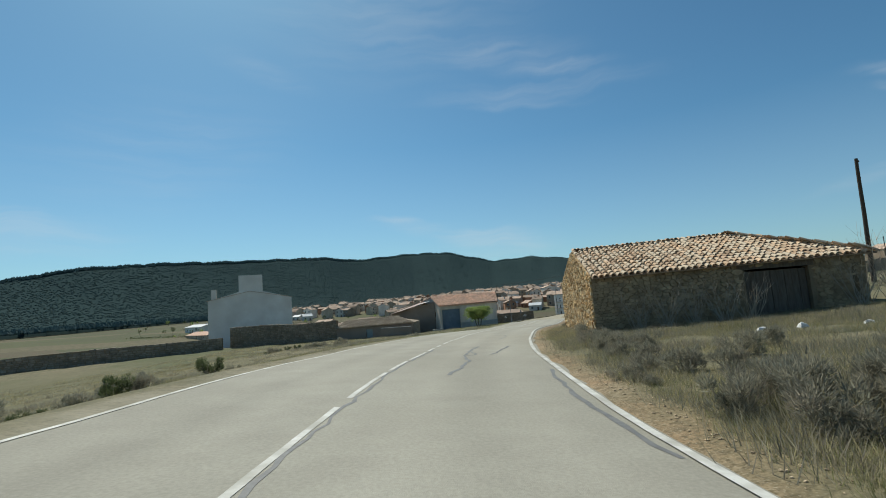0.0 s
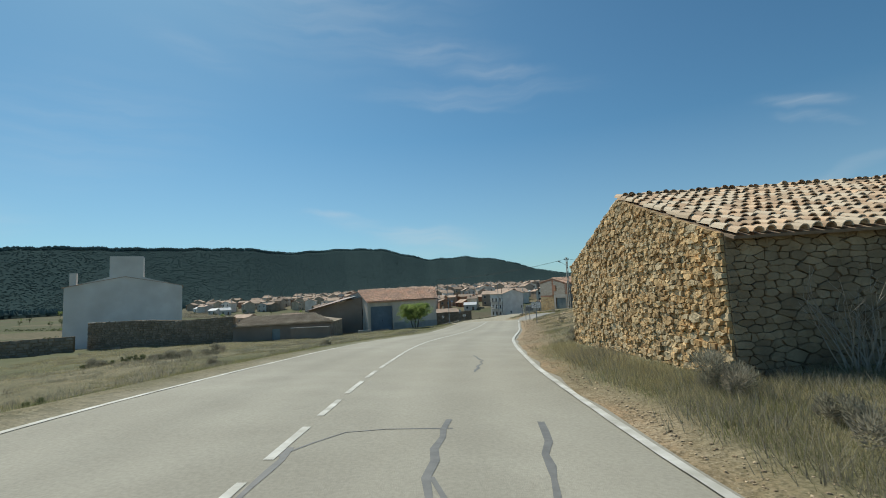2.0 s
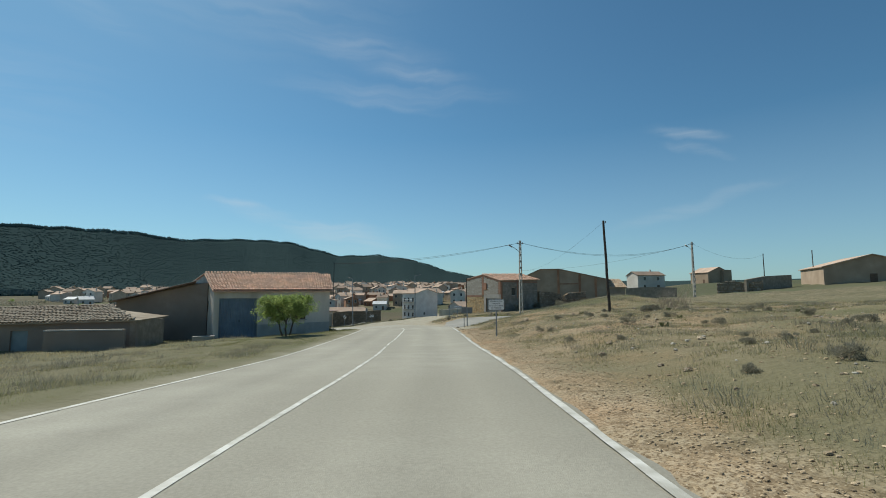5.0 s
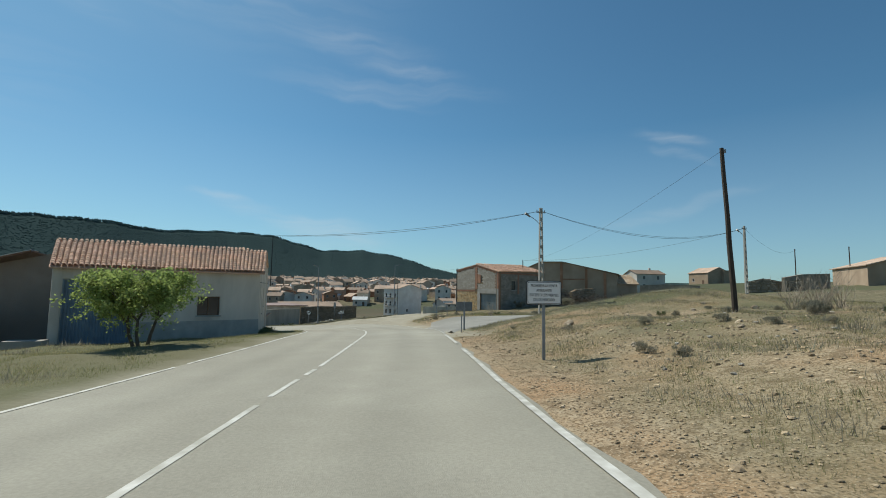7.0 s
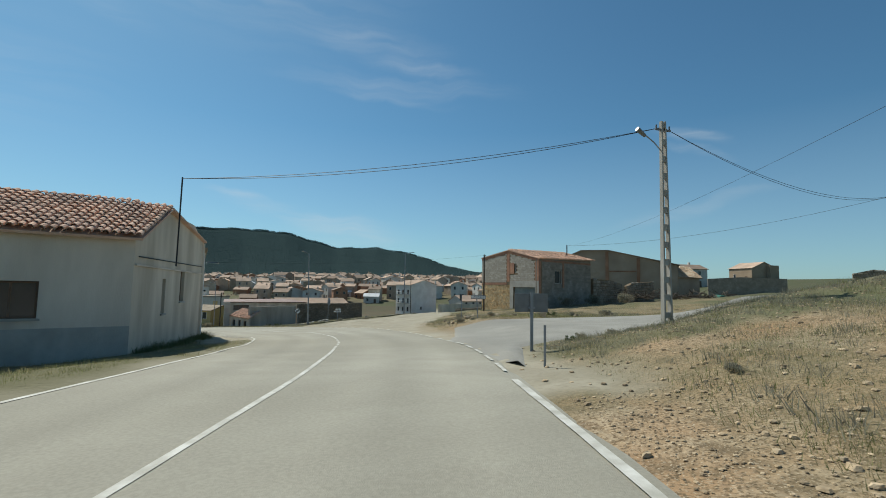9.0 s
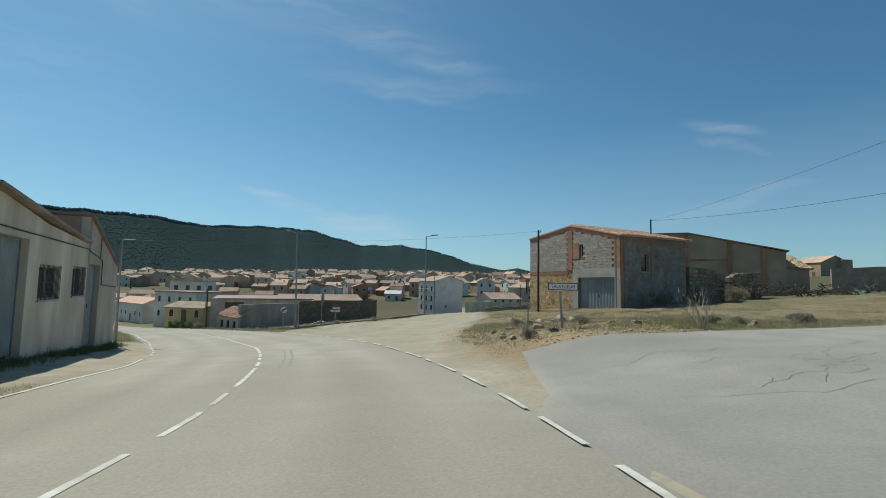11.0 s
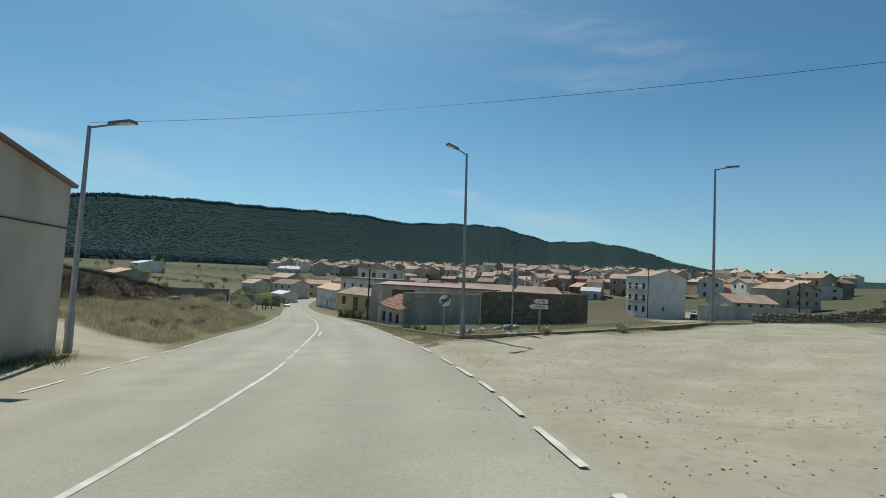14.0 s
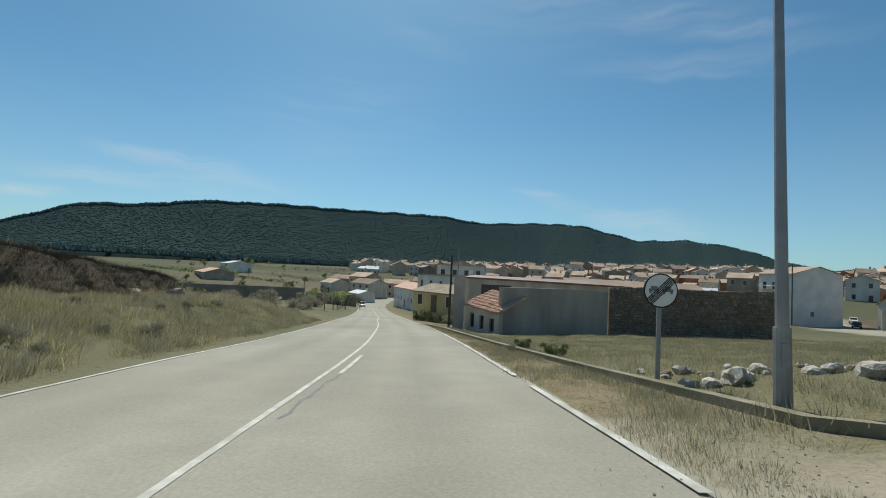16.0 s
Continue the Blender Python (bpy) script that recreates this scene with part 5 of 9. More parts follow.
# lean-to with a sheet roof on the far side of that house
lean = thing("lean_to_shed", pose(-5, 80, -4.5), "brown lean-to shed with rusty sheet roof beside the house", "shed")
LA, LBB = (-9.2, 80.2), (-1.95, 77.7)
wpart("front_wall", wall(LA, LBB, -5.2, [(0, -1.35), (7.4, 0.15)]), M["brick_wall"], lean)
wpart("side_wall", wall((-9.0, 91), LA, -5.2, [(0, -1.35), (12, -1.35)]), M["brick_wall"], lean)
wpart("roof", roof_plate([(-9.7, 79.6, -1.4), (-2.75, 77.1, 0.28), (-4.6, 88, 0.32), (-9.8, 92, -1.4)], 0.06), M["tin_roof"], lean)
wpart("flashing", roof_plate([(-4.9, 77.75, -0.2), (-2.72, 76.97, 0.32), (-2.9, 78.4, 0.34), (-4.9, 79.3, -0.18)], 0.03), M["tin_white"], lean)

# the second and third units of the row
UA, UB, UC = (8.5, 91.05), (6.86, 101.6), (5.40, 109.56)
unit2 = thing("garage_house", pose(UA[0], UA[1], -4.9), "cream rendered garage house with two barred windows", "house")
wpart("front_wall", wall(UA, UB, -5.6, [(0, 0.05), (5.0, -0.55), (10.7, -0.85)], [(0.5, 3.3, -5.6, -1.25), (4.4, 6.7, -3.3, -2.06), (8.4, 10.3, -3.25, -2.0)], base_b=-6.2), M["render_cream"], unit2, "stained cream rendered wall")
ribbed_door(unit2, UA, UB, 0.5, 3.3, -5.0, -1.25, "grey_door", deep=0.28, name="garage_door")
window(unit2, UA, UB, 4.4, 6.7, -3.3, -2.06, grille=True)
window(unit2, UA, UB, 8.4, 10.3, -3.25, -2.0, grille=True)
wpart("conduit", Geo().rod(on_wall(UA, UB, 0, -1.02, 0.03), on_wall(UA, UB, 10.6, -1.1, 0.03), 0.022, n=6), M["wire"], unit2, "dark cable along the wall")
wpart("roof", roof_plate([(8.8, 91.1, 0.12), (7.0, 101.6, -0.72), (-3.0, 100, -0.72), (-2, 90, 0.12)], 0.12), M["fibro"], unit2)
unit3 = thing("workshop", pose(UB[0], UB[1], -5.5), "grey rendered workshop with a large grey-blue door", "workshop")
wpart("front_wall", wall(UB, UC, -6.4, [(0, 0.48), (8.3, -1.78)], [(0.25, 2.9, -6.4, -1.78)], base_b=-6.8), M["render_stained_shaded"], unit3, "stained grey rendered wall")
ribbed_door(unit3, UB, UC, 0.25, 2.9, -5.85, -1.78, "grey_door", deep=0.28, name="workshop_door")
wpart("conduit", Geo().rod(on_wall(UB, UC, 0, -1.15, 0.03), on_wall(UB, UC, 3.2, -1.5, 0.03), 0.02, n=6).rod(on_wall(UB, UC, 3.2, -1.5, 0.03), on_wall(UB, UC, 3.25, -2.8, 0.03), 0.02, n=6).rod(on_wall(UB, UC, 3.25, -2.8, 0.03), on_wall(UB, UC, 8.2, -2.95, 0.03), 0.02, n=6), M["wire"], unit3, "dark cable along the wall")
wpart("conduit", Geo().rod(on_wall(UB, UC, 2.6, -0.35, 0.03), on_wall(UB, UC, 2.6, -1.4, 0.03), 0.018, n=6), M["wire"], unit3)
wpart("side_wall", wall((-3.2, 100.0), UB, -6.2, [(0, 0.48), (10.2, 0.48)]), M["brick_wall"], unit3, "bare brown brick upper wall")
wpart("end_wall", wall(UC, (-4.5, 108.2), -6.9, [(0, -1.78), (11, -1.78)]), M["render_grey"], unit3)
wpart("roof", roof_plate([(7.05, 101.45, 0.58), (5.5, 109.7, -1.7), (-4.6, 108.4, -1.7), (-3.3, 99.8, 0.58)], 0.1), M["tin_roof"], unit3)
wpart("conduit", Geo().rod(on_wall(R1, BK1, 0.4, -1.1, 0.03), on_wall(R1, BK1, 11.7, -1.0, 0.03), 0.022, n=6), M["wire"], house1, "dark cable along the wall")

# ---- white house and the sheds across the field ----
WL, WR = (-41.4, 82.7), (-28.45, 87.8)
wh = thing("white_house", pose(-35, 85, -4.8), "white house with a blank gable and a square tower", "house")
WLn = (Vector(WR) - Vector(WL)).length
wpart("gable_wall", wall(WL, WR, -6, [(0, 3.2), (5.0, 4.6), (9.0, 4.5), (WLn, 3.1)]), M["white_wall"], wh)
wpart("side_wall", wall(WR, (-32.5, 98), -6, [(0, 3.1), (12, 3.1)]), M["white_wall"], wh)
wpart("far_wall", wall((-45.5, 93), WL, -6, [(0, 3.2), (12, 3.2)]), M["white_wall"], wh)
wpart("tower", slab(WL, WR, 5.0, 9.0, 3.6, 7.5, -3.2, -0.02), M["white_wall"], wh)
wpart("chimney", slab(WL, WR, 0.5, 1.3, 3.0, 5.2, -1.2, -0.3), M["white_wall"], wh)
wpart("roof", join(roof_plate([(-41.6, 82.5, 3.25), (-35, 85.1, 4.65), (-39, 95.5, 4.65), (-45.7, 93, 3.25)]), roof_plate([(-35, 85.1, 4.65), (-28.3, 87.8, 3.2), (-32.3, 98.2, 3.2), (-39, 95.5, 4.65)])), M["tile_far"], wh)
shed = thing("tiled_shed", pose(-10, 70, -4.5), "low brown shed with an old mossy tile roof", "shed")
SA, SB = (-16.6, 71.4), (-4.9, 69.2)
wpart("front_wall", wall(SA, SB, -5.2, [(0, -2.72), (11.9, -2.5)], [(4.6, 5.6, -5.2, -3.1)]), M["brick_wall"], shed)
wpart("end_wall", wall(SB, (-4.3, 74), -5.2, [(0, -2.55), (5, -2.6)]), M["dark_stone"], shed)
wpart("door", slab(SA, SB, 4.6, 5.6, -4.9, -3.1, -0.2, -0.14), M["grey_door"], shed)
p0_, p1_ = Vector((-16.7, 71.1, -2.72)), Vector((-4.7, 68.85, -2.48))
q0_, q1_ = Vector((-16.0, 74.7, -1.8)), Vector((-8.2, 73.2, -1.75))
sroof = wpart("roof", join(roof_plate([p0_, p1_, q1_, q0_]), roof_plate([q0_, q1_, (-4.4, 76, -2.5), (-15.3, 78.3, -2.6)]), roof_plate([p1_, (-4.4, 76, -2.5), q1_])), M["fibro"], shed)
wpart("roof_tiles", tiles_joined([t for t in tile_places(p0_, p1_ - p0_, q0_ - p0_, 0.24, 0.4, random.Random(9)) if (t[2].translation - p0_).dot((p1_ - p0_).normalized()) < 12.0 - 3.4 * (t[2].translation - p0_).dot((q0_ - p0_).normalized()) / (q0_ - p0_).length], tile_one), M["fibro"], sroof, "lichen-covered clay tiles")
yard = solid("yard_wall", wall((-9.6, 68.6), (-5.2, 67.8), -5.2, [(0, -3.1), (4.4, -3.0)], thick=0.3), M["brick_wall"], "low brown yard wall with a pale coping", "wall")
part("coping", slab((-9.6, 68.6), (-5.2, 67.8), 0, 4.4, -3.06, -2.98, -0.32, 0.04), M["concrete"], yard)


def rubble_wall(name, a, b, base, top, label, mat="dark_stone", thick=0.5, seed=1, base_b=None, big=(0.16, 0.34, 0.2, 0.7)):
    """A field wall: an earth core with stones set in its face and along its top."""
    r = random.Random(seed)
    ln = (Vector(b) - Vector(a)).length
    core = solid(name, wall(a, b, base, top, thick=thick, base_b=base_b), M["mortar_pale"], label, "wall")
    tz = lambda u: float(np.interp(u, [t[0] for t in top], [t[1] for t in top])) + 0.08
    bz = lambda u: base + ((base_b if base_b is not None else base) - base) * u / ln
    gg = Geo()
    for k, m in stone_wall_pieces(a, b, courses(ln, bz, tz, r, *big), stone_shapes, r):
        gg.add([m @ Vector(v) for v in stone_shapes[k].v], stone_shapes[k].f)
    tagged(part("stones", gg, M[mat], core), kind="stuff")
    return core


rubble_wall("field_wall", (-34.6, 76.0), (-16.6, 71.6), -5.4, [(0, -1.55), (6, -1.4), (12, -1.65), (18.5, -1.5)], "high dark rubble stone field wall", seed=31)
rubble_wall("field_wall", (-75, 66), (-34.7, 73.5), -6.2, [(0, -3.9), (15, -3.2), (41, -2.9)], "long low dark stone field wall", seed=32, big=(0.25, 0.5, 0.35, 1.0))

# ---- unfinished block house ----
KF, KN, KS = (35.54, 113.55), (37.63, 103.84), (46.4, 107.4)
bh = thing("block_house", pose(37, 108, -4), "unfinished house of concrete blocks and red brick over rubble stone", "house")
FLn = (Vector(KN) - Vector(KF)).length
btop = [(0, 1.82), (5.07, 2.45), (FLn, 1.32)]
wpart("front_wall", wall(KF, KN, -5.2, btop, [(6.03, 6.4, -0.03, 1.0), (5.9, 9.42, -5.2, -1.6)], thick=0.4), M["mortar_pale"], bh)
SLn = (Vector(KS) - Vector(KN)).length
wpart("side_wall", wall(KN, KS, -5.0, [(0, 1.32), (SLn, 1.58)], [(2.7, 3.75, -1.15, 0.2)], thick=0.4), M["block_side"], bh, "darker grey-brown block side wall")
wpart("brick_pier", slab(KN, KS, 0.0, 0.45, -4.6, 1.1, 0.003, 0.05), M["brick"], bh, "red brick pier")
wpart("brick_pier", slab(KN, KS, 4.0, 4.3, -1.6, 1.3, 0.003, 0.05), M["brick"], bh, "red brick pier")
wpart("brick_band", slab(KN, KS, 0.46, SLn, 1.05, 1.25, 0.003, 0.05), M["brick"], bh)
KB = (44.3, 117.1)
wpart("back_wall", wall(KS, KB, -5.0, [(0, 1.58), (4.9, 2.5), (9.8, 1.9)], thick=0.4), M["block"], bh)
wpart("far_wall", wall(KB, KF, -5.0, [(0, 1.9), (9.5, 1.82)], thick=0.4), M["block"], bh)
wpart("lintel", slab(KF, KN, 5.3, FLn, -1.6, -0.95, 0.003, 0.05), M["concrete"], bh, "cast concrete lintel")
wpart("door_jamb", slab(KF, KN, 5.3, 5.88, -5.0, -1.6, 0.003, 0.05), M["concrete"], bh)
wpart("door_jamb", slab(KF, KN, 9.44, FLn + 0.02, -5.0, -1.6, 0.003, 0.05), M["concrete"], bh)
ribbed_door(bh, KF, KN, 5.9, 9.42, -4.3, -1.6, "grey_door", deep=0.22, pitch=0.14, name="garage_door")
window(bh, KF, KN, 6.03, 6.4, -0.03, 1.0, bars=0, sill=False)
window(bh, KN, KS, 2.7, 3.75, -1.15, 0.2, frame_mat="concrete", bars=0)
fpeak = on_wall(KF, KN, 5.07, 2.52, 0.1)
bpeak = Vector((45.5, 112.2, 2.6))
broof = wpart("roof", join(roof_plate([on_wall(KF, KN, -0.12, 1.86, 0.1), fpeak, bpeak, (44.2, 117.5, 1.95)], 0.1), roof_plate([fpeak, on_wall(KF, KN, FLn + 0.12, 1.36, 0.1), (46.9, 107.2, 1.62), bpeak], 0.08)), M["tile_red"], bh)
c0, c1 = on_wall(KF, KN, FLn + 0.1, 1.3, 0.05), Vector((46.9, 107.2, 1.56))
wpart("roof_tiles", tiles_joined(tile_places(c0, c1 - c0, fpeak - c0, 0.23, 0.4, random.Random(14)), tile_one), M["tile_red"], broof, "red clay roof tiles")
wpart("brick_verge", join(Geo().extrude([on_wall(KF, KN, 0.0, 1.5, 0.04), on_wall(KF, KN, 5.07, 2.14, 0.04), on_wall(KF, KN, 5.07, 2.44, 0.04), on_wall(KF, KN, 0.0, 1.82, 0.04)], Vector((0.03, 0, 0))), Geo().extrude([on_wall(KF, KN, 5.07, 2.14, 0.04), on_wall(KF, KN, FLn, 1.04, 0.04), on_wall(KF, KN, FLn, 1.32, 0.04), on_wall(KF, KN, 5.07, 2.44, 0.04)], Vector((0.03, 0, 0)))), M["brick"], bh, "row of red bricks along the verge")
wpart("brick_pier", slab(KF, KN, 4.75, 5.25, -1.0, 2.1, 0.003, 0.05), M["brick"], bh, "red brick pier")
wpart("brick_pier", slab(KF, KN, 9.4, FLn, -0.95, 1.05, 0.003, 0.05), M["brick"], bh, "red brick pier")
wpart("brick_panel", slab(KF, KN, 5.27, 6.0, -0.15, 1.05, 0.003, 0.04), M["brick"], bh, "red brick infill beside the window")
wpart("brick_band", slab(KF, KN, 0.0, 4.74, -1.35, -1.1, 0.003, 0.04), M["brick"], bh, "red brick levelling course")
wpart("chimney_pipe", Geo().rod((44, 108.5, 1.6), (44, 108.5, 3.4), 0.06), M["sign_black"], bh)
rb = random.Random(41)
bh_cells = [cell_stone(c, rb) for c in rubble_cells(5.3, -4.9, lambda u: -1.36, 420, rb, 1.4) if len(c) > 2]
bh_cells = [c for c in bh_cells if len(c[2].f) > 8]

# large brick shed behind, with a small tiled outbuilding and a ruined wall
SH_A, SH_B = (49.15, 131.4), (66.5, 114.8)
bs_ = thing("brick_shed", pose(58, 122, -3), "large dark brown brick shed with a low tiled gable roof", "shed")
shtop = [(0, 1.0), (7.5, 3.1), (10.6, 4.4), (14.6, 4.35), (24, 2.05)]
deepv = Vector((0.69, 0.723)) * 15
far_b, far_a = Vector(SH_B) + deepv, Vector(SH_A) + deepv
wpart("gable_wall", wall(SH_A, SH_B, -5, shtop), M["brick_tan"], bs_)
wpart("side_wall", wall(SH_B, far_b, -5, [(0, 2.05), (15, 2.05)]), M["brick_tan"], bs_)
wpart("back_wall", wall(far_b, far_a, -5, [(24 - u, z) for u, z in reversed(shtop)]), M["brick_tan"], bs_)
wpart("far_wall", wall(far_a, SH_A, -5, [(0, 1.0), (15, 1.0)]), M["brick_tan"], bs_)
sroofs = []
for (u0, z0), (u1, z1) in zip(shtop, shtop[1:]):
    u1 = u1 + 0.3 if u1 == 24 else u1
    sroofs.append(roof_plate([on_wall(SH_A, SH_B, u0, z0 + 0.1, 0.3), on_wall(SH_A, SH_B, u1, z1 + 0.1, 0.3), on_wall(SH_A, SH_B, u1, z1 + 0.1, -15.3), on_wall(SH_A, SH_B, u0, z0 + 0.1, -15.3)], 0.1))
wpart("roof", join(*sroofs), M["tile_far"], bs_)
for u in (14.4, 18.8, 22.0):
    top_ = float(np.interp(u, [t[0] for t in shtop], [t[1] for t in shtop])) - 0.15
    wpart("pilaster", slab(SH_A, SH_B, u - 0.22, u + 0.22, -4.5, top_, 0.003, 0.12), M["house_brick"], bs_, "reddish brick pier")
wpart("brick_band", slab(SH_A, SH_B, 14.7, 18.5, 1.1, 1.3, 0.003, 0.06), M["house_brick"], bs_)
ob_ = thing("outbuilding", pose(70, 117, -2.5), "small brown outbuilding with a mossy clay tile roof", "shed")
wpart("front_wall", wall((66.4, 115.4), (73.5, 117.6), -5, [(0, 0.4), (7.4, 0.4)]), M["brick_tan"], ob_)
wpart("side_wall", wall((73.5, 117.6), (75.5, 124), -5, [(0, 0.4), (3.3, 2.1), (6.7, 0.4)]), M["brick_tan"], ob_)
o0_, o1_ = Vector((66.3, 115.1, 0.4)), Vector((73.8, 117.3, 0.4))
oroof = wpart("roof", roof_plate([o0_, o1_, (75.0, 120.7, 2.15), (67.3, 118.5, 2.15)]), M["tile_far"], ob_)
wpart("roof_tiles", tiles_joined(tile_places(o0_, o1_ - o0_, Vector((1.0, 3.4, 1.75)), 0.25, 0.42, random.Random(15)), tile_one), M["tile_joined"], oroof)
rubble_wall("ruined_wall", (46.9, 107.6), (52.4, 109.4), -4.2, [(0, -0.45), (3.5, -0.55), (5.8, -0.95)], "broken rubble wall of a roofless ruin", seed=33, big=(0.18, 0.36, 0.25, 0.7))
rubble_wall("ruined_wall", (53.6, 109.9), (59.6, 112.0), -4.2, [(0, -1.2), (1.4, -0.75), (6.4, -0.5)], "broken rubble wall of a roofless ruin", seed=34, big=(0.18, 0.36, 0.25, 0.7))


# ---- houses ----
def house(name, m, w, d, h, rise, wall_mat, roof_mat, label, storeys=2, cols_=3, group="", flat=False, chimney=True, door=True, gable=False):
    """A simple village house: walls, a two-pitched roof, windows on its front and one side, a door. Front towards -y."""
    t = thing(name, m, label, "house", group)
    g = Geo()
    g.prism([(-w / 2, 0, -3), (w / 2, 0, -3), (w / 2, d, -3), (-w / 2, d, -3)], [(-w / 2, 0, h), (w / 2, 0, h), (w / 2, d, h), (-w / 2, d, h)])
    o = 0.35
    if gable:
        g.extrude([(-w / 2, 0, h), (w / 2, 0, h), (0, 0, h + rise)], (0, d, 0))
    elif not flat:
        g.extrude([(-w / 2, 0, h), (-w / 2, d / 2, h + rise), (-w / 2, d, h)], (w, 0, 0))
    part("wall", g, M[wall_mat], t)
    if flat:
        g = Geo().box(-w / 2 - 0.15, w / 2 + 0.15, -0.15, d + 0.15, h + 0.004, h + 0.3)
    elif gable:
        k = o * rise / (w / 2)
        g = join(roof_plate([(-w / 2 - o, -o, h - k + 0.06), (0, -o, h + rise + 0.06), (0, d + o, h + rise + 0.06), (-w / 2 - o, d + o, h - k + 0.06)], 0.14), roof_plate([(0, -o, h + rise + 0.06), (w / 2 + o, -o, h - k + 0.06), (w / 2 + o, d + o, h - k + 0.06), (0, d + o, h + rise + 0.06)], 0.14))
    else:
        k = o * rise / (d / 2)
        g = join(roof_plate([(-w / 2 - o, -o, h - k + 0.06), (w / 2 + o, -o, h - k + 0.06), (w / 2 + o, d / 2, h + rise + 0.06), (-w / 2 - o, d / 2, h + rise + 0.06)], 0.14), roof_plate([(-w / 2 - o, d + o, h - k + 0.06), (w / 2 + o, d + o, h - k + 0.06), (w / 2 + o, d / 2, h + rise + 0.06), (-w / 2 - o, d / 2, h + rise + 0.06)], 0.14))
    roof = part("roof", g, M[roof_mat], t)
    if chimney:
        part("chimney", Geo().box(w * 0.2, w * 0.2 + 0.6, d * 0.55, d * 0.55 + 0.6, h, h + rise + 0.8), M[wall_mat], roof)
    sh = h / storeys
    for s in range(storeys):
        for c in range(cols_):
            x = -w / 2 + w * (c + 0.5) / cols_
            z0 = s * sh + sh * 0.32
            if s == 0 and c == cols_ // 2 and door:
                part("door", Geo().box(x - 0.55, x + 0.55, -0.05, 0.08, 0.0, 2.1), M["shutter"], t)
                continue
            win = part("window", join(Geo().box(x - 0.55, x + 0.55, -0.04, 0.06, z0 - 0.06, z0), Geo().box(x - 0.55, x - 0.48, -0.04, 0.06, z0, z0 + 1.25), Geo().box(x + 0.48, x + 0.55, -0.04, 0.06, z0, z0 + 1.25), Geo().box(x - 0.55, x + 0.55, -0.04, 0.06, z0 + 1.25, z0 + 1.32)), M["frame_white"], t)
            part("pane", Geo().box(x - 0.48, x + 0.48, -0.02, 0.05, z0, z0 + 1.25), M["glass"], win)
    return t


# the white three-storey house by the dirt street
K0, KR, KL = (59.8, 237.5), (71.2, 242.0), (56.0, 247.2)
ph = thing("apartment_house", pose(59.8, 237.5, -12), "pale three-storey house with balconies and a gable", "house")
gl, ll = (Vector(KR) - Vector(K0)).length, (Vector(K0) - Vector(KL)).length
wpart("gable_wall", wall(K0, KR, -14, [(0, -0.25), (gl / 2, 1.55), (gl, -0.15)], [(4.2, 5.2, -9.9, -8.7)]), M["white_wall"], ph)
fronts = [(u, u + 1.2, z, z + 1.7) for z in (-10.6, -7.3, -4.0) for u in (1.2, 4.2, 7.4)]
wpart("front_wall", wall(KL, K0, -14, [(0, -0.3), (ll, -0.25)], fronts), M["white_wall"], ph)
wpart("far_wall", wall(KR, (67.3, 252), -14, [(0, -0.15), (10, -0.2)]), M["white_wall"], ph)
for o in fronts:
    window(ph, KL, K0, *o, sill=False, frame_mat="shutter")
window(ph, K0, KR, 4.2, 5.2, -9.9, -8.7)
for z in (-7.4, -4.1):
    bal = wpart("balcony", slab(KL, K0, 0.8, 9.2, z - 0.15, z, 0.003, 0.9), M["concrete"], ph)
    rg = Geo()
    for k in range(22):
        u = 0.82 + 8.36 * k / 21
        rg.rod(on_wall(KL, K0, u, z, 0.87), on_wall(KL, K0, u, z + 0.95, 0.87), 0.015, n=4)
    rg.rod(on_wall(KL, K0, 0.8, z + 0.95, 0.87), on_wall(KL, K0, 9.2, z + 0.95, 0.87), 0.025, n=4)
    wpart("railing", rg, M["galv"], bal)
up1, up2 = on_wall(K0, KR, gl / 2, 1.65, 0.4), on_wall(K0, KR, gl / 2, 1.65, -11)
wpart("roof", join(roof_plate([on_wall(K0, KR, -0.5, -0.3, 0.4), up1, up2, on_wall(K0, KR, -0.5, -0.3, -11)]), roof_plate([up1, on_wall(K0, KR, gl + 0.5, -0.2, 0.4), on_wall(K0, KR, gl + 0.5, -0.2, -11), up2])), M["tile_far"], ph)

# ruined yard at the foot of the slope
ly = thing("yard_building", pose(6, 150, -8.5), "long grey rendered building with a flat brown roof edge", "building")
wpart("front_wall", wall((3.45, 153.3), (17.5, 161), -10, [(0, -4.85), (16.1, -5.0)], [(1.5, 4.4, -6.35, -5.45)]), M["render_grey"], ly)
wpart("end_wall", wall((2.6, 162.0), (3.45, 153.3), -10, [(0, -4.9), (9, -4.85)]), M["render_grey"], ly)
wpart("roof", roof_plate([(3.2, 152.9, -4.83), (17.8, 160.7, -4.98), (14, 170, -4.6), (2.3, 162.2, -4.6)], 0.15), M["tin_roof"], ly)
window(ly, (3.45, 153.3), (17.5, 161), 1.5, 4.4, -6.35, -5.45, frame_mat="shutter", bars=2)
solid("gate_pillar", Geo().prism([(4.0, 147.3, -9.5), (4.8, 147.5, -9.5), (4.7, 148.2, -9.5), (3.9, 148.0, -9.5)], [(4.0, 147.3, -4.75), (4.8, 147.5, -4.75), (4.7, 148.2, -4.75), (3.9, 148.0, -4.75)]), M["concrete"], "tall plain concrete gate pillar beside the yard", "pillar")
lt = thing("tiled_lean_to", pose(6.5, 146, -8.5), "small lean-to with a red clay tile roof", "shed")
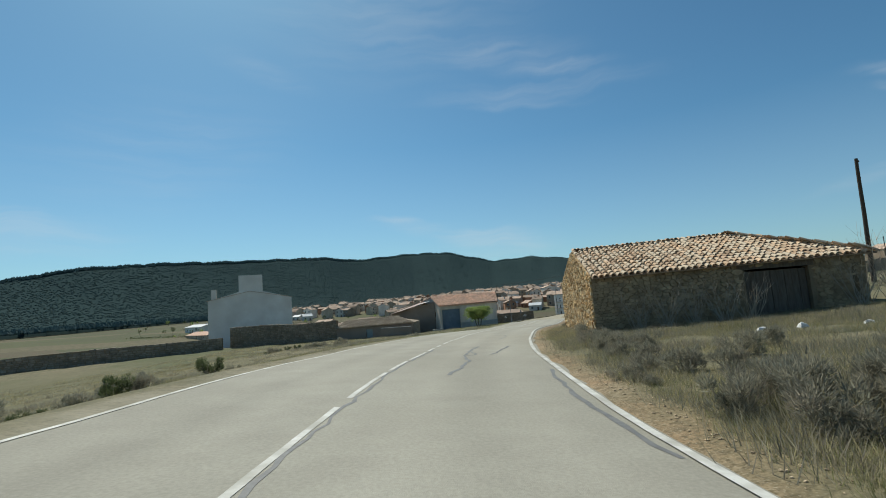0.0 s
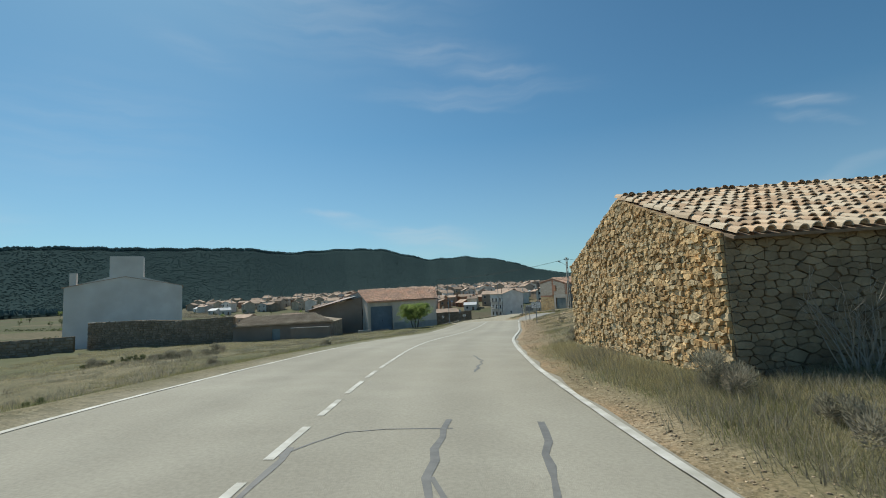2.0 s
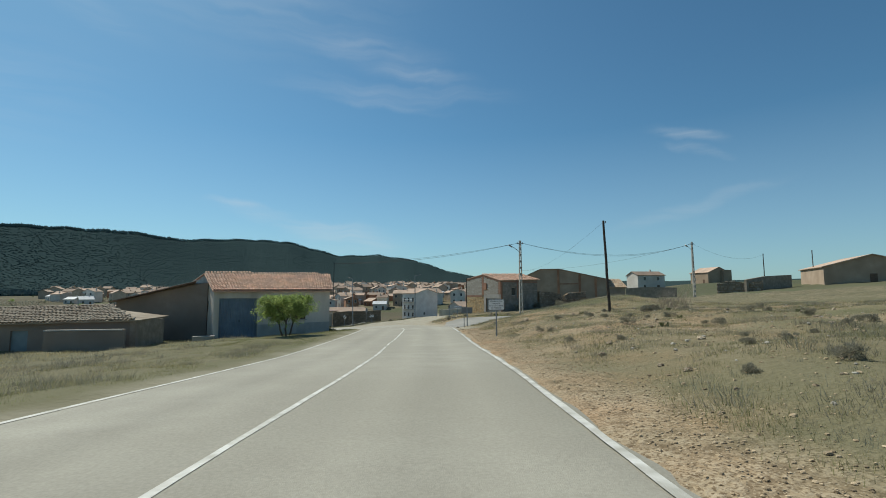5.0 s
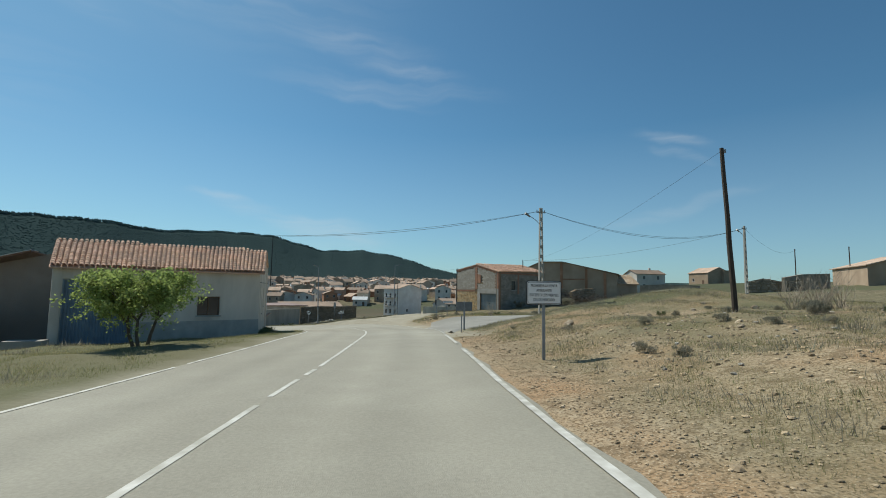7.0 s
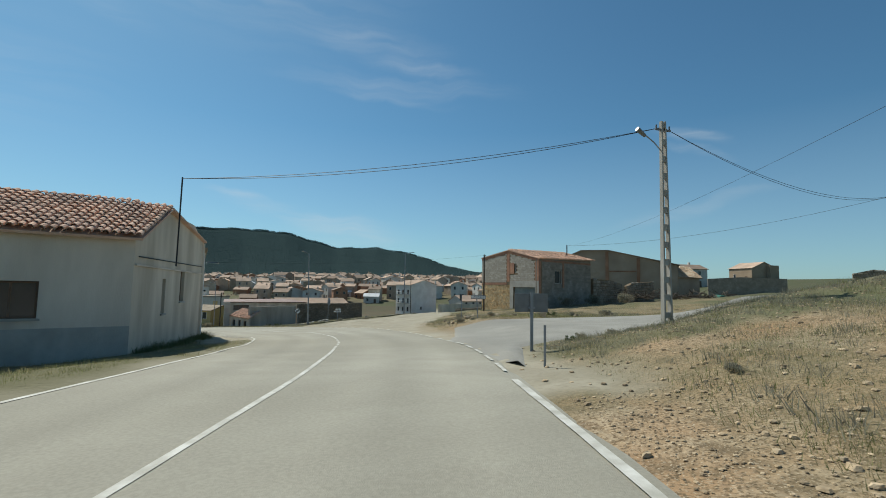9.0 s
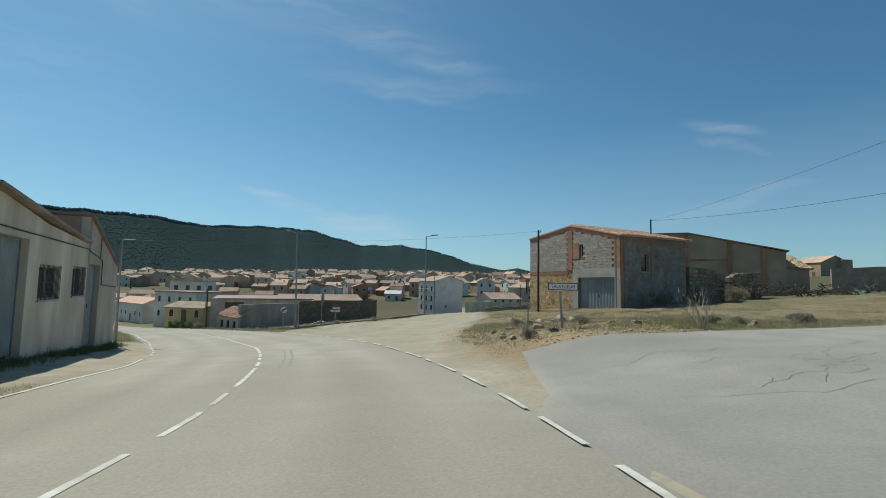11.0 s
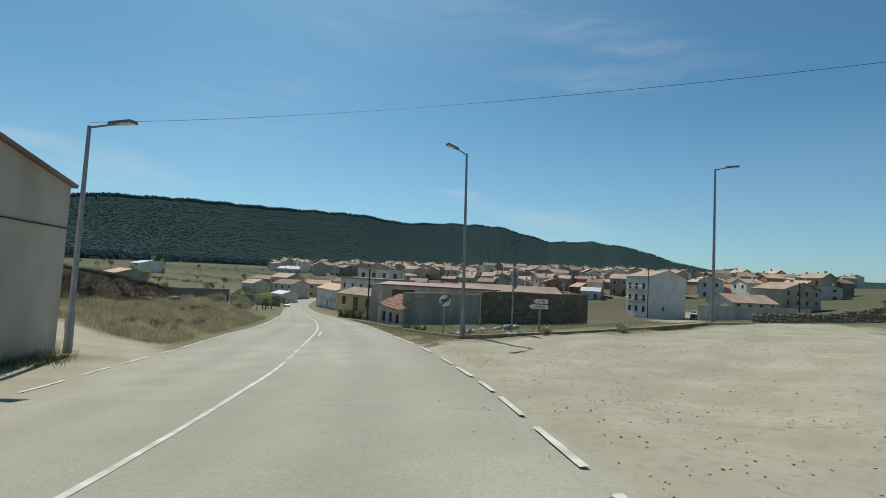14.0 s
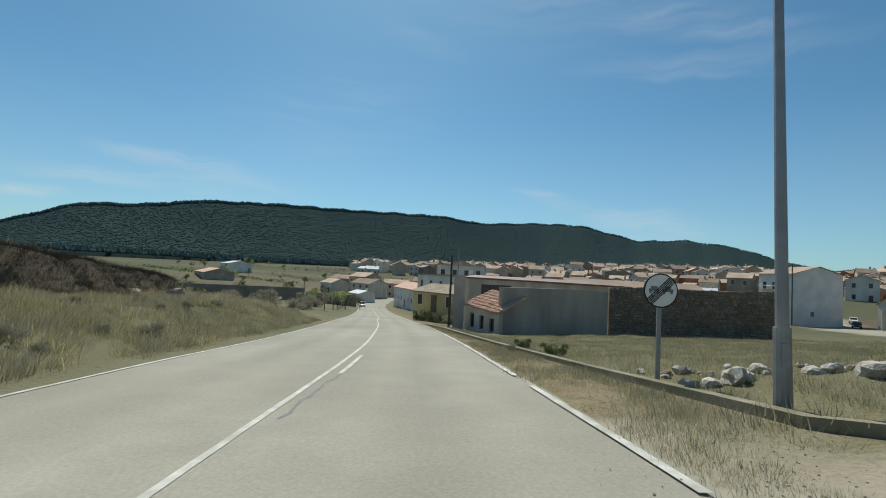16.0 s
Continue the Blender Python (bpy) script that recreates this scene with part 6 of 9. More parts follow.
wpart("front_wall", wall((5.0, 147.6), (8.0, 144.6), -9.6, [(0, -6.95), (4.24, -7.25)], [(0.5, 1.1, -8.6, -7.5), (1.8, 2.4, -8.6, -7.6), (3.1, 3.7, -8.7, -7.7)]), M["render_grey"], lt)
for u in (0.5, 1.8, 3.1):
    window(lt, (5.0, 147.6), (8.0, 144.6), u, u + 0.6, -8.6, -7.6, bars=0, sill=False, frame_mat="shutter")
l0_, l1_ = Vector((4.75, 147.5, -6.95)), Vector((8.0, 144.25, -7.3))
ltr = wpart("roof", roof_plate([l0_, l1_, (9.6, 146.0, -6.15), (6.4, 149.2, -6.1)]), M["tile_red"], lt)
wpart("roof_tiles", tiles_joined(tile_places(l0_, l1_ - l0_, Vector((1.65, 1.75, 1.0)), 0.24, 0.42, random.Random(16)), tile_one), M["tile_red"], ltr)
solid("yard_enclosure", wall((8.0, 145.4), (15.5, 152.0), -9.3, [(0, -5.45), (6, -5.4), (10, -5.5)], base_b=-9.0), M["render_stained_shaded"], "tall stained grey rendered yard wall", "wall")
rubble_wall("yard_stone_wall", (15.6, 152.1), (27.8, 154.2), -9.0, [(0, -5.1), (4, -4.9), (8, -5.0), (12.4, -4.8)], "tall dark rubble yard wall with broken top", seed=35, big=(0.14, 0.3, 0.18, 0.55), base_b=-8.6)
rubble_wall("street_stone_wall", (51.7, 166.7), (60.2, 150.2), -9.5, [(0, -6.4), (10, -5.6), (18.5, -3.6)], "dark dry stone wall beside the dirt street", seed=36, big=(0.25, 0.5, 0.3, 0.9), base_b=-7.5)
H1 = house("house", pose(20, 168, -9.6, 0, 0, 14), 15, 9, 3.7, 1.5, "house_wall", "tile_far", "low house with a red tile roof behind the yard", 1, 3)
H2 = house("house", pose(-3.85, 167.7, -9.4, 0, 0, -36), 8.8, 6, 2.5, 0.9, "yellow_wall", "fibro", "yellow rendered low house with a brown roof by the road", 1, 3)
H3 = house("house", pose(-12.2, 195.5, -11.4, 0, 0, -47), 16.5, 9, 6.5, 0.5, "house_white", "fibro", "long pale flat-roofed building by the road", 2, 4, flat=True)
H4 = house("house", pose(-13.5, 219, -12.2, 0, 0, 10), 11.0, 9, 9.8, 0.8, "house_white", "tile_far", "tall whitewashed house with a flat roof", 3, 4, flat=True)
H5 = house("house", pose(-35.5, 240.3, -14.3, 0, 0, -56), 25, 8, 5.4, 1.6, "house_white", "tile_red", "low white house with a pinkish tile roof by the road", 1, 6)
house("house", pose(-18, 238, -12.2, 0, 0, 8), 12, 9, 9.8, 1.9, "house_wall", "tile_far", "tall tan house with a tiled gable behind the white ones", 3, 3, gable=True)
for x, y, w, h, a, mat in ((-60, 296, 10, 6.0, 20, "house_wall"), (-88, 288, 9, 4.2, -30, "house_white"), (-52, 310, 11, 6.5, 5, "house_wall"), (-95, 312, 12, 4.5, -15, "house_wall"), (-46, 288, 9, 5.5, -50, "house_white")):
    house("house", pose(x, y, ground_z(x, y) - 0.3, 0, 0, a), w, 8, h, 1.6, mat, "tile_far", "tan-roofed village house at the road's end", 2 if h > 5 else 1, 2, group="village houses")
H6 = house("house", pose(82, 226, -11, 0, 0, 16), 13, 9, 5.0, 2.0, "house_white", "tile_far", "white house with a red tile roof on the street", 2, 4)
H7 = house("house", pose(100, 238, -9.5, 0, 0, 24), 14, 9, 7.5, 2.0, "house_wall", "tile_far", "ochre house with a wide tile roof", 3, 4, gable=True)
H8 = house("house", pose(104, 196, -7.5, 0, 0, 30), 22, 8, 3.6, 2.0, "house_wall", "tile_far", "long low house with an orange tile roof", 1, 6)
solid("street_yard_wall", wall((60, 205), (78, 198), -11, [(0, -6.6), (19.3, -6.2)], thick=0.3), M["render_cream"], "plain cream yard wall along the dirt street", "wall")

# farm buildings on the rise
barn2 = house("farm_barn", pose(107.5, 91.2, 0.5, 0, 0, -41), 15, 14, 3.6, 2.1, "brick_tan", "tile_far", "wide brown brick barn with a low gable", 1, 1, gable=True, chimney=False)
solid("farm_wall", wall((69, 112), (76, 106), -3, [(0, 0.15), (4, 0.4), (9.2, 0.2)], thick=0.4), M["dark_stone"], "low dark stone wall on the rise", "wall")
rubble_wall("ruined_wall", (80.5, 101), (85, 95.5), -1.2, [(0, 0.9), (2, 1.4), (4.5, 0.9), (7.1, 1.2)], "broken dark stone wall on the rise", seed=41, big=(0.25, 0.5, 0.3, 0.9))
solid("farm_wall", wall((83, 97), (98, 99.5), -1.5, [(0, 1.5), (6, 2.2), (15, 2.6)], thick=0.4), M["dark_stone"], "dark stone farmyard wall", "wall")
H9 = house("farmhouse", pose(178.5, 196.6, 3.0, 0, 0, -96), 10.5, 11, 5.2, 2.3, "house_ochre", "tile_far", "ochre farmhouse with a tiled roof and plain brick gable", 1, 2, chimney=False)
part("upper_room", Geo().box(5.3, 6.9, 6.5, 10.5, -1, 6.2), M["house_ochre"], H9)
house("house", pose(136.3, 179, 0.2, 0, 0, -10), 11, 8, 5.9, 1.5, "house_white", "tile_far", "white house with a low tiled roof on the rise", 2, 2)

# ---- the village ----
protos = []
specs = [("house_wall", "tile_far", "plain village house with a clay tile roof"), ("house_wall", "tile_far", "cream village house with a clay tile roof"),
         ("house_brick", "tile_far", "brick village house with a clay tile roof"), ("house_wall", "tile_far", "ochre village house with a clay tile roof"),
         ("house_white", "tile_far", "white village house with a tiled gable"), ("house_brick", "tile_far", "brick village house with a tiled gable"), ("house_white", "tin_white", "white village shed with a pale sheet roof")]
rv = random.Random(77)
for k, (wm, rm, lab) in enumerate(specs):
    w, d = rv.uniform(6.5, 10), rv.uniform(6, 8.5)
    storeys = (2, 2, 1, 2, 2, 2, 1)[k]
    x, y = -30 + 14 * k, 292 + 3 * (k % 3)
    z = ground_z(x, y)
    protos.append(house("house", pose(x, y, z, 0, 0, rv.uniform(-25, 25)), w, d, 2.7 * storeys + 0.6, rv.uniform(1.1, 1.7), wm, rm, lab, storeys, 2, group="village houses", gable=k in (4, 5)))
spots = []
tries = 0
while len(spots) < 520 and tries < 24000:
    tries += 1
    az, dist_ = rv.uniform(-27, 36), 190 + 270 * rv.random() ** 0.75
    x, y = 13 + math.sin(radians(az)) * dist_, 112 + math.cos(radians(az)) * dist_
    if az < -3 and dist_ < 250 or az > 20 and dist_ < 200 or az < -13 and (dist_ < 300 or rv.random() < 0.45):
        continue
    street = abs((x - 45) - (y - 192) * 0.46)
    if y < 275 and street < 16 or abs(x - 64) < 16 and abs(y - 246) < 18:
        continue
    if any((x - a) ** 2 + (y - b) ** 2 < 56 for a, b in spots) or any((x - p.matrix_basis.translation.x) ** 2 + (y - p.matrix_basis.translation.y) ** 2 < 130 for p in protos + [H1, H3, H4, H5, H6, H7, H8]):
        continue
    spots.append((x, y))
zs = terrain([p[0] for p in spots], [p[1] for p in spots])
order = sorted(range(len(spots)), key=lambda i: math.hypot(spots[i][0] - 13, spots[i][1] - 112))
far_v, far_f, far_m, far_slots = [], [], [], []
for rank, i in enumerate(order):
    (x, y), z = spots[i], zs[i]
    ob = protos[rv.choice((0, 1, 1, 2, 3, 3, 4, 4, 4, 5, 6))]
    place = pose(x, y, float(z) - rv.uniform(0, 0.8), 0, 0, rv.choice((0, 0, 90, -90, 180)) + rv.uniform(-30, 30)) @ Matrix.Diagonal((rv.uniform(0.85, 1.15), rv.uniform(0.85, 1.1), rv.uniform(0.75, 1.3), 1))
    if rank < 262:
        copy_thing(ob, place)
        continue
    # the farthest roofs of the village, past counting
    todo = [(c, place @ c.matrix_basis) for c in ob.children]
    while todo:
        c, m = todo.pop()
        todo += [(d, m @ d.matrix_basis) for d in c.children]
        if c.type == "MESH":
            base = len(far_v)
            mat = c.data.materials[0]
            if mat not in far_slots:
                far_slots.append(mat)
            far_v += [tuple(m @ v.co) for v in c.data.vertices]
            for f in c.data.polygons:
                far_f.append(tuple(base + k for k in f.vertices))
                far_m.append(far_slots.index(mat))
far_me = bpy.data.meshes.new("far_village")
far_me.from_pydata(far_v, [], far_f)
for mat in far_slots:
    far_me.materials.append(mat)
far_me.polygons.foreach_set("material_index", far_m)
tagged(new("far_village", far_me), "crowded tiled roofs and pale walls of the farther village", "village", kind="stuff")
# sheds and walls in the hollow past the bank
solid("field_wall", wall((-80, 206), (-60, 228), -14.6, [(0, -9.9), (30, -10.2)], thick=0.4), M["brick_wall"], "long plain brown wall across the hollow", "wall")
solid("field_wall", wall((-60, 228.6), (-48, 236), -15.2, [(0, -11.4), (15, -11.8)], thick=0.4), M["dark_stone"], "low dark stone wall across the hollow", "wall")
house("house", pose(-70, 283, -15.0, 0, 0, -25), 12, 9, 5.6, 1.8, "render_grey", "tile_far", "grey house with tan tile roofs at the road's end", 2, 3)
house("house", pose(-78, 296, -14.0, 0, 0, -25), 11, 9, 7.0, 1.8, "house_wall", "tile_far", "tan house with a tile roof at the road's end", 2, 3)
house("shed", pose(-62, 262, -15.0, 0, 0, -40), 9, 6, 2.6, 1.0, "house_white", "tin_white", "low shed with pale sheets on its roof", 1, 1)
house("shed", pose(-150, 285, ground_z(-150, 285), 0, 0, -40), 30, 12, 2.2, 1.8, "house_wall", "tile_red", "long shed with a pinkish tile roof in the fields", 1, 3)
house("shed", pose(-176, 330, ground_z(-176, 330), 0, 0, -40), 26, 12, 4.0, 1.6, "house_white", "tin_white", "long white farm shed below the woods", 1, 3)
# scattered farms on the plain
for x, y in ((-85, 400), (-120, 410), (-60, 400), (-40, 350), (-20, 300), (-30, 320), (-150, 430)):
    copy_thing(protos[rv.choice((1, 2, 6))], pose(x, y, ground_z(x, y) - 0.5, 0, 0, rv.uniform(-60, 60)))


# ---- poles, lamps, wires ----
def street_lamp(x, y, z0, z1, head_to, label, lean=(0, 0), rise=0.2):
    t = thing("street_lamp", pose(x, y, z0, *lean), label, "street lamp", "street lamps")
    h = z1 - z0
    part("pole", Geo().rod((0, 0, 0), (0, 0, h), 0.085, 0.05, 12), M["galv"], t, smooth=False)
    part("sleeve", Geo().rod((0, 0, -0.25), (0, 0, 0.95), 0.115, 0.105, 12), M["galv"], t)
    part("hatch", Geo().box(-0.05, 0.05, -0.122, -0.1, 0.45, 0.75), M["galv"], t)
    v = Vector((head_to[0] - x, head_to[1] - y, 0))
    ln = v.length
    v.normalize()
    arm = part("arm", Geo().rod((0, 0, h - 0.05), tuple(v * ln * 0.55 + Vector((0, 0, h + rise * 0.6))), 0.03, 0.03), M["galv"], t)
    s = Vector((-v.y, v.x, 0))
    a, b = v * ln * 0.5 + Vector((0, 0, h + rise * 0.5)), v * (ln + 0.1) + Vector((0, 0, h + rise))
    head = part("lamp_head", Geo().prism([a - s * 0.07, b - s * 0.15, b + s * 0.15, a + s * 0.07], [p + Vector((0, 0, 0.09)) for p in (a - s * 0.05, b - s * 0.11, b + s * 0.11, a + s * 0.05)]), M["sign_back"], t)
    part("lens", Geo().prism([p - Vector((0, 0, 0.012)) for p in (a.lerp(b, 0.4) - s * 0.09, b - s * 0.11, b + s * 0.11, a.lerp(b, 0.4) + s * 0.09)], [p + Vector((0, 0, 0.002)) for p in (a.lerp(b, 0.4) - s * 0.09, b - s * 0.11, b + s * 0.11, a.lerp(b, 0.4) + s * 0.09)]), M["frame_white"], head)
    return t


street_lamp(15.93, 119.16, -6.25, 1.95, (15.19, 118.48), "tall grey steel street lamp by the kerb", (0.8, -1.4))
street_lamp(28.7, 124.28, -5.45, 2.8, (29.9, 124.6), "tall grey steel street lamp by the kerb")
street_lamp(5.42, 109.93, -6.2, 0.1, (7.1, 109.5), "grey steel street lamp at the workshop corner", rise=-0.06)
street_lamp(1.0, 160, -9.2, -1.6, (0.0, 159.4), "far grey street lamp beside the road")


def concrete_pole(x, y, z0, z1, label, lamp=None):
    t = thing("utility_pole", pose(x, y, z0), label, "utility pole", "utility poles")
    h = z1 - z0
    g = Geo()
    for s in (-1, 1):
        g.prism([(s * 0.16 - 0.035, -0.09, -0.3), (s * 0.16 + 0.035, -0.09, -0.3), (s * 0.16 + 0.035, 0.09, -0.3), (s * 0.16 - 0.035, 0.09, -0.3)],
                [(s * 0.075 - 0.03, -0.06, h), (s * 0.075 + 0.03, -0.06, h), (s * 0.075 + 0.03, 0.06, h), (s * 0.075 - 0.03, 0.06, h)])
    part("pole", g, M["concrete"], t)
    n = 12
    for k in range(n):
        z = 0.15 + (h - 0.3) * k / (n - 1)
        w = 0.13 - 0.085 * z / h
        part("rung", Geo().box(-w, w, -0.05, 0.05, z - 0.11, z + 0.11), M["concrete"], t)
    part("bracket", join(Geo().box(-0.35, 0.35, -0.03, 0.03, h - 0.35, h - 0.29), Geo().rod((-0.3, 0, h - 0.3), (-0.3, 0, h - 0.15), 0.03), Geo().rod((0.3, 0, h - 0.3), (0.3, 0, h - 0.15), 0.03)), M["sign_back"], t)
    if lamp:
        v = Vector(lamp)
        part("lamp_arm", join(Geo().rod((0, 0, h - 1.2), tuple(v * 0.5 + Vector((0, 0, h - 0.85))), 0.022, n=6), Geo().rod(tuple(v * 0.5 + Vector((0, 0, h - 0.85))), tuple(v + Vector((0, 0, h - 0.62))), 0.022, n=6)), M["galv"], t)
        part("lamp_head", Geo().rod(tuple(v * 0.95 + Vector((0, 0, h - 0.68))), tuple(v * 1.35 + Vector((0, 0, h - 0.48))), 0.06, 0.09), M["sign_back"], t)
    return t


concrete_pole(26.0, 74.8, -2.95, 4.31, "grey concrete ladder-type utility pole with a lamp arm", (-0.95, -0.1, 0))
concrete_pole(56.0, 82.8, -1.4, 5.98, "grey concrete ladder-type utility pole with a lamp arm", (-0.95, -0.1, 0))


def wood_pole(a, b, r0, r1, label):
    t = thing("wooden_pole", pose(*a), label, "utility pole", "wooden poles")
    b = Vector(b) - Vector(a)
    g = Geo()
    n = 7
    pts = [b * (k / n) + Vector((0.008 * math.sin(k * 1.7), 0.008 * math.cos(k * 2.3), 0)) * (1 if 0 < k < n else 0) for k in range(n + 1)]
    for k in range(n + 1):
        r_ = r0 + (r1 - r0) * k / n
        g.v += [tuple(pts[k] + Vector((math.cos(i * 0.698) * r_, math.sin(i * 0.698) * r_, 0))) for i in range(9)]
    g.f = [(k * 9 + i, k * 9 + (i + 1) % 9, k * 9 + 9 + (i + 1) % 9, k * 9 + 9 + i) for k in range(n) for i in range(9)] + [tuple(n * 9 + i for i in range(9))]
    part("pole", g, M["wood_dark"], t)
    part("insulator", join(Geo().rod(b * 0.97, b * 0.97 + Vector((0.16, 0, 0.05)), 0.02, n=5), Geo().rod(b * 0.97 + Vector((0.16, 0, 0.03)), b * 0.97 + Vector((0.16, 0, 0.16)), 0.035, n=6)), M["sign_back"], t)
    return t


wood_pole((29.6, 33.0, -1.6), (28.6, 31.6, 7.6), 0.16, 0.10, "tall dark leaning wooden pole in the field")
wood_pole((24.18, 59.25, -2.3), (24.13, 59.5, 3.9), 0.10, 0.07, "dark weathered wooden pole leaning on the bank")
wood_pole((32.63, 106.31, -4.4), (32.65, 106.35, 1.68), 0.085, 0.065, "slim dark wooden pole before the block house")
wood_pole((59.2, 236.6, -12.3), (59.2, 236.6, 1.9), 0.14, 0.10, "dark wooden pole beside the pale house")
wood_pole((3.2, 149.2, -9.0), (3.2, 149.2, -3.2), 0.1, 0.08, "dark wooden pole beside the yard")
wood_pole((66, 181, -9.3), (66, 181, -1.6), 0.12, 0.09, "far dark wooden pole by the street wall")
wood_pole((98, 105, 0), (98, 105, 7.2), 0.1, 0.08, "far thin pole behind the farm wall")
wood_pole((108, 102, 0.6), (108, 102, 7.9), 0.1, 0.08, "far thin pole behind the farm wall")


def cable(a, b, sag, r=0.011, lift=0.0):
    """One sagging wire, drawn as a single tube."""
    a, b = Vector(a), Vector(b)
    g, n = Geo(), 18
    side = (b - a).cross(Vector((0, 0, 1))).normalized()
    for k in range(n + 1):
        w = k / n
        p = a.lerp(b, w) - Vector((0, 0, sag * 4 * w * (1 - w) - lift * math.sin(w * math.pi)))
        g.v += [tuple(p + side * r), tuple(p + Vector((0, 0, r))), tuple(p - side * r), tuple(p - Vector((0, 0, r)))]
    for k in range(n):
        g.f += [(4 * k + i, 4 * k + (i + 1) % 4, 4 * k + 4 + (i + 1) % 4, 4 * k + 4 + i) for i in range(4)]
    return solid("cable", g, M["wire"], "thin black overhead cable strung between poles", "cable", "overhead cables")


cable((8.92, 82.4, 2.25), (26.0, 74.8, 4.1), 0.55)
cable((8.92, 82.4, 2.25), (26.0, 74.8, 4.1), 0.55, lift=0.12)
cable((26.0, 74.8, 4.1), (56.0, 82.8, 5.75), 1.5)
cable((26.0, 74.8, 4.1), (56.0, 82.8, 5.75), 1.5, lift=0.12)
cable((44, 108.5, 3.3), (56.0, 82.8, 5.7), 0.9)
cable((56.0, 82.8, 5.75), (98, 105, 7.0), 1.4)
cable((24.13, 59.5, 3.8), (44, 108.5, 3.3), 1.0, 0.006)
cable((5.42, 109.93, 0.2), (32.65, 106.35, 1.6), 0.5, 0.005)

# ---- road signs ----
def board(parent, w, h, z, mat, name="board", thick=0.03, y=-0.05, corner=0.05):
    pts = []
    for cx, cz, a0 in ((w / 2 - corner, h / 2 - corner, 0), (-w / 2 + corner, h / 2 - corner, 90), (-w / 2 + corner, -h / 2 + corner, 180), (w / 2 - corner, -h / 2 + corner, 270)):
        for k in range(4):
            a = radians(a0 + 30 * k)
            pts.append((cx + corner * math.cos(a), y, z + cz + corner * math.sin(a)))
    return part(name, Geo().extrude(pts, (0, thick, 0)), M[mat], parent)


def flat_text(text, size, mat, parent, x, y, z, width=None):
    return lettering(text, size, M[mat], parent, Matrix.Translation((x, y, z)) @ pose(0, 0, 0, 90, 0, 0), width)


def sign_post(parent, h, w=0.08, d=0.04, lean=0.0):
    return part("post", Geo().prism([(-w / 2, 0, -0.4), (w / 2, 0, -0.4), (w / 2, d, -0.4), (-w / 2, d, -0.4)], [(-w / 2 + lean, 0, h), (w / 2 + lean, 0, h), (w / 2 + lean, d, h), (-w / 2 + lean, d, h)]), M["galv"], parent)


# market notice
ms = thing("notice_sign", pose(15.55, 57.98, -3.22, 0, 0, -20), "white notice board with black Spanish lettering on a steel post", "road sign")
sign_post(ms, 2.0)
rim = board(ms, 0.94, 0.64, 1.70, "sign_black", "rim", 0.02, -0.035, 0.06)
fc = board(ms, 0.90, 0.60, 1.70, "sign_white", "face", 0.012, -0.045, 0.05)
board(ms, 0.87, 0.57, 1.70, "sign_black", "border", 0.006, -0.049, 0.045)
board(ms, 0.845, 0.545, 1.70, "sign_white", "inner_face", 0.006, -0.053, 0.04)
for k, (line, w) in enumerate((("PROHIBIDA LA VENTA", 0.70), ("AMBULANTE", 0.40), ("EXCEPTO LOS VIERNES", 0.76), ("DIA DE MERCADO", 0.56))):
    flat_text(line, 0.105, "sign_black", ms, 0, -0.056, 1.885 - 0.123 * k, w)
# back of a sign at the junction
sb = thing("road_sign", pose(19.92, 73.65, -3.85, 0, 0, -12), "grey back of a wide road sign on a steel post", "road sign")
sign_post(sb, 1.78, 0.09, 0.05)
board(sb, 1.0, 0.55, 1.48, "sign_back", "board", 0.03, 0.06, 0.02)
part("fold", Geo().box(-0.5, 0.5, 0.052, 0.06, 1.735, 1.75), M["galv"], sb)
part("clamp", Geo().box(-0.09, 0.09, -0.012, 0.055, 1.3, 1.36), M["galv"], sb)
# town name
tn = thing("town_sign", pose(24.87, 89.4, -3.7, 0, 0, -24), "white town name sign with black letters on a leaning post", "road sign")
sign_post(tn, 1.1, 0.07, 0.04, -0.1)
board(tn, 0.96, 0.24, 1.24, "sign_black", "rim", 0.02, -0.035, 0.03)
board(tn, 0.90, 0.185, 1.24, "sign_white", "face", 0.02, -0.045, 0.02)
flat_text("TALAYUELAS", 0.16, "sign_black", tn, 0, -0.047, 1.235, 0.76)
# chevron board
cv = thing("chevron_sign", pose(24.0, 90.2, -4.05, 0, 0, -117), "dark chevron board with white arrows on a leaning steel post", "road sign")
sign_post(cv, 1.75, 0.07, 0.04, -0.05)
bb = board(cv, 0.98, 0.42, 1.55, "sign_black", "board", 0.03, -0.045, 0.02)
for x in (-0.42, 0.02):
    part("arrow", Geo().extrude([(x, -0.049, 1.74), (x + 0.18, -0.049, 1.74), (x + 0.38, -0.049, 1.55), (x + 0.18, -0.049, 1.36), (x, -0.049, 1.36), (x + 0.2, -0.049, 1.55)], (0, 0.004, 0)), M["sign_white"], cv)
# end of no overtaking
ro = thing("round_sign", pose(14.78, 121.62, -6.47, 0, 0, 17), "round white end-of-restriction sign with black diagonal bars", "road sign")
sign_post(ro, 1.75, 0.08, 0.04)


def disc(r, y, t, z, n=36):
    return Geo().extrude([(r * math.cos(2 * math.pi * k / n), y, z + r * math.sin(2 * math.pi * k / n)) for k in range(n)], (0, t, 0))


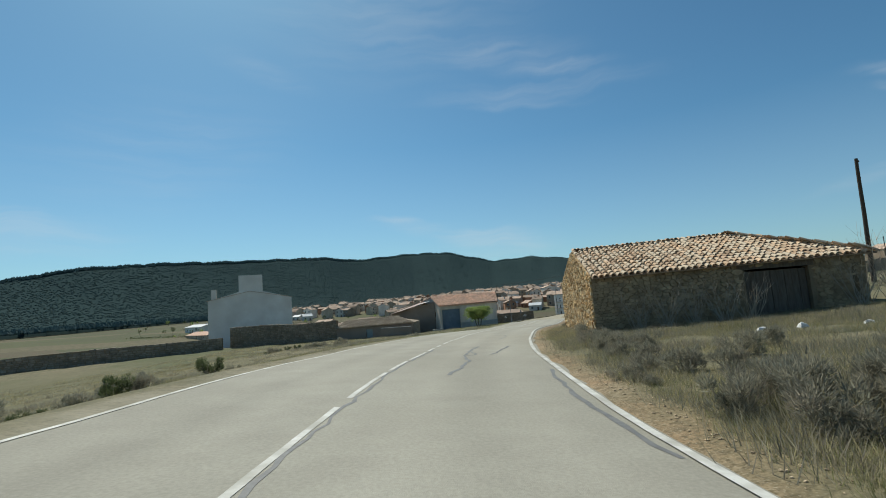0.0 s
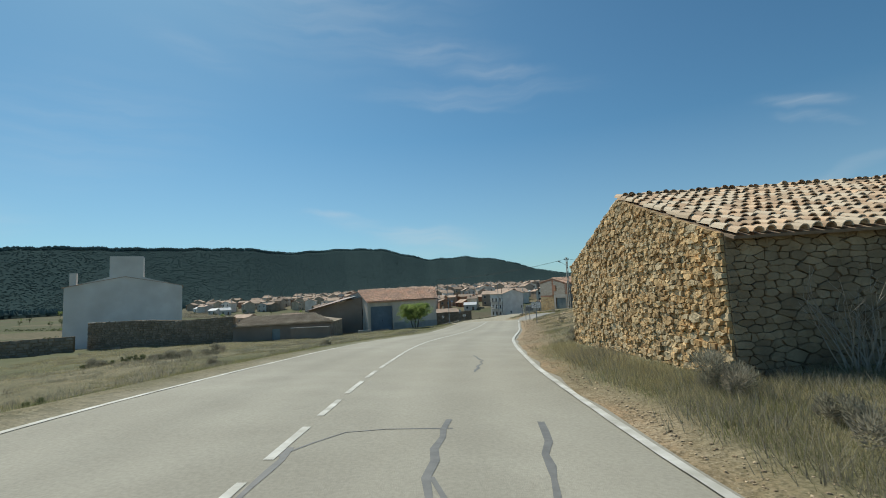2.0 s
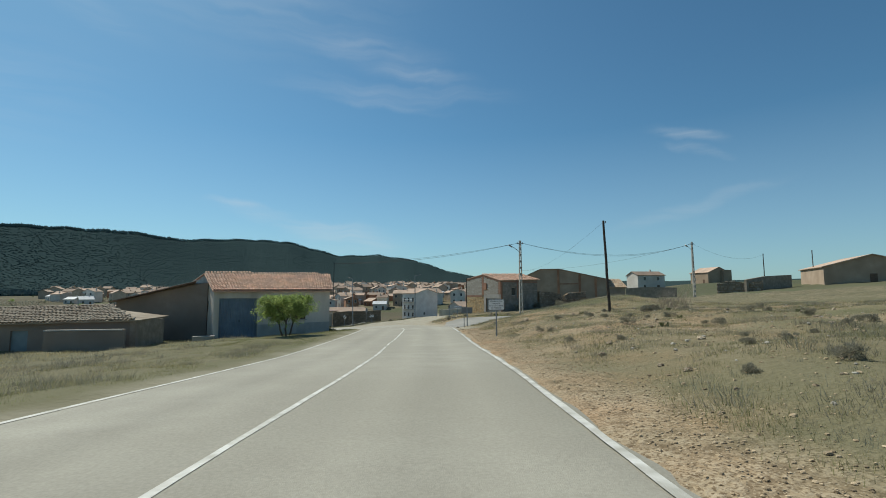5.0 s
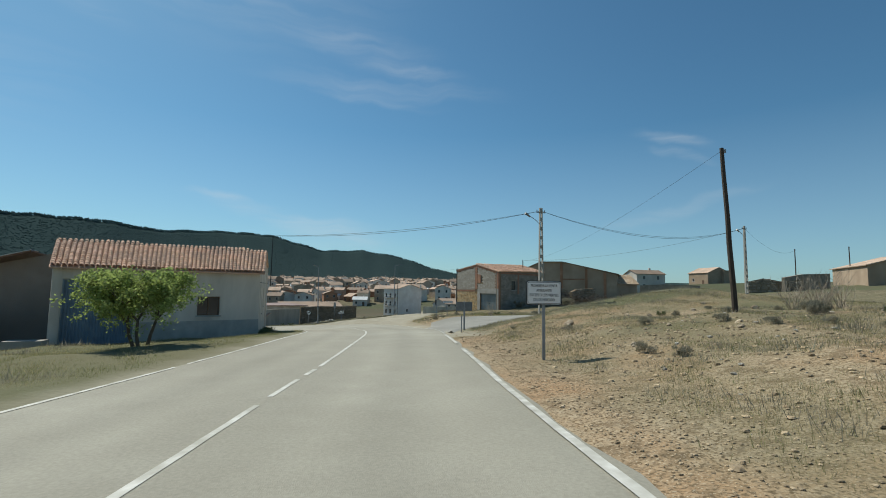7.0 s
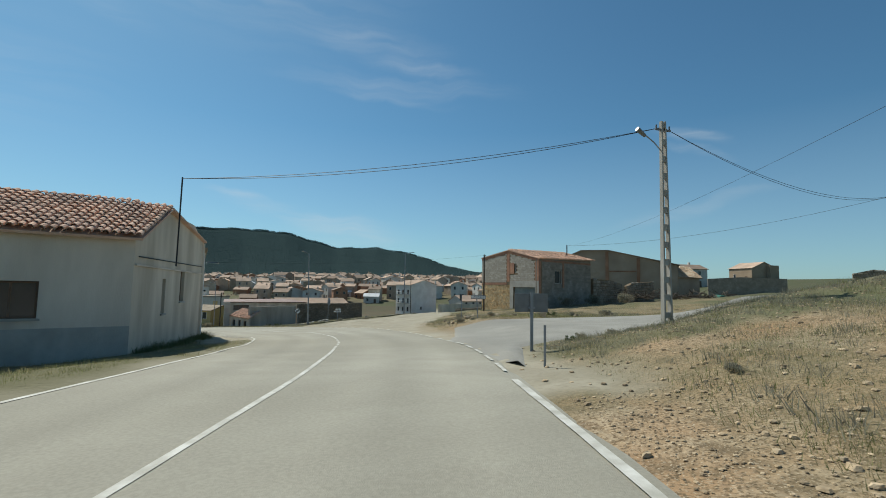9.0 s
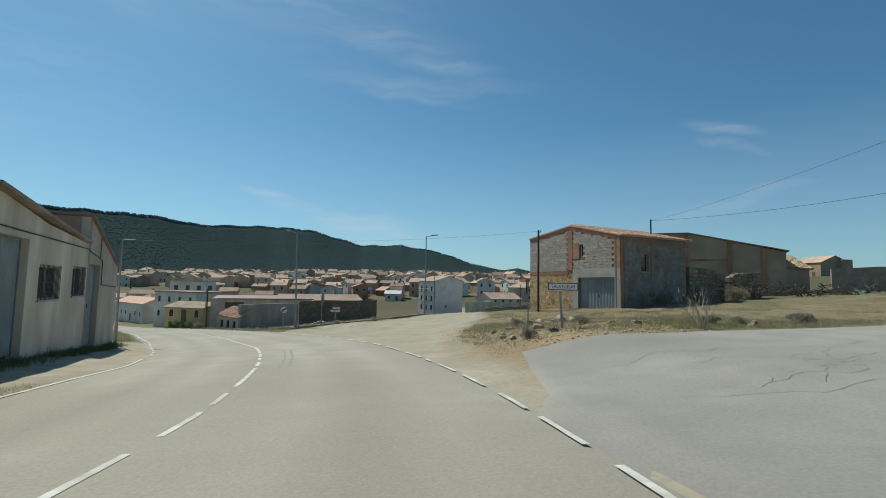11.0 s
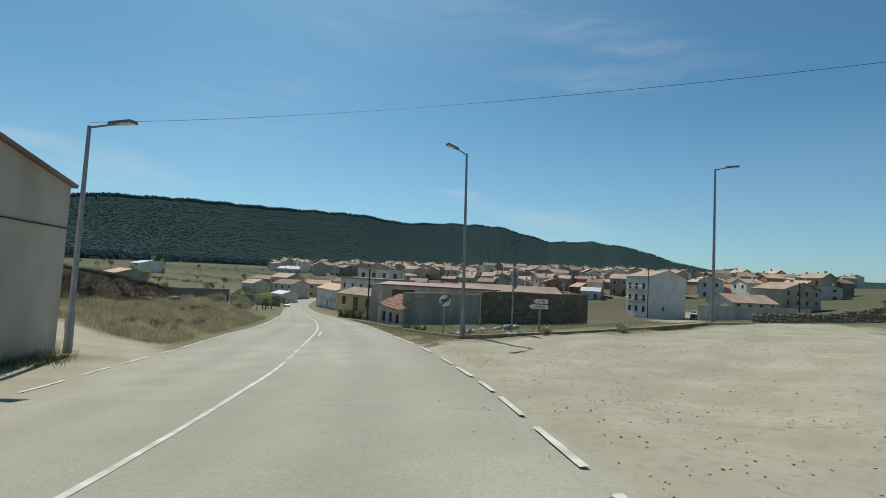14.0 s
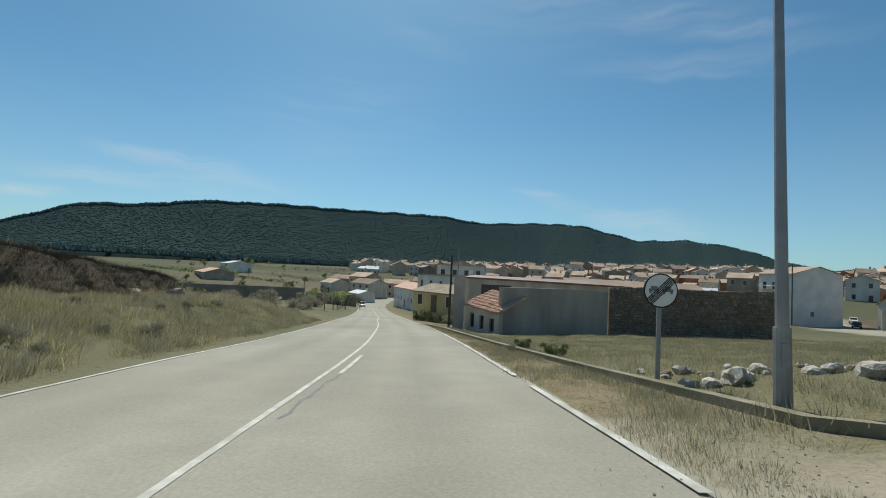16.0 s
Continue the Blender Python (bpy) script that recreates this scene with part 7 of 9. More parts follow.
part("rim", disc(0.325, -0.035, 0.03, 1.55), M["sign_black"], ro)
part("face", disc(0.30, -0.042, 0.012, 1.55), M["sign_white"], ro)
for x in (-0.13, 0.13):
    car_ = part("car_symbol", join(Geo().box(x - 0.1, x + 0.1, -0.046, -0.042, 1.53, 1.58), Geo().box(x - 0.06, x + 0.06, -0.046, -0.042, 1.58, 1.63), Geo().box(x - 0.09, x - 0.05, -0.046, -0.042, 1.49, 1.53), Geo().box(x + 0.05, x + 0.09, -0.046, -0.042, 1.49, 1.53)), M["sign_back"], ro)
for k in range(5):
    o = (k - 2) * 0.032
    v, w = Vector((0.707, 0, 0.707)), Vector((0.707, 0, -0.707))
    c = Vector((0, -0.05, 1.55)) + w * o
    part("bar", Geo().extrude([c - v * 0.295 - w * 0.009, c + v * 0.295 - w * 0.009, c + v * 0.295 + w * 0.009, c - v * 0.295 + w * 0.009], (0, 0.004, 0)), M["sign_black"], ro)
# octagonal sign from behind
oc = thing("octagonal_sign", pose(18.05, 117.64, -5.95, 0, 0, -74), "back of an octagonal road sign on a tall post", "road sign")
part("post", Geo().rod((0, 0, -0.4), (0, 0, 2.72), 0.035, n=8), M["galv"], oc)
part("board", Geo().extrude([(0.46 * math.cos(radians(22.5 + 45 * k)), 0.045, 2.3 + 0.46 * math.sin(radians(22.5 + 45 * k))) for k in range(8)], (0, 0.02, 0)), M["galv"], oc)
part("clamp", Geo().box(-0.1, 0.1, -0.04, 0.045, 2.15, 2.2), M["galv"], oc)
part("footing", Geo().prism([(-0.3, -0.25, -0.2), (0.3, -0.2, -0.2), (0.25, 0.3, -0.2), (-0.25, 0.25, -0.2)], [(-0.2, -0.2, 0.06), (0.22, -0.15, 0.06), (0.2, 0.2, 0.06), (-0.2, 0.2, 0.06)]), M["concrete"], oc)
# two arrow signs
ar = thing("direction_sign", pose(19.3, 119.1, -5.78, 0, 0, 12), "two white arrow signs with place names on one post", "road sign")
sign_post(ar, 1.25, 0.09, 0.05, 0.0)


def arrow_board(z, x0, x1, text, tw):
    for grow, y, mat, nm in ((0.022, -0.03, "sign_black", "rim"), (0, -0.036, "sign_white", "face")):
        h = 0.1 + grow
        part(nm, Geo().extrude([(x0 - grow * 1.4, y, z), (x0 + 0.14, y, z + h), (x1 + grow, y, z + h), (x1 + grow, y, z - h), (x0 + 0.14, y, z - h)], (0, 0.02, 0)), M[mat], ar)
    flat_text(text, 0.15, "sign_black", ar, (x0 + x1) / 2 + 0.06, -0.038, z, tw)


arrow_board(1.19, -0.33, 0.33, "UTIEL", 0.34)
arrow_board(0.95, -0.52, 0.36, "LANDETE", 0.5)
# small marker post
solid("marker_post", Geo().rod((18.3, 70.2, -4.0), (18.3, 70.2, -2.75), 0.03, n=6), M["galv"], "thin bare steel marker post on the verge", "post")

# ---- low kerb wall round the grass plot ----
KERB = [(1.0, 150.5), (4.3, 143.5), (7.1, 137.2), (10.2, 130.8), (13.6, 123.8), (15.9, 118.3), (17.6, 116.9), (20.2, 117.3), (24, 119.5), (27.5, 122.3), (31.2, 125.4)]
g = Geo()
kz = [ground_z(*p) for p in KERB]
for i in range(len(KERB)):
    p = Vector(KERB[i])
    d = (Vector(KERB[min(i + 1, len(KERB) - 1)]) - Vector(KERB[max(i - 1, 0)])).normalized()
    nrm = Vector((-d.y, d.x)) * 0.12
    for q, zt in ((p + nrm, -0.3), (p + nrm, 0.13), (p - nrm, 0.13), (p - nrm, -0.3)):
        g.v.append((q.x, q.y, kz[i] + zt))
for i in range(len(KERB) - 1):
    for k in range(3):
        a = i * 4 + k
        g.f.append((a, a + 4, a + 5, a + 1))
g.f += [(0, 1, 2, 3), tuple(len(g.v) - 4 + k for k in (3, 2, 1, 0))]
solid("kerb", g, M["kerb"], "low weathered concrete kerb wall round the grass", "kerb", kind="structure")


# ---- tar seams on the asphalt ----
def seam(pts, w, seed):
    r = random.Random(seed)
    g = Geo()
    fine = []
    for (s0, u0), (s1, u1) in zip(pts, pts[1:]):
        n = max(2, int(math.hypot(s1 - s0, u1 - u0) / 0.35))
        fine += [(s0 + (s1 - s0) * k / n + r.uniform(-0.06, 0.06), u0 + (u1 - u0) * k / n + r.uniform(-0.05, 0.05)) for k in range(n)]
    fine.append(pts[-1])
    for i, (s, u) in enumerate(fine):
        s2, u2 = fine[min(i + 1, len(fine) - 1)]
        s1, u1 = fine[max(i - 1, 0)]
        d = Vector((s2 - s1, u2 - u1)).normalized()
        ww = w * r.uniform(0.6, 1.3)
        g.v += [tuple(at(s - d.y * ww, u + d.x * ww, 0.004)), tuple(at(s + d.y * ww, u - d.x * ww, 0.004))]
    g.f = [(2 * i, 2 * i + 1, 2 * i + 3, 2 * i + 2) for i in range(len(fine) - 1)]
    return part("tar_seam", g, M["tar"], road, "dark tar seam sealing a crack")


seam([(10.4, -0.18), (11.6, 0.05), (13.2, 0.15), (15.34, -0.09), (16.2, -0.06), (17.1, -0.05), (18.3, 0.01), (19.2, 0.12)], 0.042, 1)
seam([(15.34, -0.09), (15.5, 0.22), (16.0, 0.24), (17.1, -0.05)], 0.04, 2)
seam([(15.6, 0.69), (15.9, 0.83), (17.7, 1.09), (19.04, 1.27)], 0.04, 3)
seam([(17.74, -1.54), (18.64, -1.08), (18.74, 0.16)], 0.018, 4)
seam([(3, -1.56), (8, -1.52), (14, -1.54), (18, -1.54)], 0.03, 5)
seam([(4.6, 2.2), (5.6, 2.14), (7.7, 2.03), (9.9, 2.04), (11.2, 2.12)], 0.042, 6)
for off in (0.0, 0.22):
    g = Geo()
    for k in range(13):
        s, u = 91.4 + k * 0.5, -2.08 + off + k * 0.026
        g.v += [tuple(at(s, u - 0.035, 0.004)), tuple(at(s, u + 0.035, 0.004))]
    g.f = [(2 * i, 2 * i + 1, 2 * i + 3, 2 * i + 2) for i in range(12)]
    part("skid_mark", g, M["tar_worn"], road, "dark straight skid mark on the asphalt")
seam([(121, -1.6), (124, -1.5), (128, -1.4)], 0.03, 9)
seam([(24, 0.6), (26.5, 0.8), (28, 0.5)], 0.03, 10)


# ---- cars ----
def car(m, mat, label):
    t = thing("car", m, label, "car", "parked cars")
    prof = [(-2.05, 0.35), (-2.1, 0.75), (-1.25, 0.92), (-0.65, 1.42), (0.95, 1.46), (1.75, 0.98), (2.1, 0.9), (2.12, 0.38)]
    body = Geo().prism([(x, -0.82 if z < 1.2 else -0.66, z) for x, z in prof], [(x, 0.82 if z < 1.2 else 0.66, z) for x, z in prof])
    part("body", body, M[mat], t)
    for s in (-1, 1):
        part("side_window", Geo().prism([(-0.95, s * 0.80, 0.98), (1.45, s * 0.80, 0.98), (0.85, s * 0.69, 1.38), (-0.55, s * 0.69, 1.38)], [(-0.95, s * 0.815, 0.98), (1.45, s * 0.815, 0.98), (0.85, s * 0.705, 1.38), (-0.55, s * 0.705, 1.38)]), M["glass"], t)
    part("windscreen", Geo().prism([(-1.23, -0.66, 0.95), (-1.23, 0.66, 0.95), (-0.72, 0.58, 1.38), (-0.72, -0.58, 1.38)], [(-1.25, -0.66, 0.97), (-1.25, 0.66, 0.97), (-0.74, 0.58, 1.40), (-0.74, -0.58, 1.40)]), M["glass"], t)
    part("rear_window", Geo().prism([(1.68, -0.62, 1.03), (1.68, 0.62, 1.03), (1.05, 0.56, 1.41), (1.05, -0.56, 1.41)], [(1.70, -0.62, 1.05), (1.70, 0.62, 1.05), (1.07, 0.56, 1.43), (1.07, -0.56, 1.43)]), M["glass"], t)
    for x in (-1.35, 1.35):
        for s in (-1, 1):
            wh_ = part("wheel", Geo().rod((x, s * 0.62, 0.32), (x, s * 0.84, 0.32), 0.32, n=16), M["rubber"], t)
            part("rim", Geo().rod((x, s * 0.835, 0.32), (x, s * 0.85, 0.32), 0.19, n=12), M["galv"], wh_)
    for s in (-0.6, 0.6):
        part("headlight", Geo().box(-2.12, -2.0, s - 0.16, s + 0.16, 0.62, 0.76), M["frame_white"], t)
        part("tail_light", Geo().box(2.08, 2.135, s - 0.14, s + 0.14, 0.66, 0.84), M["tile_red"], t)
    return t


for x, y, a, mat, lab in ((72.2, 238.5, 66, "car_dark", "dark parked car in the dirt street"), (75.5, 247, 66, "car_white", "white parked car in the dirt street"), (-47.5, 239, 115, "car_white", "white parked car on the roadside")):
    car(pose(x, y, ground_z(x, y) + 0.02, 0, 0, a), mat, lab)

car(pose(-51.5, 276, ground_z(-51.5, 276) + 0.08, 0, 0, 105), "car_dark", "dark parked car on the roadside")


# ---- plants and stones ----
def rock_shape(r, n=1, mat="rock"):
    bm = bmesh.new()
    bmesh.ops.create_icosphere(bm, subdivisions=n + 1, radius=0.5)
    off = Vector((r.uniform(0, 50), r.uniform(0, 50), r.uniform(0, 50)))
    for v in bm.verts:
        k = 0.72 + 0.55 * noise.noise(v.co * 1.7 + off) + 0.26 * noise.noise(v.co * 4.3 + off) + 0.10 * noise.noise(v.co * 11 + off)
        v.co = Vector((v.co.x * k * 1.15, v.co.y * k, max(v.co.z * k * 0.72, -0.22)))
    me = bpy.data.meshes.new("rock")
    bm.to_mesh(me)
    bm.free()
    me.materials.append(M[mat])
    return me


rr = random.Random(5)
rock_meshes = [rock_shape(rr) for _ in range(9)]
pale_meshes = [rock_shape(rr, 1, "rock_pale") for _ in range(6)]


def rock(x, y, size, label="rough pale limestone rock lying on the bank", flat=1.0, pale=False):
    ob = new("rock", pale_meshes[rr.randrange(6)] if pale else rock_meshes[rr.randrange(9)])
    ob.matrix_basis = pose(x, y, ground_z(x, y) + size * 0.1, rr.uniform(-12, 12), rr.uniform(-12, 12), rr.uniform(0, 360)) @ Matrix.Diagonal((size * rr.uniform(0.8, 1.3), size * rr.uniform(0.8, 1.2), size * flat, 1))
    return tagged(ob, label, "rock", "rocks on the bank")


for x, y, s in ((20.9, 64.4, 0.55), (26.37, 94.1, 0.75), (27.6, 95.4, 0.55), (25.4, 92.6, 0.4), (24.5, 90.4, 0.45), (23.8, 89.5, 0.4), (31.3, 88.2, 0.5), (-8.4, 133, 1.5), (-9.3, 131.2, 1.1), (24.2, 92.0, 0.4), (29.2, 97.3, 0.9), (29.9, 97.2, 0.7), (23.2, 90.4, 0.3), (23.3, 89.8, 0.25)):
    rock(x, y, s, "weathered grey-brown boulder on the bank", flat=1.0)
for _ in range(215):
    zone = rr.random()
    if zone < 0.55:
        s_, u_ = rr.uniform(33, 69), rr.uniform(4.5, 17)
    elif zone < 0.8:
        s_, u_ = rr.uniform(84, 96), rr.uniform(4.5, 11)
    else:
        s_, u_ = rr.uniform(24, 75), rr.uniform(14, 32)
    p = at(s_, u_)
    if inside(np.array([p.x]), np.array([p.y]), SIDE)[0] > 0.5 and inside(np.array([p.x]), np.array([p.y]), DIRT)[0] > 0.8:
        rock(p.x, p.y, rr.choice((0.09, 0.1, 0.12, 0.14, 0.16, 0.2, 0.24, 0.3)))


def loose_stones(name, places, meshes, mat, label, seed):
    """Stones past counting, joined."""
    r = random.Random(seed)
    v, f = [], []
    for x, y, size in places:
        me = meshes[r.randrange(len(meshes))]
        m = pose(x, y, ground_z(x, y) + size * 0.1, r.uniform(-15, 15), r.uniform(-15, 15), r.uniform(0, 360)) @ Matrix.Diagonal((size * r.uniform(0.8, 1.3), size, size * r.uniform(0.7, 1.1), 1))
        k = len(v)
        v += [tuple(m @ p.co) for p in me.vertices]
        f += [tuple(k + i for i in p.vertices) for p in me.polygons]
    me = bpy.data.meshes.new(name)
    me.from_pydata(v, [], f)
    me.materials.append(mat)
    return tagged(new(name, me), label, "stones", kind="stuff")


WHITE = random.Random(34)
white_spots = []
for _ in range(260):
    p = at(WHITE.uniform(31, 66), WHITE.uniform(4.2, 20))
    white_spots.append((p.x, p.y, WHITE.choice((0.05, 0.06, 0.07, 0.09, 0.11, 0.14))))
for _ in range(150):
    white_spots.append((WHITE.uniform(22.5, 30), WHITE.uniform(88.5, 96), WHITE.choice((0.05, 0.07, 0.09, 0.12))))
loose_stones("loose_stones", [p for p in white_spots if inside(np.array([p[0]]), np.array([p[1]]), DIRT)[0] > 0.4 and inside(np.array([p[0]]), np.array([p[1]]), SIDE)[0] > 0.4], pale_meshes, M["rock_pale"], "small whitish stones strewn over the short grass", 35)
PLOT = random.Random(33)
for _ in range(46):
    k = PLOT.random()
    rock(14.3 + 4.6 * k + PLOT.gauss(0, 0.15), 123.2 - 1.0 * k + PLOT.gauss(0, 0.35), PLOT.choice((0.1, 0.14, 0.18, 0.22, 0.3, 0.36)), "pale rubble stone lying in the grass plot", pale=PLOT.random() < 0.5)
for x, y, s in ((16.0, 121.5, 0.62), (16.25, 121.75, 0.5), (15.6, 121.3, 0.4), (16.75, 122.5, 0.4), (17.65, 121.9, 0.42), (18.0, 121.3, 0.6), (18.3, 121.5, 0.5), (15.2, 121.1, 0.34)):
    rock(x, y, s, "rough whitish boulder in the grass plot", flat=1.15, pale=True)


def scatter(name, mat, pts, blades, height, lean, width, label, seed, kind="stuff", category="grass"):
    """Tufts of thin blades at the given places, all in one mesh."""
    r = np.random.default_rng(seed)
    pts = np.asarray(pts)
    n = len(pts)
    z = sheet_z(pts[:, 0], pts[:, 1])
    base = np.repeat(np.stack([pts[:, 0], pts[:, 1], z], -1), blades, 0)
    size = np.repeat(r.uniform(0.5, 1.25, n) * pts[:, 2], blades)
    k = n * blades
    a = r.uniform(0, 2 * np.pi, k)
    spread_ = r.uniform(0, 0.55, k) * size * lean
    base[:, 0] += np.cos(a) * spread_ * 0.6
    base[:, 1] += np.sin(a) * spread_ * 0.6
    hgt = height * size * r.uniform(0.6, 1.1, k)
    bend = hgt * r.uniform(0.1, 0.95, k)
    a2 = a + r.normal(0, 0.9, k)
    tip = base + np.stack([np.cos(a2) * bend, np.sin(a2) * bend, hgt], -1)
    b = r.uniform(0, 2 * np.pi, k)
    side = np.stack([np.cos(b), np.sin(b), 0 * b], -1) * (width * size)[:, None]
    base[:, 2] -= 0.03
    mid = base * 0.45 + tip * 0.55 - np.stack([np.cos(a2), np.sin(a2), 0 * a], -1) * (bend * 0.2)[:, None]
    if height > 0.28:
        v = np.stack([base - side, base + side, mid + side * 0.7, mid - side * 0.7, tip], 1).reshape(-1, 3)
        i = np.arange(k)[:, None] * 5
        faces = (i + np.array([0, 1, 2, 3])).tolist() + (i + np.array([3, 2, 4])).tolist()
    else:
        # short blades are straight
        v = np.stack([base - side, base + side, tip], 1).reshape(-1, 3)
        faces = (np.arange(k)[:, None] * 3 + np.array([0, 1, 2])).tolist()
    me = bpy.data.meshes.new(name)
    me.from_pydata(v.tolist(), [], faces)
    me.materials.append(mat)
    return tagged(new(name, me), label, category, kind=kind)


def band(n, s0, s1, u0, u1, seed, size=(0.7, 1.3), clump=0.6):
    """Places along the road between two offsets, gathered in clumps."""
    r = random.Random(seed)
    out = []
    while len(out) < n:
        s, u = r.uniform(s0, s1), r.uniform(u0, u1)
        k = 0.5 + 0.5 * math.sin(s * 0.9 + 1.7 * math.sin(u * 0.8)) * math.sin(u * 1.1 + 1.3 * math.sin(s * 0.5))
        if k < clump * r.random():
            continue
        p = at(s, u)
        out.append((p.x, p.y, r.uniform(*size) * (0.6 + 0.6 * k)))
    return out


def off_things(pts):
    """Leaves out places on bare ground or under buildings."""
    q = np.array(pts)
    X, Y = q[:, 0], q[:, 1]
    ok = (inside(X, Y, DIRT) > 0.3) & (inside(X, Y, DRIVE) > 0.2) & (inside(X, Y, list(SIDE_NEAR) + list(reversed(SIDE_FAR))) > 0.3)
    for poly in ([BA, BE, BF, BC], [L1, R1, BK1, LB1], [UA, UB, UC, (-4.5, 108), (-2, 90)], [KF, KN, KS, KB]):
        ok &= inside(X, Y, list(poly)) > 0.25
    cut = inside(X, Y, BERM)
    ok &= ~((cut > -1.2) & (cut < 0.3) & (Y > 115))
    return q[ok].tolist()


# right bank by the barn, thick and soft
scatter("dry_grass", M["straw"], off_things(band(8500, -4, 31, 3.3, 16, 1, (0.5, 1.1), 0.5)), 34, 0.19, 1.4, 0.0042, "tall dry straw-coloured grass on the roadside bank", 1)
scatter("heath", M["shrub"], off_things(band(2600, -4, 31, 3.2, 14, 73, (0.5, 1.3), 0.95)), 60, 0.22, 1.5, 0.005, "low grey-green scrub in the grass by the barn", 73, category="heath")
scatter("green_grass", M["grass_green"], off_things(band(8000, -4, 31, 3.2, 16, 13, (0.5, 1.1), 0.8)), 32, 0.14, 1.4, 0.0042, "olive green grass among the straw", 13)
fringe = []
for _ in range(420):
    w_ = rr.random()
    p = Vector(BA).lerp(Vector(BC), w_) + Vector((-1.0, 0.1)) * (0.35 + abs(rr.gauss(0, 0.45)))
    fringe.append((p.x, p.y, rr.uniform(0.7, 1.2)))
scatter("dry_grass", M["straw"], fringe[:300], 44, 0.17, 1.6, 0.0045, "golden dry grass along the foot of the barn", 91)
scatter("dry_grass", M["straw"], off_things(band(9500, 29, 76, 3.7, 26, 2, (0.5, 1.0), 0.6)), 22, 0.105, 1.6, 0.005, "short dry grass on the stony bank", 2)
scatter("dry_grass", M["straw"], off_things(band(6000, 80, 112, 3.6, 30, 12, (0.4, 0.9), 0.85)), 20, 0.15, 1.4, 0.0055, "short dry grass on the stony bank", 2)
scatter("green_grass", M["grass_green"], off_things(band(9000, 29, 76, 3.4, 24, 3, (0.4, 1.0), 0.85)), 24, 0.09, 1.6, 0.005, "patchy green grass among the stones", 3)
scatter("green_grass", M["grass_green"], off_things(band(4000, 80, 112, 3.9, 22, 43, (0.35, 0.9), 0.95)), 22, 0.12, 1.4, 0.0055, "patchy green grass among the stones", 43)
scatter("heath", M["shrub"], off_things(band(4200, 29, 112, 3.9, 24, 23, (0.4, 1.2), 1.0)), 44, 0.16, 1.5, 0.0055, "grey-green heath tufts among the stones", 23, category="heath")
corner = [(rr.uniform(22, 36), rr.uniform(87, 101), rr.uniform(0.4, 1.0)) for _ in range(2600)]
scatter("dry_grass", M["straw"], off_things(corner[:1000]), 24, 0.13, 1.4, 0.006, "short dry grass on the corner mound", 61)
scatter("green_grass", M["grass_green"], off_things(corner[1000:2000]), 28, 0.11, 1.5, 0.006, "thin green grass on the corner mound", 62)
scatter("heath", M["shrub"], off_things(corner[2000:]), 40, 0.14, 1.4, 0.006, "grey-green tufts on the corner mound", 63, category="heath")
scatter("green_grass", M["grass_green"], off_things([(x_, y_, rr.uniform(0.5, 1.0)) for x_, y_ in ((rr.gauss(29, 1.6), rr.gauss(88.2, 0.5)) for _ in range(260))]), 24, 0.2, 1.1, 0.006, "bright green grass patch at the side road", 34)
# left verge
scatter("dry_grass", M["straw"], off_things(band(9000, -4, 72, -44, -20, 54, (0.5, 1.1), 0.8)), 14, 0.16, 1.8, 0.011, "dry grass across the field", 54)
scatter("heath", M["shrub"], off_things(band(2200, -4, 72, -44, -14, 55, (0.5, 1.3), 1.0)), 22, 0.2, 1.6, 0.011, "dark weeds across the field", 55, category="heath")
scatter("heath", M["shrub"], off_things(band(1600, -4, 60, -18, -7.4, 53, (0.4, 1.2), 1.0)), 34, 0.22, 1.3, 0.007, "grey-brown weeds along the verge", 53, category="heath")
scatter("dry_grass", M["straw"], off_things(band(9500, -4, 100, -24, -7.2, 4, (0.4, 0.9))), 20, 0.16, 1.5, 0.006, "dry grass on the verge and field", 4)
scatter("green_grass", M["grass_green"], off_things(band(7000, 0, 100, -14, -6.7, 5, (0.4, 0.9))), 20, 0.12, 1.5, 0.006, "green grass along the verge", 5)
wf = []
for a_, b_ in ((R1, BK1), (UA, UB), (UB, UC)):
    for _ in range(130):
        k = rr.random()
        o = on_wall(a_, b_, (Vector(b_) - Vector(a_)).length * k, 0, abs(rr.gauss(0, 0.25)) + 0.08)
        wf.append((o.x, o.y, rr.uniform(0.5, 1.3)))
scatter("green_grass", M["shrub_green"], wf, 30, 0.26, 1.2, 0.008, "dark weeds along the foot of the walls", 44, category="weeds")
# left bank past the row, tall
scatter("dry_grass", M["straw"], off_things(band(6500, 112, 160, -20, -7.3, 6, (0.6, 1.2), 0.2)), 26, 0.34, 1.3, 0.006, "tall pale dry grass on the bank", 6)
scatter("green_grass", M["grass_green"], off_things(band(4200, 112, 160, -18, -6.9, 7, (0.6, 1.1), 0.6)), 24, 0.22, 1.3, 0.006, "green grass at the foot of the bank", 7)
scatter("heath", M["shrub"], off_things(band(4200, 112, 160, -20, -7.3, 76, (0.7, 1.4), 0.6)), 40, 0.27, 1.6, 0.006, "grey-green bushy weeds on the bank", 76, category="heath")
cutface = []
while len(cutface) < 2200:
    x, y = rr.uniform(-14, -6.5), rr.uniform(113, 138)
    if -2.2 < inside(np.array([x]), np.array([y]), BERM)[0] < 0.7:
        cutface.append((x, y, rr.uniform(0.5, 1.3)))
scatter("dead_brush", M["brush"], cutface, 40, 0.27, 1.6, 0.006, "dark dead brush on the cut earth bank", 95, category="brush")
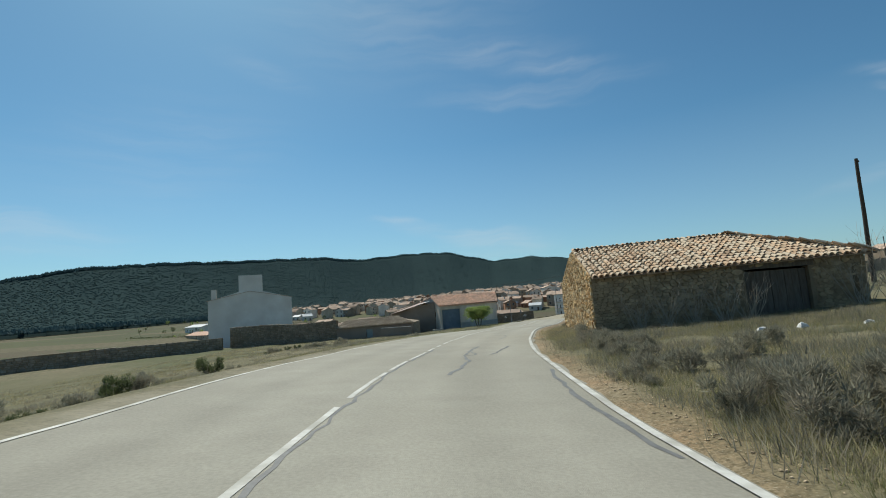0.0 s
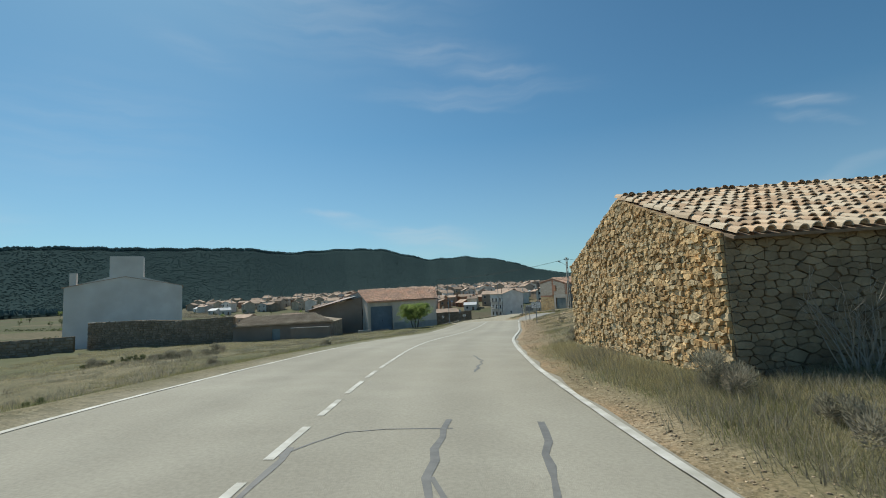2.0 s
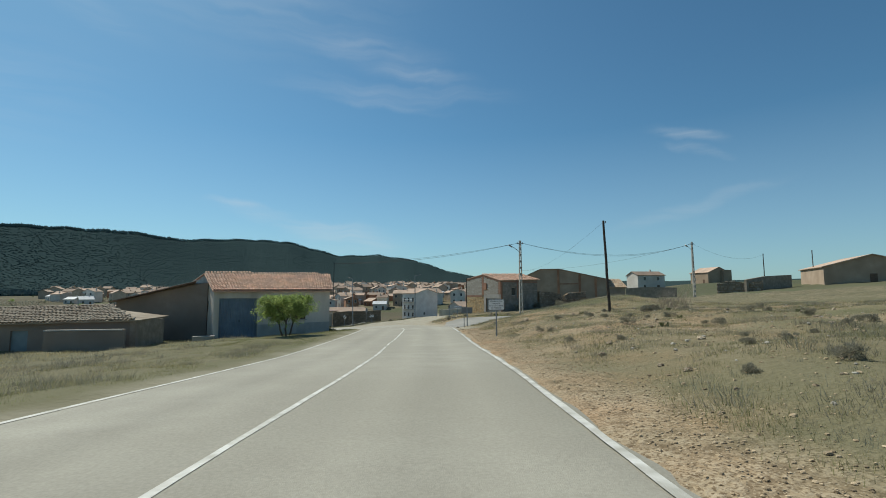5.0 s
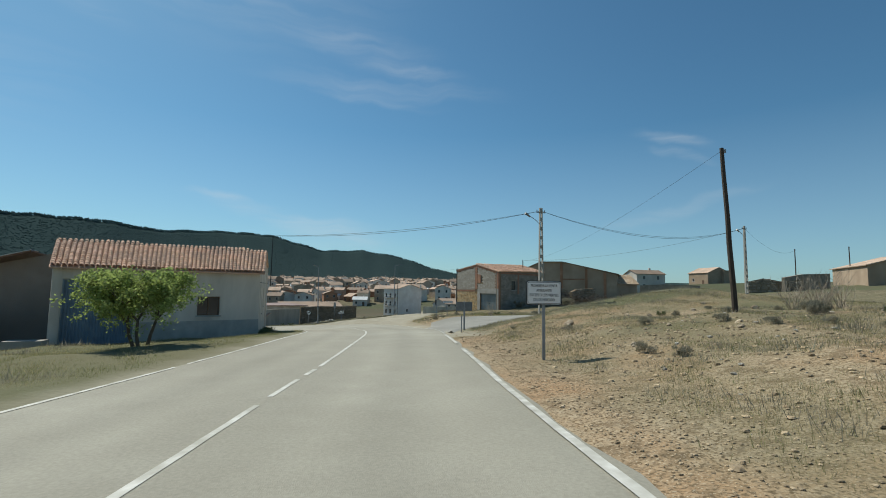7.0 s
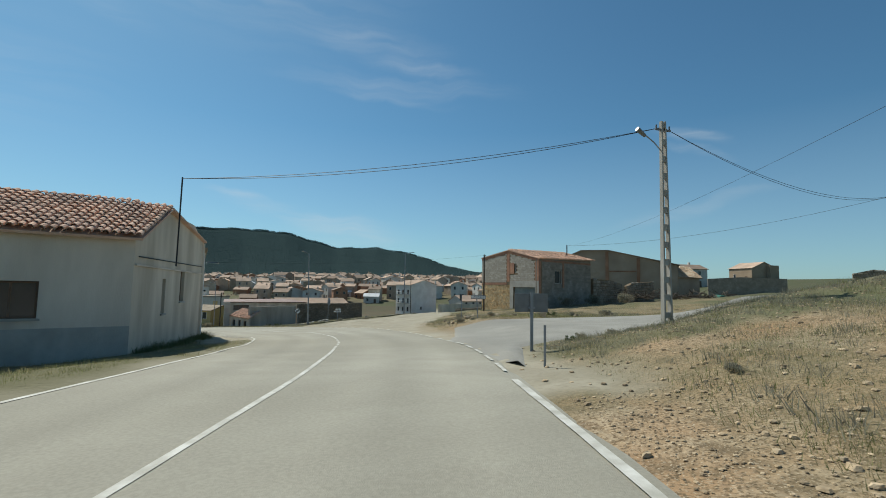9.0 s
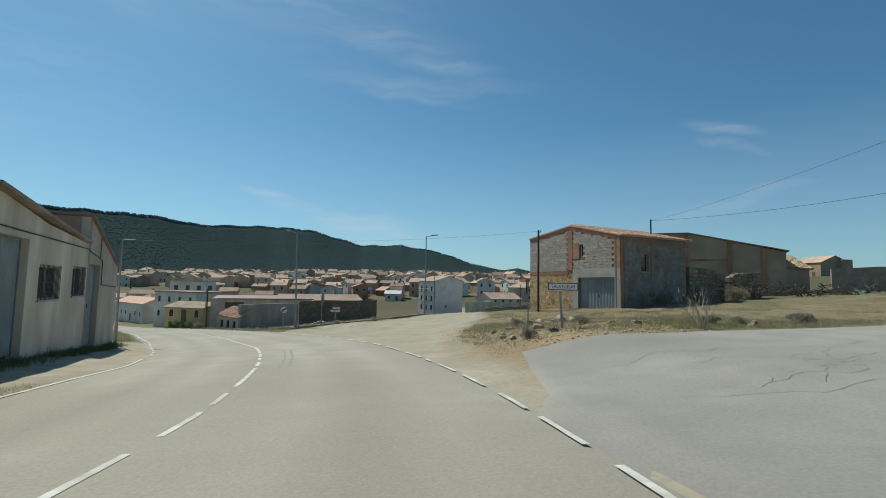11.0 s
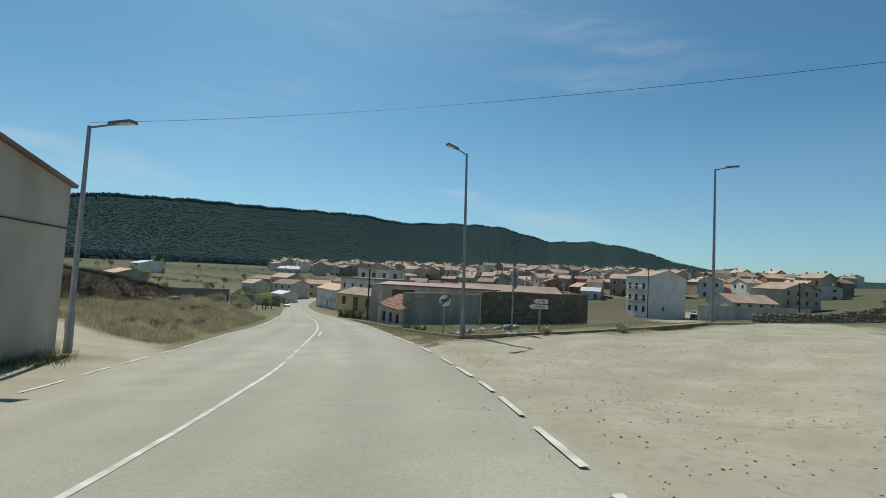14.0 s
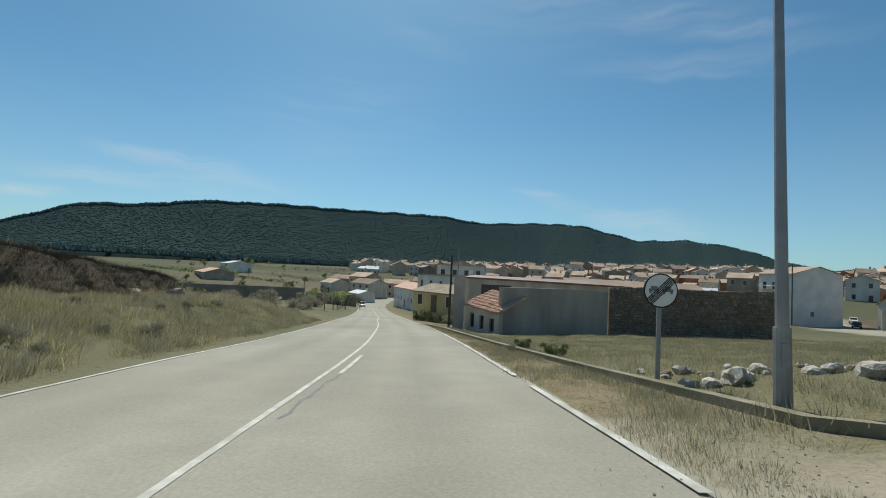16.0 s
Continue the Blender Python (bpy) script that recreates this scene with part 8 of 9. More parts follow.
# plot behind the kerb
plot = [(x, y, rr.uniform(0.5, 1.1)) for x, y in ((rr.uniform(6, 34), rr.uniform(118, 151)) for _ in range(11000)) if inside(np.array([x]), np.array([y]), [(17, 118.5), (31, 126.8), (36, 150), (16, 151), (9, 143.5), (8.5, 137)])[0] < 0]
scatter("dry_grass", M["straw"], plot[:len(plot) // 2], 34, 0.15, 1.5, 0.005, "dry grass filling the fenceless plot", 8)
scatter("green_grass", M["grass_green"], plot[len(plot) // 2:], 34, 0.12, 1.5, 0.005, "green grass filling the fenceless plot", 9)
scatter("dry_grass", M["straw"], off_things(band(1500, 117, 150, 2.5, 4.2, 10, (0.4, 0.8))), 18, 0.17, 1.0, 0.005, "thin dry grass below the kerb", 10)

strip = band(2600, 117, 150, 2.45, 4.3, 44, (0.4, 1.0))
scatter("heath", M["shrub"], off_things(strip[::2]), 30, 0.15, 1.5, 0.005, "brown-green weeds below the kerb", 85, category="weeds")
scatter("green_grass", M["grass_green"], off_things(strip[1::2]), 26, 0.11, 1.5, 0.005, "short green weeds below the kerb", 86, category="weeds")
scatter("heath", M["shrub"], plot[::5], 44, 0.2, 1.6, 0.006, "grey-green weeds in the grass plot", 87, category="heath")
kerb_side = []
for (ax, ay), (bx, by) in ((p[:2], q[:2]) for p, q in zip(KERB, KERB[1:])):
    for _ in range(int(math.hypot(bx - ax, by - ay) * 14)):
        k = rr.random()
        if math.sin(17 * k * math.hypot(bx - ax, by - ay) / 9 + ax) > rr.uniform(-1.2, 0.6):
            kerb_side.append((ax + (bx - ax) * k + rr.choice((-1, 1)) * rr.uniform(0.3, 0.75), ay + (by - ay) * k + rr.uniform(-0.3, 0.3), rr.uniform(0.5, 1.3)))
scatter("heath", M["shrub"], kerb_side[::2], 40, 0.17, 1.5, 0.006, "brown-green weeds growing along the kerb", 81, category="weeds")
scatter("green_grass", M["grass_green"], kerb_side[1::2], 34, 0.14, 1.4, 0.006, "green weeds growing along the kerb", 82, category="weeds")
near_corner = [(x, y, rr.uniform(0.4, 1.1)) for x, y in ((rr.uniform(20.5, 31), rr.uniform(70, 78)) for _ in range(900))]
scatter("green_grass", M["grass_green"], off_things(near_corner[:450]), 24, 0.16, 1.2, 0.006, "thin green grass at the road corner", 83)
scatter("heath", M["shrub"], off_things(near_corner[450:]), 34, 0.17, 1.4, 0.006, "grey-green tufts at the road corner", 84, category="heath")

# gravel on the right shoulder and in the dirt junction
gv, gf = [], []
gr_ = random.Random(15)
# a pebble: two uneven rings, a flat top and no underside
pebble = [(math.cos(k * 1.0472), math.sin(k * 1.0472), -0.3) for k in range(6)] + [(0.68 * math.cos(k * 1.0472 + 0.4), 0.68 * math.sin(k * 1.0472 + 0.4), 0.42) for k in range(6)]
pebble_f = [(k, (k + 1) % 6, 6 + k) for k in range(6)] + [((k + 1) % 6, 6 + (k + 1) % 6, 6 + k) for k in range(6)] + [(6, 7, 8, 9, 10, 11)]
gp = []
for _ in range(4200):
    p = at(gr_.uniform(31, 74), gr_.uniform(3.6, 22))
    gp.append((p.x, p.y, gr_.choice((0.01, 0.012, 0.015, 0.02, 0.03, 0.045))))
for _ in range(17000):
    s = gr_.uniform(-2, 70)
    u = 2.0 + abs(gr_.gauss(0, 0.5 if s < 31 else 1.2))
    p = at(s, u)
    gp.append((p.x, p.y, gr_.choice((0.006, 0.008, 0.01, 0.013, 0.018, 0.026))))
for _ in range(2200):
    p = (gr_.gauss(19.5, 3.0), gr_.gauss(56, 9))
    gp.append((*p, gr_.uniform(0.015, 0.07)))
for _ in range(1800):
    p = at(gr_.uniform(111, 135), 2.35 + abs(gr_.gauss(0, 0.8)))
    gp.append((p.x, p.y, gr_.uniform(0.005, 0.016)))
for _ in range(800):
    s = gr_.uniform(100, 116)
    p = at(s, 2.4 + abs(gr_.gauss(0, 3.0)))
    gp.append((p.x, p.y, gr_.uniform(0.006, 0.02)))
for _ in range(900):
    p = (gr_.gauss(24, 4.0), gr_.gauss(112.5, 2.2))
    gp.append((*p, gr_.choice((0.006, 0.008, 0.01, 0.014, 0.02))))
for _ in range(700):
    p = at(gr_.uniform(101, 119), 2.3 - abs(gr_.gauss(0, 0.5)))
    gp.append((p.x, p.y, gr_.uniform(0.005, 0.014)))
for _ in range(2600):
    p = (gr_.uniform(20.5, 32), gr_.uniform(69, 78.5))
    if inside(np.array([p[0]]), np.array([p[1]]), SIDE)[0] > 0.3:
        gp.append((*p, gr_.choice((0.012, 0.018, 0.025, 0.035, 0.05))))
for _ in range(1600):
    p = at(gr_.uniform(86, 98), gr_.uniform(5.0, 10))
    gp.append((p.x, p.y, gr_.uniform(0.015, 0.06)))
gq = np.array(gp)
gst, _, _, go = road_near(gq[:, 0], gq[:, 1])
gz = sheet_z(gq[:, 0], gq[:, 1]) + 0.004
for (x, y, s), z, o, gs_ in zip(gp, gz, go, gst):
    if o < 0.4 and not (100 < gs_ < 121 and o < 0.02 and gr_.random() < 0.5):
        continue
    if o < 0.4:
        z += 0.075
    k = len(gv)
    a = gr_.random() * 6.28
    ca, sa = math.cos(a), math.sin(a)
    wide, tall_ = gr_.uniform(0.6, 1.2), gr_.uniform(0.35, 0.75)
    for vx, vy, vz in pebble:
        vx, vy, vz = vx * s * gr_.uniform(0.75, 1.2), vy * s * wide * gr_.uniform(0.75, 1.2), vz * s * tall_ * gr_.uniform(0.7, 1.3)
        gv.append((x + vx * ca - vy * sa, y + vx * sa + vy * ca, float(z) + vz + s * 0.2))
    gf += [tuple(k + i for i in q) for q in pebble_f]
gme = bpy.data.meshes.new("gravel")
gme.from_pydata(gv, [], gf)
gme.materials.append(M["gravel"])
tagged(new("gravel", gme), "loose ochre gravel and pebbles on the shoulder", "gravel", kind="stuff")


def shrub_mesh(seed, mat, n=420, r=0.5, h=0.7, leaf=0.035, stems=14):
    """A low bush: stems and many small leaf blades in uneven clumps."""
    q = random.Random(seed)
    g = Geo()
    cl = [(q.uniform(-r, r) * 0.7, q.uniform(-r, r) * 0.7, q.uniform(0.25, 0.85) * h, q.uniform(0.18, 0.38) * r) for _ in range(11)]
    for k in range(n):
        cx, cy, cz, cr = cl[q.randrange(len(cl))]
        d = Vector((q.gauss(0, 1), q.gauss(0, 1), q.gauss(0, 0.8))).normalized() * cr * q.random() ** 0.4
        p = Vector((cx, cy, cz)) + d
        p.z = max(p.z, 0.03)
        up = (d.normalized() + Vector((q.uniform(-0.6, 0.6), q.uniform(-0.6, 0.6), 0.9))).normalized()
        s = up.cross(Vector((q.uniform(-1, 1), q.uniform(-1, 1), q.uniform(-1, 1)))).normalized() * leaf * q.uniform(0.16, 0.34)
        L = leaf * q.uniform(1.3, 3.4)
        g.add([p - s, p + s, p + up * L + s * 0.3, p + up * L - s * 0.3], [(0, 1, 2, 3)])
    leaves = g.mesh("foliage", mat)
    t = Geo()
    for cx, cy, cz, cr in cl + [(q.uniform(-r, r), q.uniform(-r, r), q.uniform(0.5, 1.0) * h, 0) for _ in range(stems - 11)]:
        t.rod((cx * 0.15, cy * 0.15, -0.05), (cx, cy, cz), 0.012, 0.005, 4)
    return leaves, t.mesh("stem", M["twig"])


shrubs = []
for k, (mat, n, r_, h_, lf) in enumerate(((M["shrub"], 2600, 0.55, 0.6, 0.03), (M["shrub"], 2300, 0.45, 0.5, 0.028), (M["shrub_green"], 2400, 0.5, 0.5, 0.03), (M["shrub"], 3000, 0.7, 0.7, 0.033))):
    shrubs.append(shrub_mesh(60 + k, mat, n, r_, h_, lf))


def shrub(x, y, size, k, label):
    t = thing("shrub", pose(x, y, ground_z(x, y) - 0.03, 0, 0, rr.uniform(0, 360)) @ Matrix.Diagonal((size, size, size * rr.uniform(0.85, 1.15), 1)), label, "shrub", "roadside shrubs")
    part("foliage", shrubs[k][0], None, t)
    part("stem", shrubs[k][1], None, t)
    return t


BANK_SHRUBS = random.Random(91)
for x, y, z in ((25.9, 57.7, 1.0), (26.7, 58.1, 0.85), (25.2, 57.2, 0.7), (27.4, 56.2, 0.5)):
    shrub(x, y, z, 1, "large dark twiggy bush on the rise")
GREY, GREEN = "grey-green aromatic shrub on the dry bank", "small dark green bush on the dry bank"
for s, u, z in ((5.6, 5.0, 0.7), (6.4, 5.7, 0.75), (7.2, 4.9, 0.55), (4.9, 6.3, 0.6), (10.5, 5.0, 0.5), (12, 4.5, 0.7), (13.4, 4.9, 0.8), (14.6, 4.6, 0.75), (16, 4.6, 0.9), (17, 4.3, 0.8), (18.3, 4.5, 0.7), (20.4, 4.3, 0.8), (22.5, 4.6, 0.75), (8.6, 7.6, 0.5), (11.6, 7.2, 0.6), (9.0, 9.2, 0.5)):
    p = at(s, u)
    if inside(np.array([p.x]), np.array([p.y]), [BA, BE, BF, BC])[0] > 0.5:
        shrub(p.x, p.y, z, rr.choice((0, 1, 3)), GREY)
for s, u, z in ((31, 4.5, 0.9), (29.4, 4.2, 0.8), (34, 4.4, 0.6), (38, 6.5, 0.8), (42, 5.3, 0.6), (45.5, 8.5, 0.8), (50, 6.2, 0.8), (55, 8.6, 0.9), (58.5, 6.0, 0.8), (62, 9.2, 1.1), (48, 13, 0.9), (52.5, 15, 1.0), (60, 18, 0.8), (64, 14, 0.8), (58, 12, 0.8), (53, 11, 0.7), (57, 15.5, 0.9), (66.5, 6.0, 0.7), (40, 12, 1.0), (36, 16, 0.9), (70, 4.6, 0.7), (44, 18, 1.0)):
    p = at(s, u)
    shrub(p.x, p.y, z * 0.55, rr.choice((0, 1, 3)), GREY)
for _ in range(34):
    p = at(BANK_SHRUBS.uniform(40, 70), BANK_SHRUBS.uniform(5.0, 18))
    if inside(np.array([p.x]), np.array([p.y]), SIDE)[0] > 1:
        shrub(p.x, p.y, BANK_SHRUBS.uniform(0.22, 0.5), BANK_SHRUBS.choice((0, 1, 2, 3)), GREY)
for _ in range(26):
    p = at(BANK_SHRUBS.uniform(118, 150), -BANK_SHRUBS.uniform(8.2, 13.5))
    shrub(p.x, p.y, BANK_SHRUBS.uniform(0.4, 0.8), BANK_SHRUBS.choice((0, 1, 3)), "grey-green scrubby bush on the weedy bank")
for x, y, z, k in ((22.9, 76.2, 0.45, 2), (23.5, 76.4, 0.5, 0), (19.3, 116.7, 0.6, 0), (22.6, 118.3, 0.55, 3), (11.2, 128.2, 0.5, 0), (25.0, 76.6, 0.45, 0), (25.6, 77.0, 0.4, 1), (27.2, 76.0, 0.5, 2), (24.2, 74.6, 0.35, 1)):
    shrub(x, y, z, k, "small weedy bush at the road's edge")
for s, u, z in ((10.2, 3.9, 0.8), (9.6, 4.4, 0.95), (9.2, 5.1, 0.8), (11.2, 4.1, 0.6), (12.8, 4.0, 0.55), (15.2, 4.0, 0.7), (8.0, 5.4, 0.8), (10.6, 6.0, 0.7)):
    p = at(s, u)
    shrub(p.x, p.y, z, BANK_SHRUBS.choice((0, 1, 3)), GREY)
for x, y, z, k in ((25.2, 93.6, 0.6, 0), (26.3, 90.6, 0.8, 1), (29.5, 88.2, 0.6, 2), (31.5, 89.0, 0.6, 0), (23.6, 89.2, 0.6, 0), (40.5, 103.2, 1.6, 0), (44.5, 104.6, 1.7, 0), (50, 106, 1.5, 3), (34, 88.6, 1.0, 1)):
    shrub(x, y, z, k, GREEN if k == 2 else GREY)
for s, u, z in ((6.5, -7.2, 0.8), (7.3, -7.6, 1.0), (9, -9.4, 0.7), (13.5, -8.8, 0.5), (17, -9, 0.6), (24, -10, 0.6), (33, -11.5, 0.7), (40, -9.5, 0.8)):
    p = at(s, u)
    shrub(p.x, p.y, z, rr.choice((0, 2)), GREEN)
for x, y, z, k in ((12.6, 127.8, 0.9, 2), (11.4, 129.6, 0.7, 2), (-4.6, 165.6, 2.3, 2), (-2.4, 164.2, 2.0, 2), (-0.6, 163.0, 1.8, 0), (-19, 150, 2.4, 0), (-17.2, 153, 2.2, 3), (-21, 152, 2.6, 2), (-15.5, 156, 2.0, 3), (-23.5, 149, 2.2, 0), (-26, 174, 3.0, 0), (-29, 180, 3.2, 3), (-32, 188, 3.0, 0)):
    shrub(x, y, z, k, GREEN)


for s, u, z in ((6.3, 3.7, 0.8), (5.6, 4.2, 0.9), (7.0, 4.4, 0.7), (4.9, 4.0, 0.8), (5.2, 5.2, 0.8), (8.7, 3.5, 0.45), (9.4, 3.3, 0.5), (4.2, 4.9, 0.8), (30.5, 4.0, 0.55), (32.5, 4.6, 0.6)):
    p = at(s, u)
    shrub(p.x, p.y, z, BANK_SHRUBS.choice((0, 1, 3)), GREY)
for x, y, z, k in ((-6.6, 13.2, 0.75, 2), (-7.4, 11.7, 0.8, 0), (-7.9, 11.3, 0.9, 2), (-8.4, 10.7, 0.85, 0), (-9.0, 10.2, 0.8, 2), (-9.8, 11.6, 0.8, 0), (-8.6, 12.4, 0.7, 3), (-10.5, 10.4, 0.9, 0), (-11.5, 12.0, 0.8, 3)):
    shrub(x, y, z, k, "dark olive shrub on the stony road verge")
HEAP = random.Random(17)
for _ in range(22):
    k = HEAP.random()
    shrub(-16.5 + 6.8 * k + HEAP.gauss(0, 0.5), 42.3 + 2.6 * k + HEAP.gauss(0, 0.6), HEAP.uniform(0.4, 0.8), HEAP.choice((0, 2, 3)), "dark brushwood bush in the field by the wall")


def bare_bush(x, y, h, seed):
    q = random.Random(seed)
    g = Geo()
    for k in range(26):
        a, ln = q.uniform(0, 6.28), h * q.uniform(0.5, 1.0)
        p = Vector((q.uniform(-0.2, 0.2), q.uniform(-0.2, 0.2), 0))
        d = Vector((math.cos(a) * 0.45, math.sin(a) * 0.45, 1)).normalized()
        for i in range(4):
            e = p + d * ln / 4
            g.rod(p, e, 0.014 * (1 - i / 5), 0.014 * (1 - (i + 1) / 5), 3)
            if i > 0:
                for _ in range(2):
                    v = (d + Vector((q.uniform(-0.8, 0.8), q.uniform(-0.8, 0.8), q.uniform(-0.2, 0.4)))).normalized()
                    g.rod(e, e + v * ln * q.uniform(0.12, 0.25), 0.005, 0.002, 3)
            p, d = e, (d + Vector((q.uniform(-0.3, 0.3), q.uniform(-0.3, 0.3), 0))).normalized()
    ob = solid("bare_bush", g, M["twig"], "leafless pale thorny bush against the barn", "bush", "bare bushes")
    ob.matrix_basis = pose(x, y, ground_z(x, y) - 0.05)
    return ob


for k, (u, o, h) in enumerate(((1.6, 0.6, 1.7), (2.6, 0.8, 2.0), (3.7, 0.6, 1.8), (4.8, 0.8, 2.1), (5.6, 0.9, 1.7), (9.6, 0.7, 2.4), (10.8, 0.6, 2.8), (11.8, -0.6, 3.0))):
    p = on_wall(BA, BE, u, 0, o)
    bare_bush(p.x, p.y, h, 200 + k)
bare_bush(28.4, 87.4, 1.3, 220)
for k, (x, y) in enumerate(((29.6, 59.8), (30.6, 60.4), (31.3, 60.0), (30.2, 61.2))):
    bare_bush(x, y, 1.7, 230 + k)
bare_bush(45.5, 104.2, 1.6, 221)

# young tree before the blue door
tr = thing("tree", pose(4.4, 67.5, ground_z(4.4, 67.5) - 0.05), "small leafy tree with fresh spring-green leaves", "tree")
q = random.Random(90)
tg, lg = Geo(), Geo()
tips = []


def grow(p, d, ln, r, lev):
    e = p + d * ln
    m = p.lerp(e, 0.5) + Vector((q.uniform(-0.06, 0.06), q.uniform(-0.06, 0.06), 0))
    tg.rod(p, m, r, r * 0.85, 7)
    tg.rod(m, e, r * 0.85, r * 0.7, 7)
    if lev < 4:
        tips.append((p.lerp(e, 0.6), 0.16 + 0.08 * lev))
    if lev == 0:
        tips.append((e, 0.24))
        return
    for k in range(3):
        a = q.uniform(0, 6.28)
        nd = (d * 0.8 + Vector((math.cos(a), math.sin(a), q.uniform(0.0, 0.9))) * 0.7).normalized()
        grow(e, nd, ln * q.uniform(0.62, 0.85), r * 0.58, lev - 1)


for lean_, ln0 in ((Vector((-0.28, 0.1, 1)), 0.9), (Vector((0.22, 0.1, 1)), 0.95), (Vector((-0.03, -0.2, 1)), 1.0)):
    grow(Vector((lean_.x * 0.9, lean_.y, 0)), lean_.normalized(), ln0 * 1.02, 0.07, 4)
tips += [(p + Vector((q.gauss(0, 0.3), q.gauss(0, 0.3), -q.uniform(0.2, 0.75))), cr) for p, cr in tips if q.random() < 0.55]
for p, cr in tips:
    for _ in range(26):
        d = Vector((q.gauss(0, 1), q.gauss(0, 1), q.gauss(0, 0.8)))
        d = d.normalized() * cr * q.random() ** 0.5
        c = p + d
        up = Vector((q.uniform(-1, 1), q.uniform(-1, 1), q.uniform(-0.8, 0.6))).normalized()
        s = up.cross(Vector((q.uniform(-1, 1), q.uniform(-1, 1), 0.3))).normalized() * q.uniform(0.02, 0.04)
        L = q.uniform(0.08, 0.15)
        lg.add([c - s * 0.4, c + up * L * 0.5 - s, c + up * L, c + up * L * 0.5 + s], [(0, 1, 2, 3)])
part("trunk", tg, M["bark"], tr)
part("crown", lg, M["leaf"], tr, "uneven crown of small spring leaves")


# village trees
def crown_tree(x, y, h, mat, seed, label):
    q = random.Random(seed)
    z = ground_z(x, y)
    t = thing("tree", pose(x, y, z), label, "tree", "village trees")
    part("trunk", Geo().rod((0, 0, 0), (0, 0, h * 0.55), h * 0.03, h * 0.015, 6), M["bark"], t)
    g = Geo()
    blobs = [(q.uniform(-0.25, 0.25) * h, q.uniform(-0.25, 0.25) * h, h * q.uniform(0.45, 0.85), h * q.uniform(0.12, 0.2)) for _ in range(9)]
    for _ in range(420):
        cx, cy, cz, cr = blobs[q.randrange(9)]
        d = Vector((q.gauss(0, 1), q.gauss(0, 1), q.gauss(0, 1))).normalized() * cr * q.random() ** 0.35
        c = Vector((cx, cy, cz)) + d
        a = Vector((q.uniform(-1, 1), q.uniform(-1, 1), q.uniform(-1, 1))).normalized() * h * 0.03
        b = a.cross(Vector((q.uniform(-1, 1), q.uniform(-1, 1), q.uniform(-1, 1)))).normalized() * h * 0.025
        g.add([c - a, c + b, c + a, c - b], [(0, 1, 2, 3)])
    part("crown", g, mat, t)
    return t


for k in range(130):
    az, dd = q.uniform(-48, 12), q.uniform(130, 460)
    x, y = 13 + math.sin(radians(az)) * dd, 112 + math.cos(radians(az)) * dd
    if az > -10 and dd < 330 or road_near(np.array([x]), np.array([y]))[3][0] < 5:
        continue
    crown_tree(x, y, q.uniform(2, 5.5), M["leaf"] if q.random() < 0.3 else M["shrub_green"], 300 + k, "leafy tree among the fields and houses")

for k, (x, y, h) in enumerate(((-44, 219, 4.2), (-47, 223, 4.6), (-50, 217, 3.6), (-41, 224, 3.4), (-62, 236, 4.0))):
    crown_tree(x, y, h, M["leaf"] if k in (0, 1) else M["shrub_green"], 360 + k, "bushy green tree beside the road into the village")
for k, (x, y, h) in enumerate(((-15.5, 181, 3.0), (-20, 192, 3.6), (-26, 205, 4.0), (-33, 205, 4.2), (-22, 184, 2.6), (-30, 216, 4.4), (-36, 226, 4.4), (-38, 214, 3.8), (-45, 232, 4.5), (-27, 194, 2.8))):
    crown_tree(x - 11, y, h, M["leaf"] if k in (3, 6) else M["shrub_green"] if k % 2 else M["shrub"], 380 + k, "dark scrubby tree beside the road into the village")
# cracks of the side road
for k in range(16):
    ck = random.Random(400 + k)
    x, y = ck.uniform(21.5, 30), ck.uniform(79.5, 84.5)
    g, w, a = Geo(), 0.006, ck.uniform(-0.5, 0.9)
    line = []
    for i in range(16):
        if inside(np.array([x]), np.array([y]), SIDE)[0] > -0.7:
            break
        line.append((x, y))
        x, y, a = x + 0.3 * math.cos(a), y + 0.3 * math.sin(a), a + ck.uniform(-0.8, 0.8) - 0.35 * a
    if len(line) < 4:
        continue
    zl = terrain(np.array([p[0] for p in line]), np.array([p[1] for p in line])) + 0.082
    for (x, y), z in zip(line, zl):
        g.v += [(x, y - w, float(z)), (x, y + w, float(z))]
    g.f = [(2 * i, 2 * i + 1, 2 * i + 3, 2 * i + 2) for i in range(len(line) - 1)]
    part("crack", g, M["tar_worn"], side_road, "thin crack in the asphalt")



def hedge(a, b, h, seed):
    """A ragged strip of scrub along a field's edge."""
    q = random.Random(seed)
    g = Geo()
    a, b = Vector(a), Vector(b)
    n = int((b - a).length * 9)
    for _ in range(n):
        w = q.random()
        p = a.lerp(b, w) + Vector((q.gauss(0, 0.8), q.gauss(0, 0.8)))
        top = h * (0.45 + 0.55 * abs(math.sin(w * 23 + seed)) * abs(math.sin(w * 9 + 2 * seed)))
        c = Vector((p.x, p.y, ground_hedge(w, a, b) + top * q.random()))
        u = Vector((q.uniform(-1, 1), q.uniform(-1, 1), q.uniform(-1, 1))).normalized() * 0.32
        v = u.cross(Vector((q.uniform(-1, 1), q.uniform(-1, 1), q.uniform(-1, 1)))).normalized() * 0.28
        g.add([c - u, c + v, c + u, c - v], [(0, 1, 2, 3)])
    return solid("hedge", g, M["shrub_green"] if seed % 2 else M["shrub"], "ragged strip of scrub along a field edge", "hedge", "field hedges", "stuff")


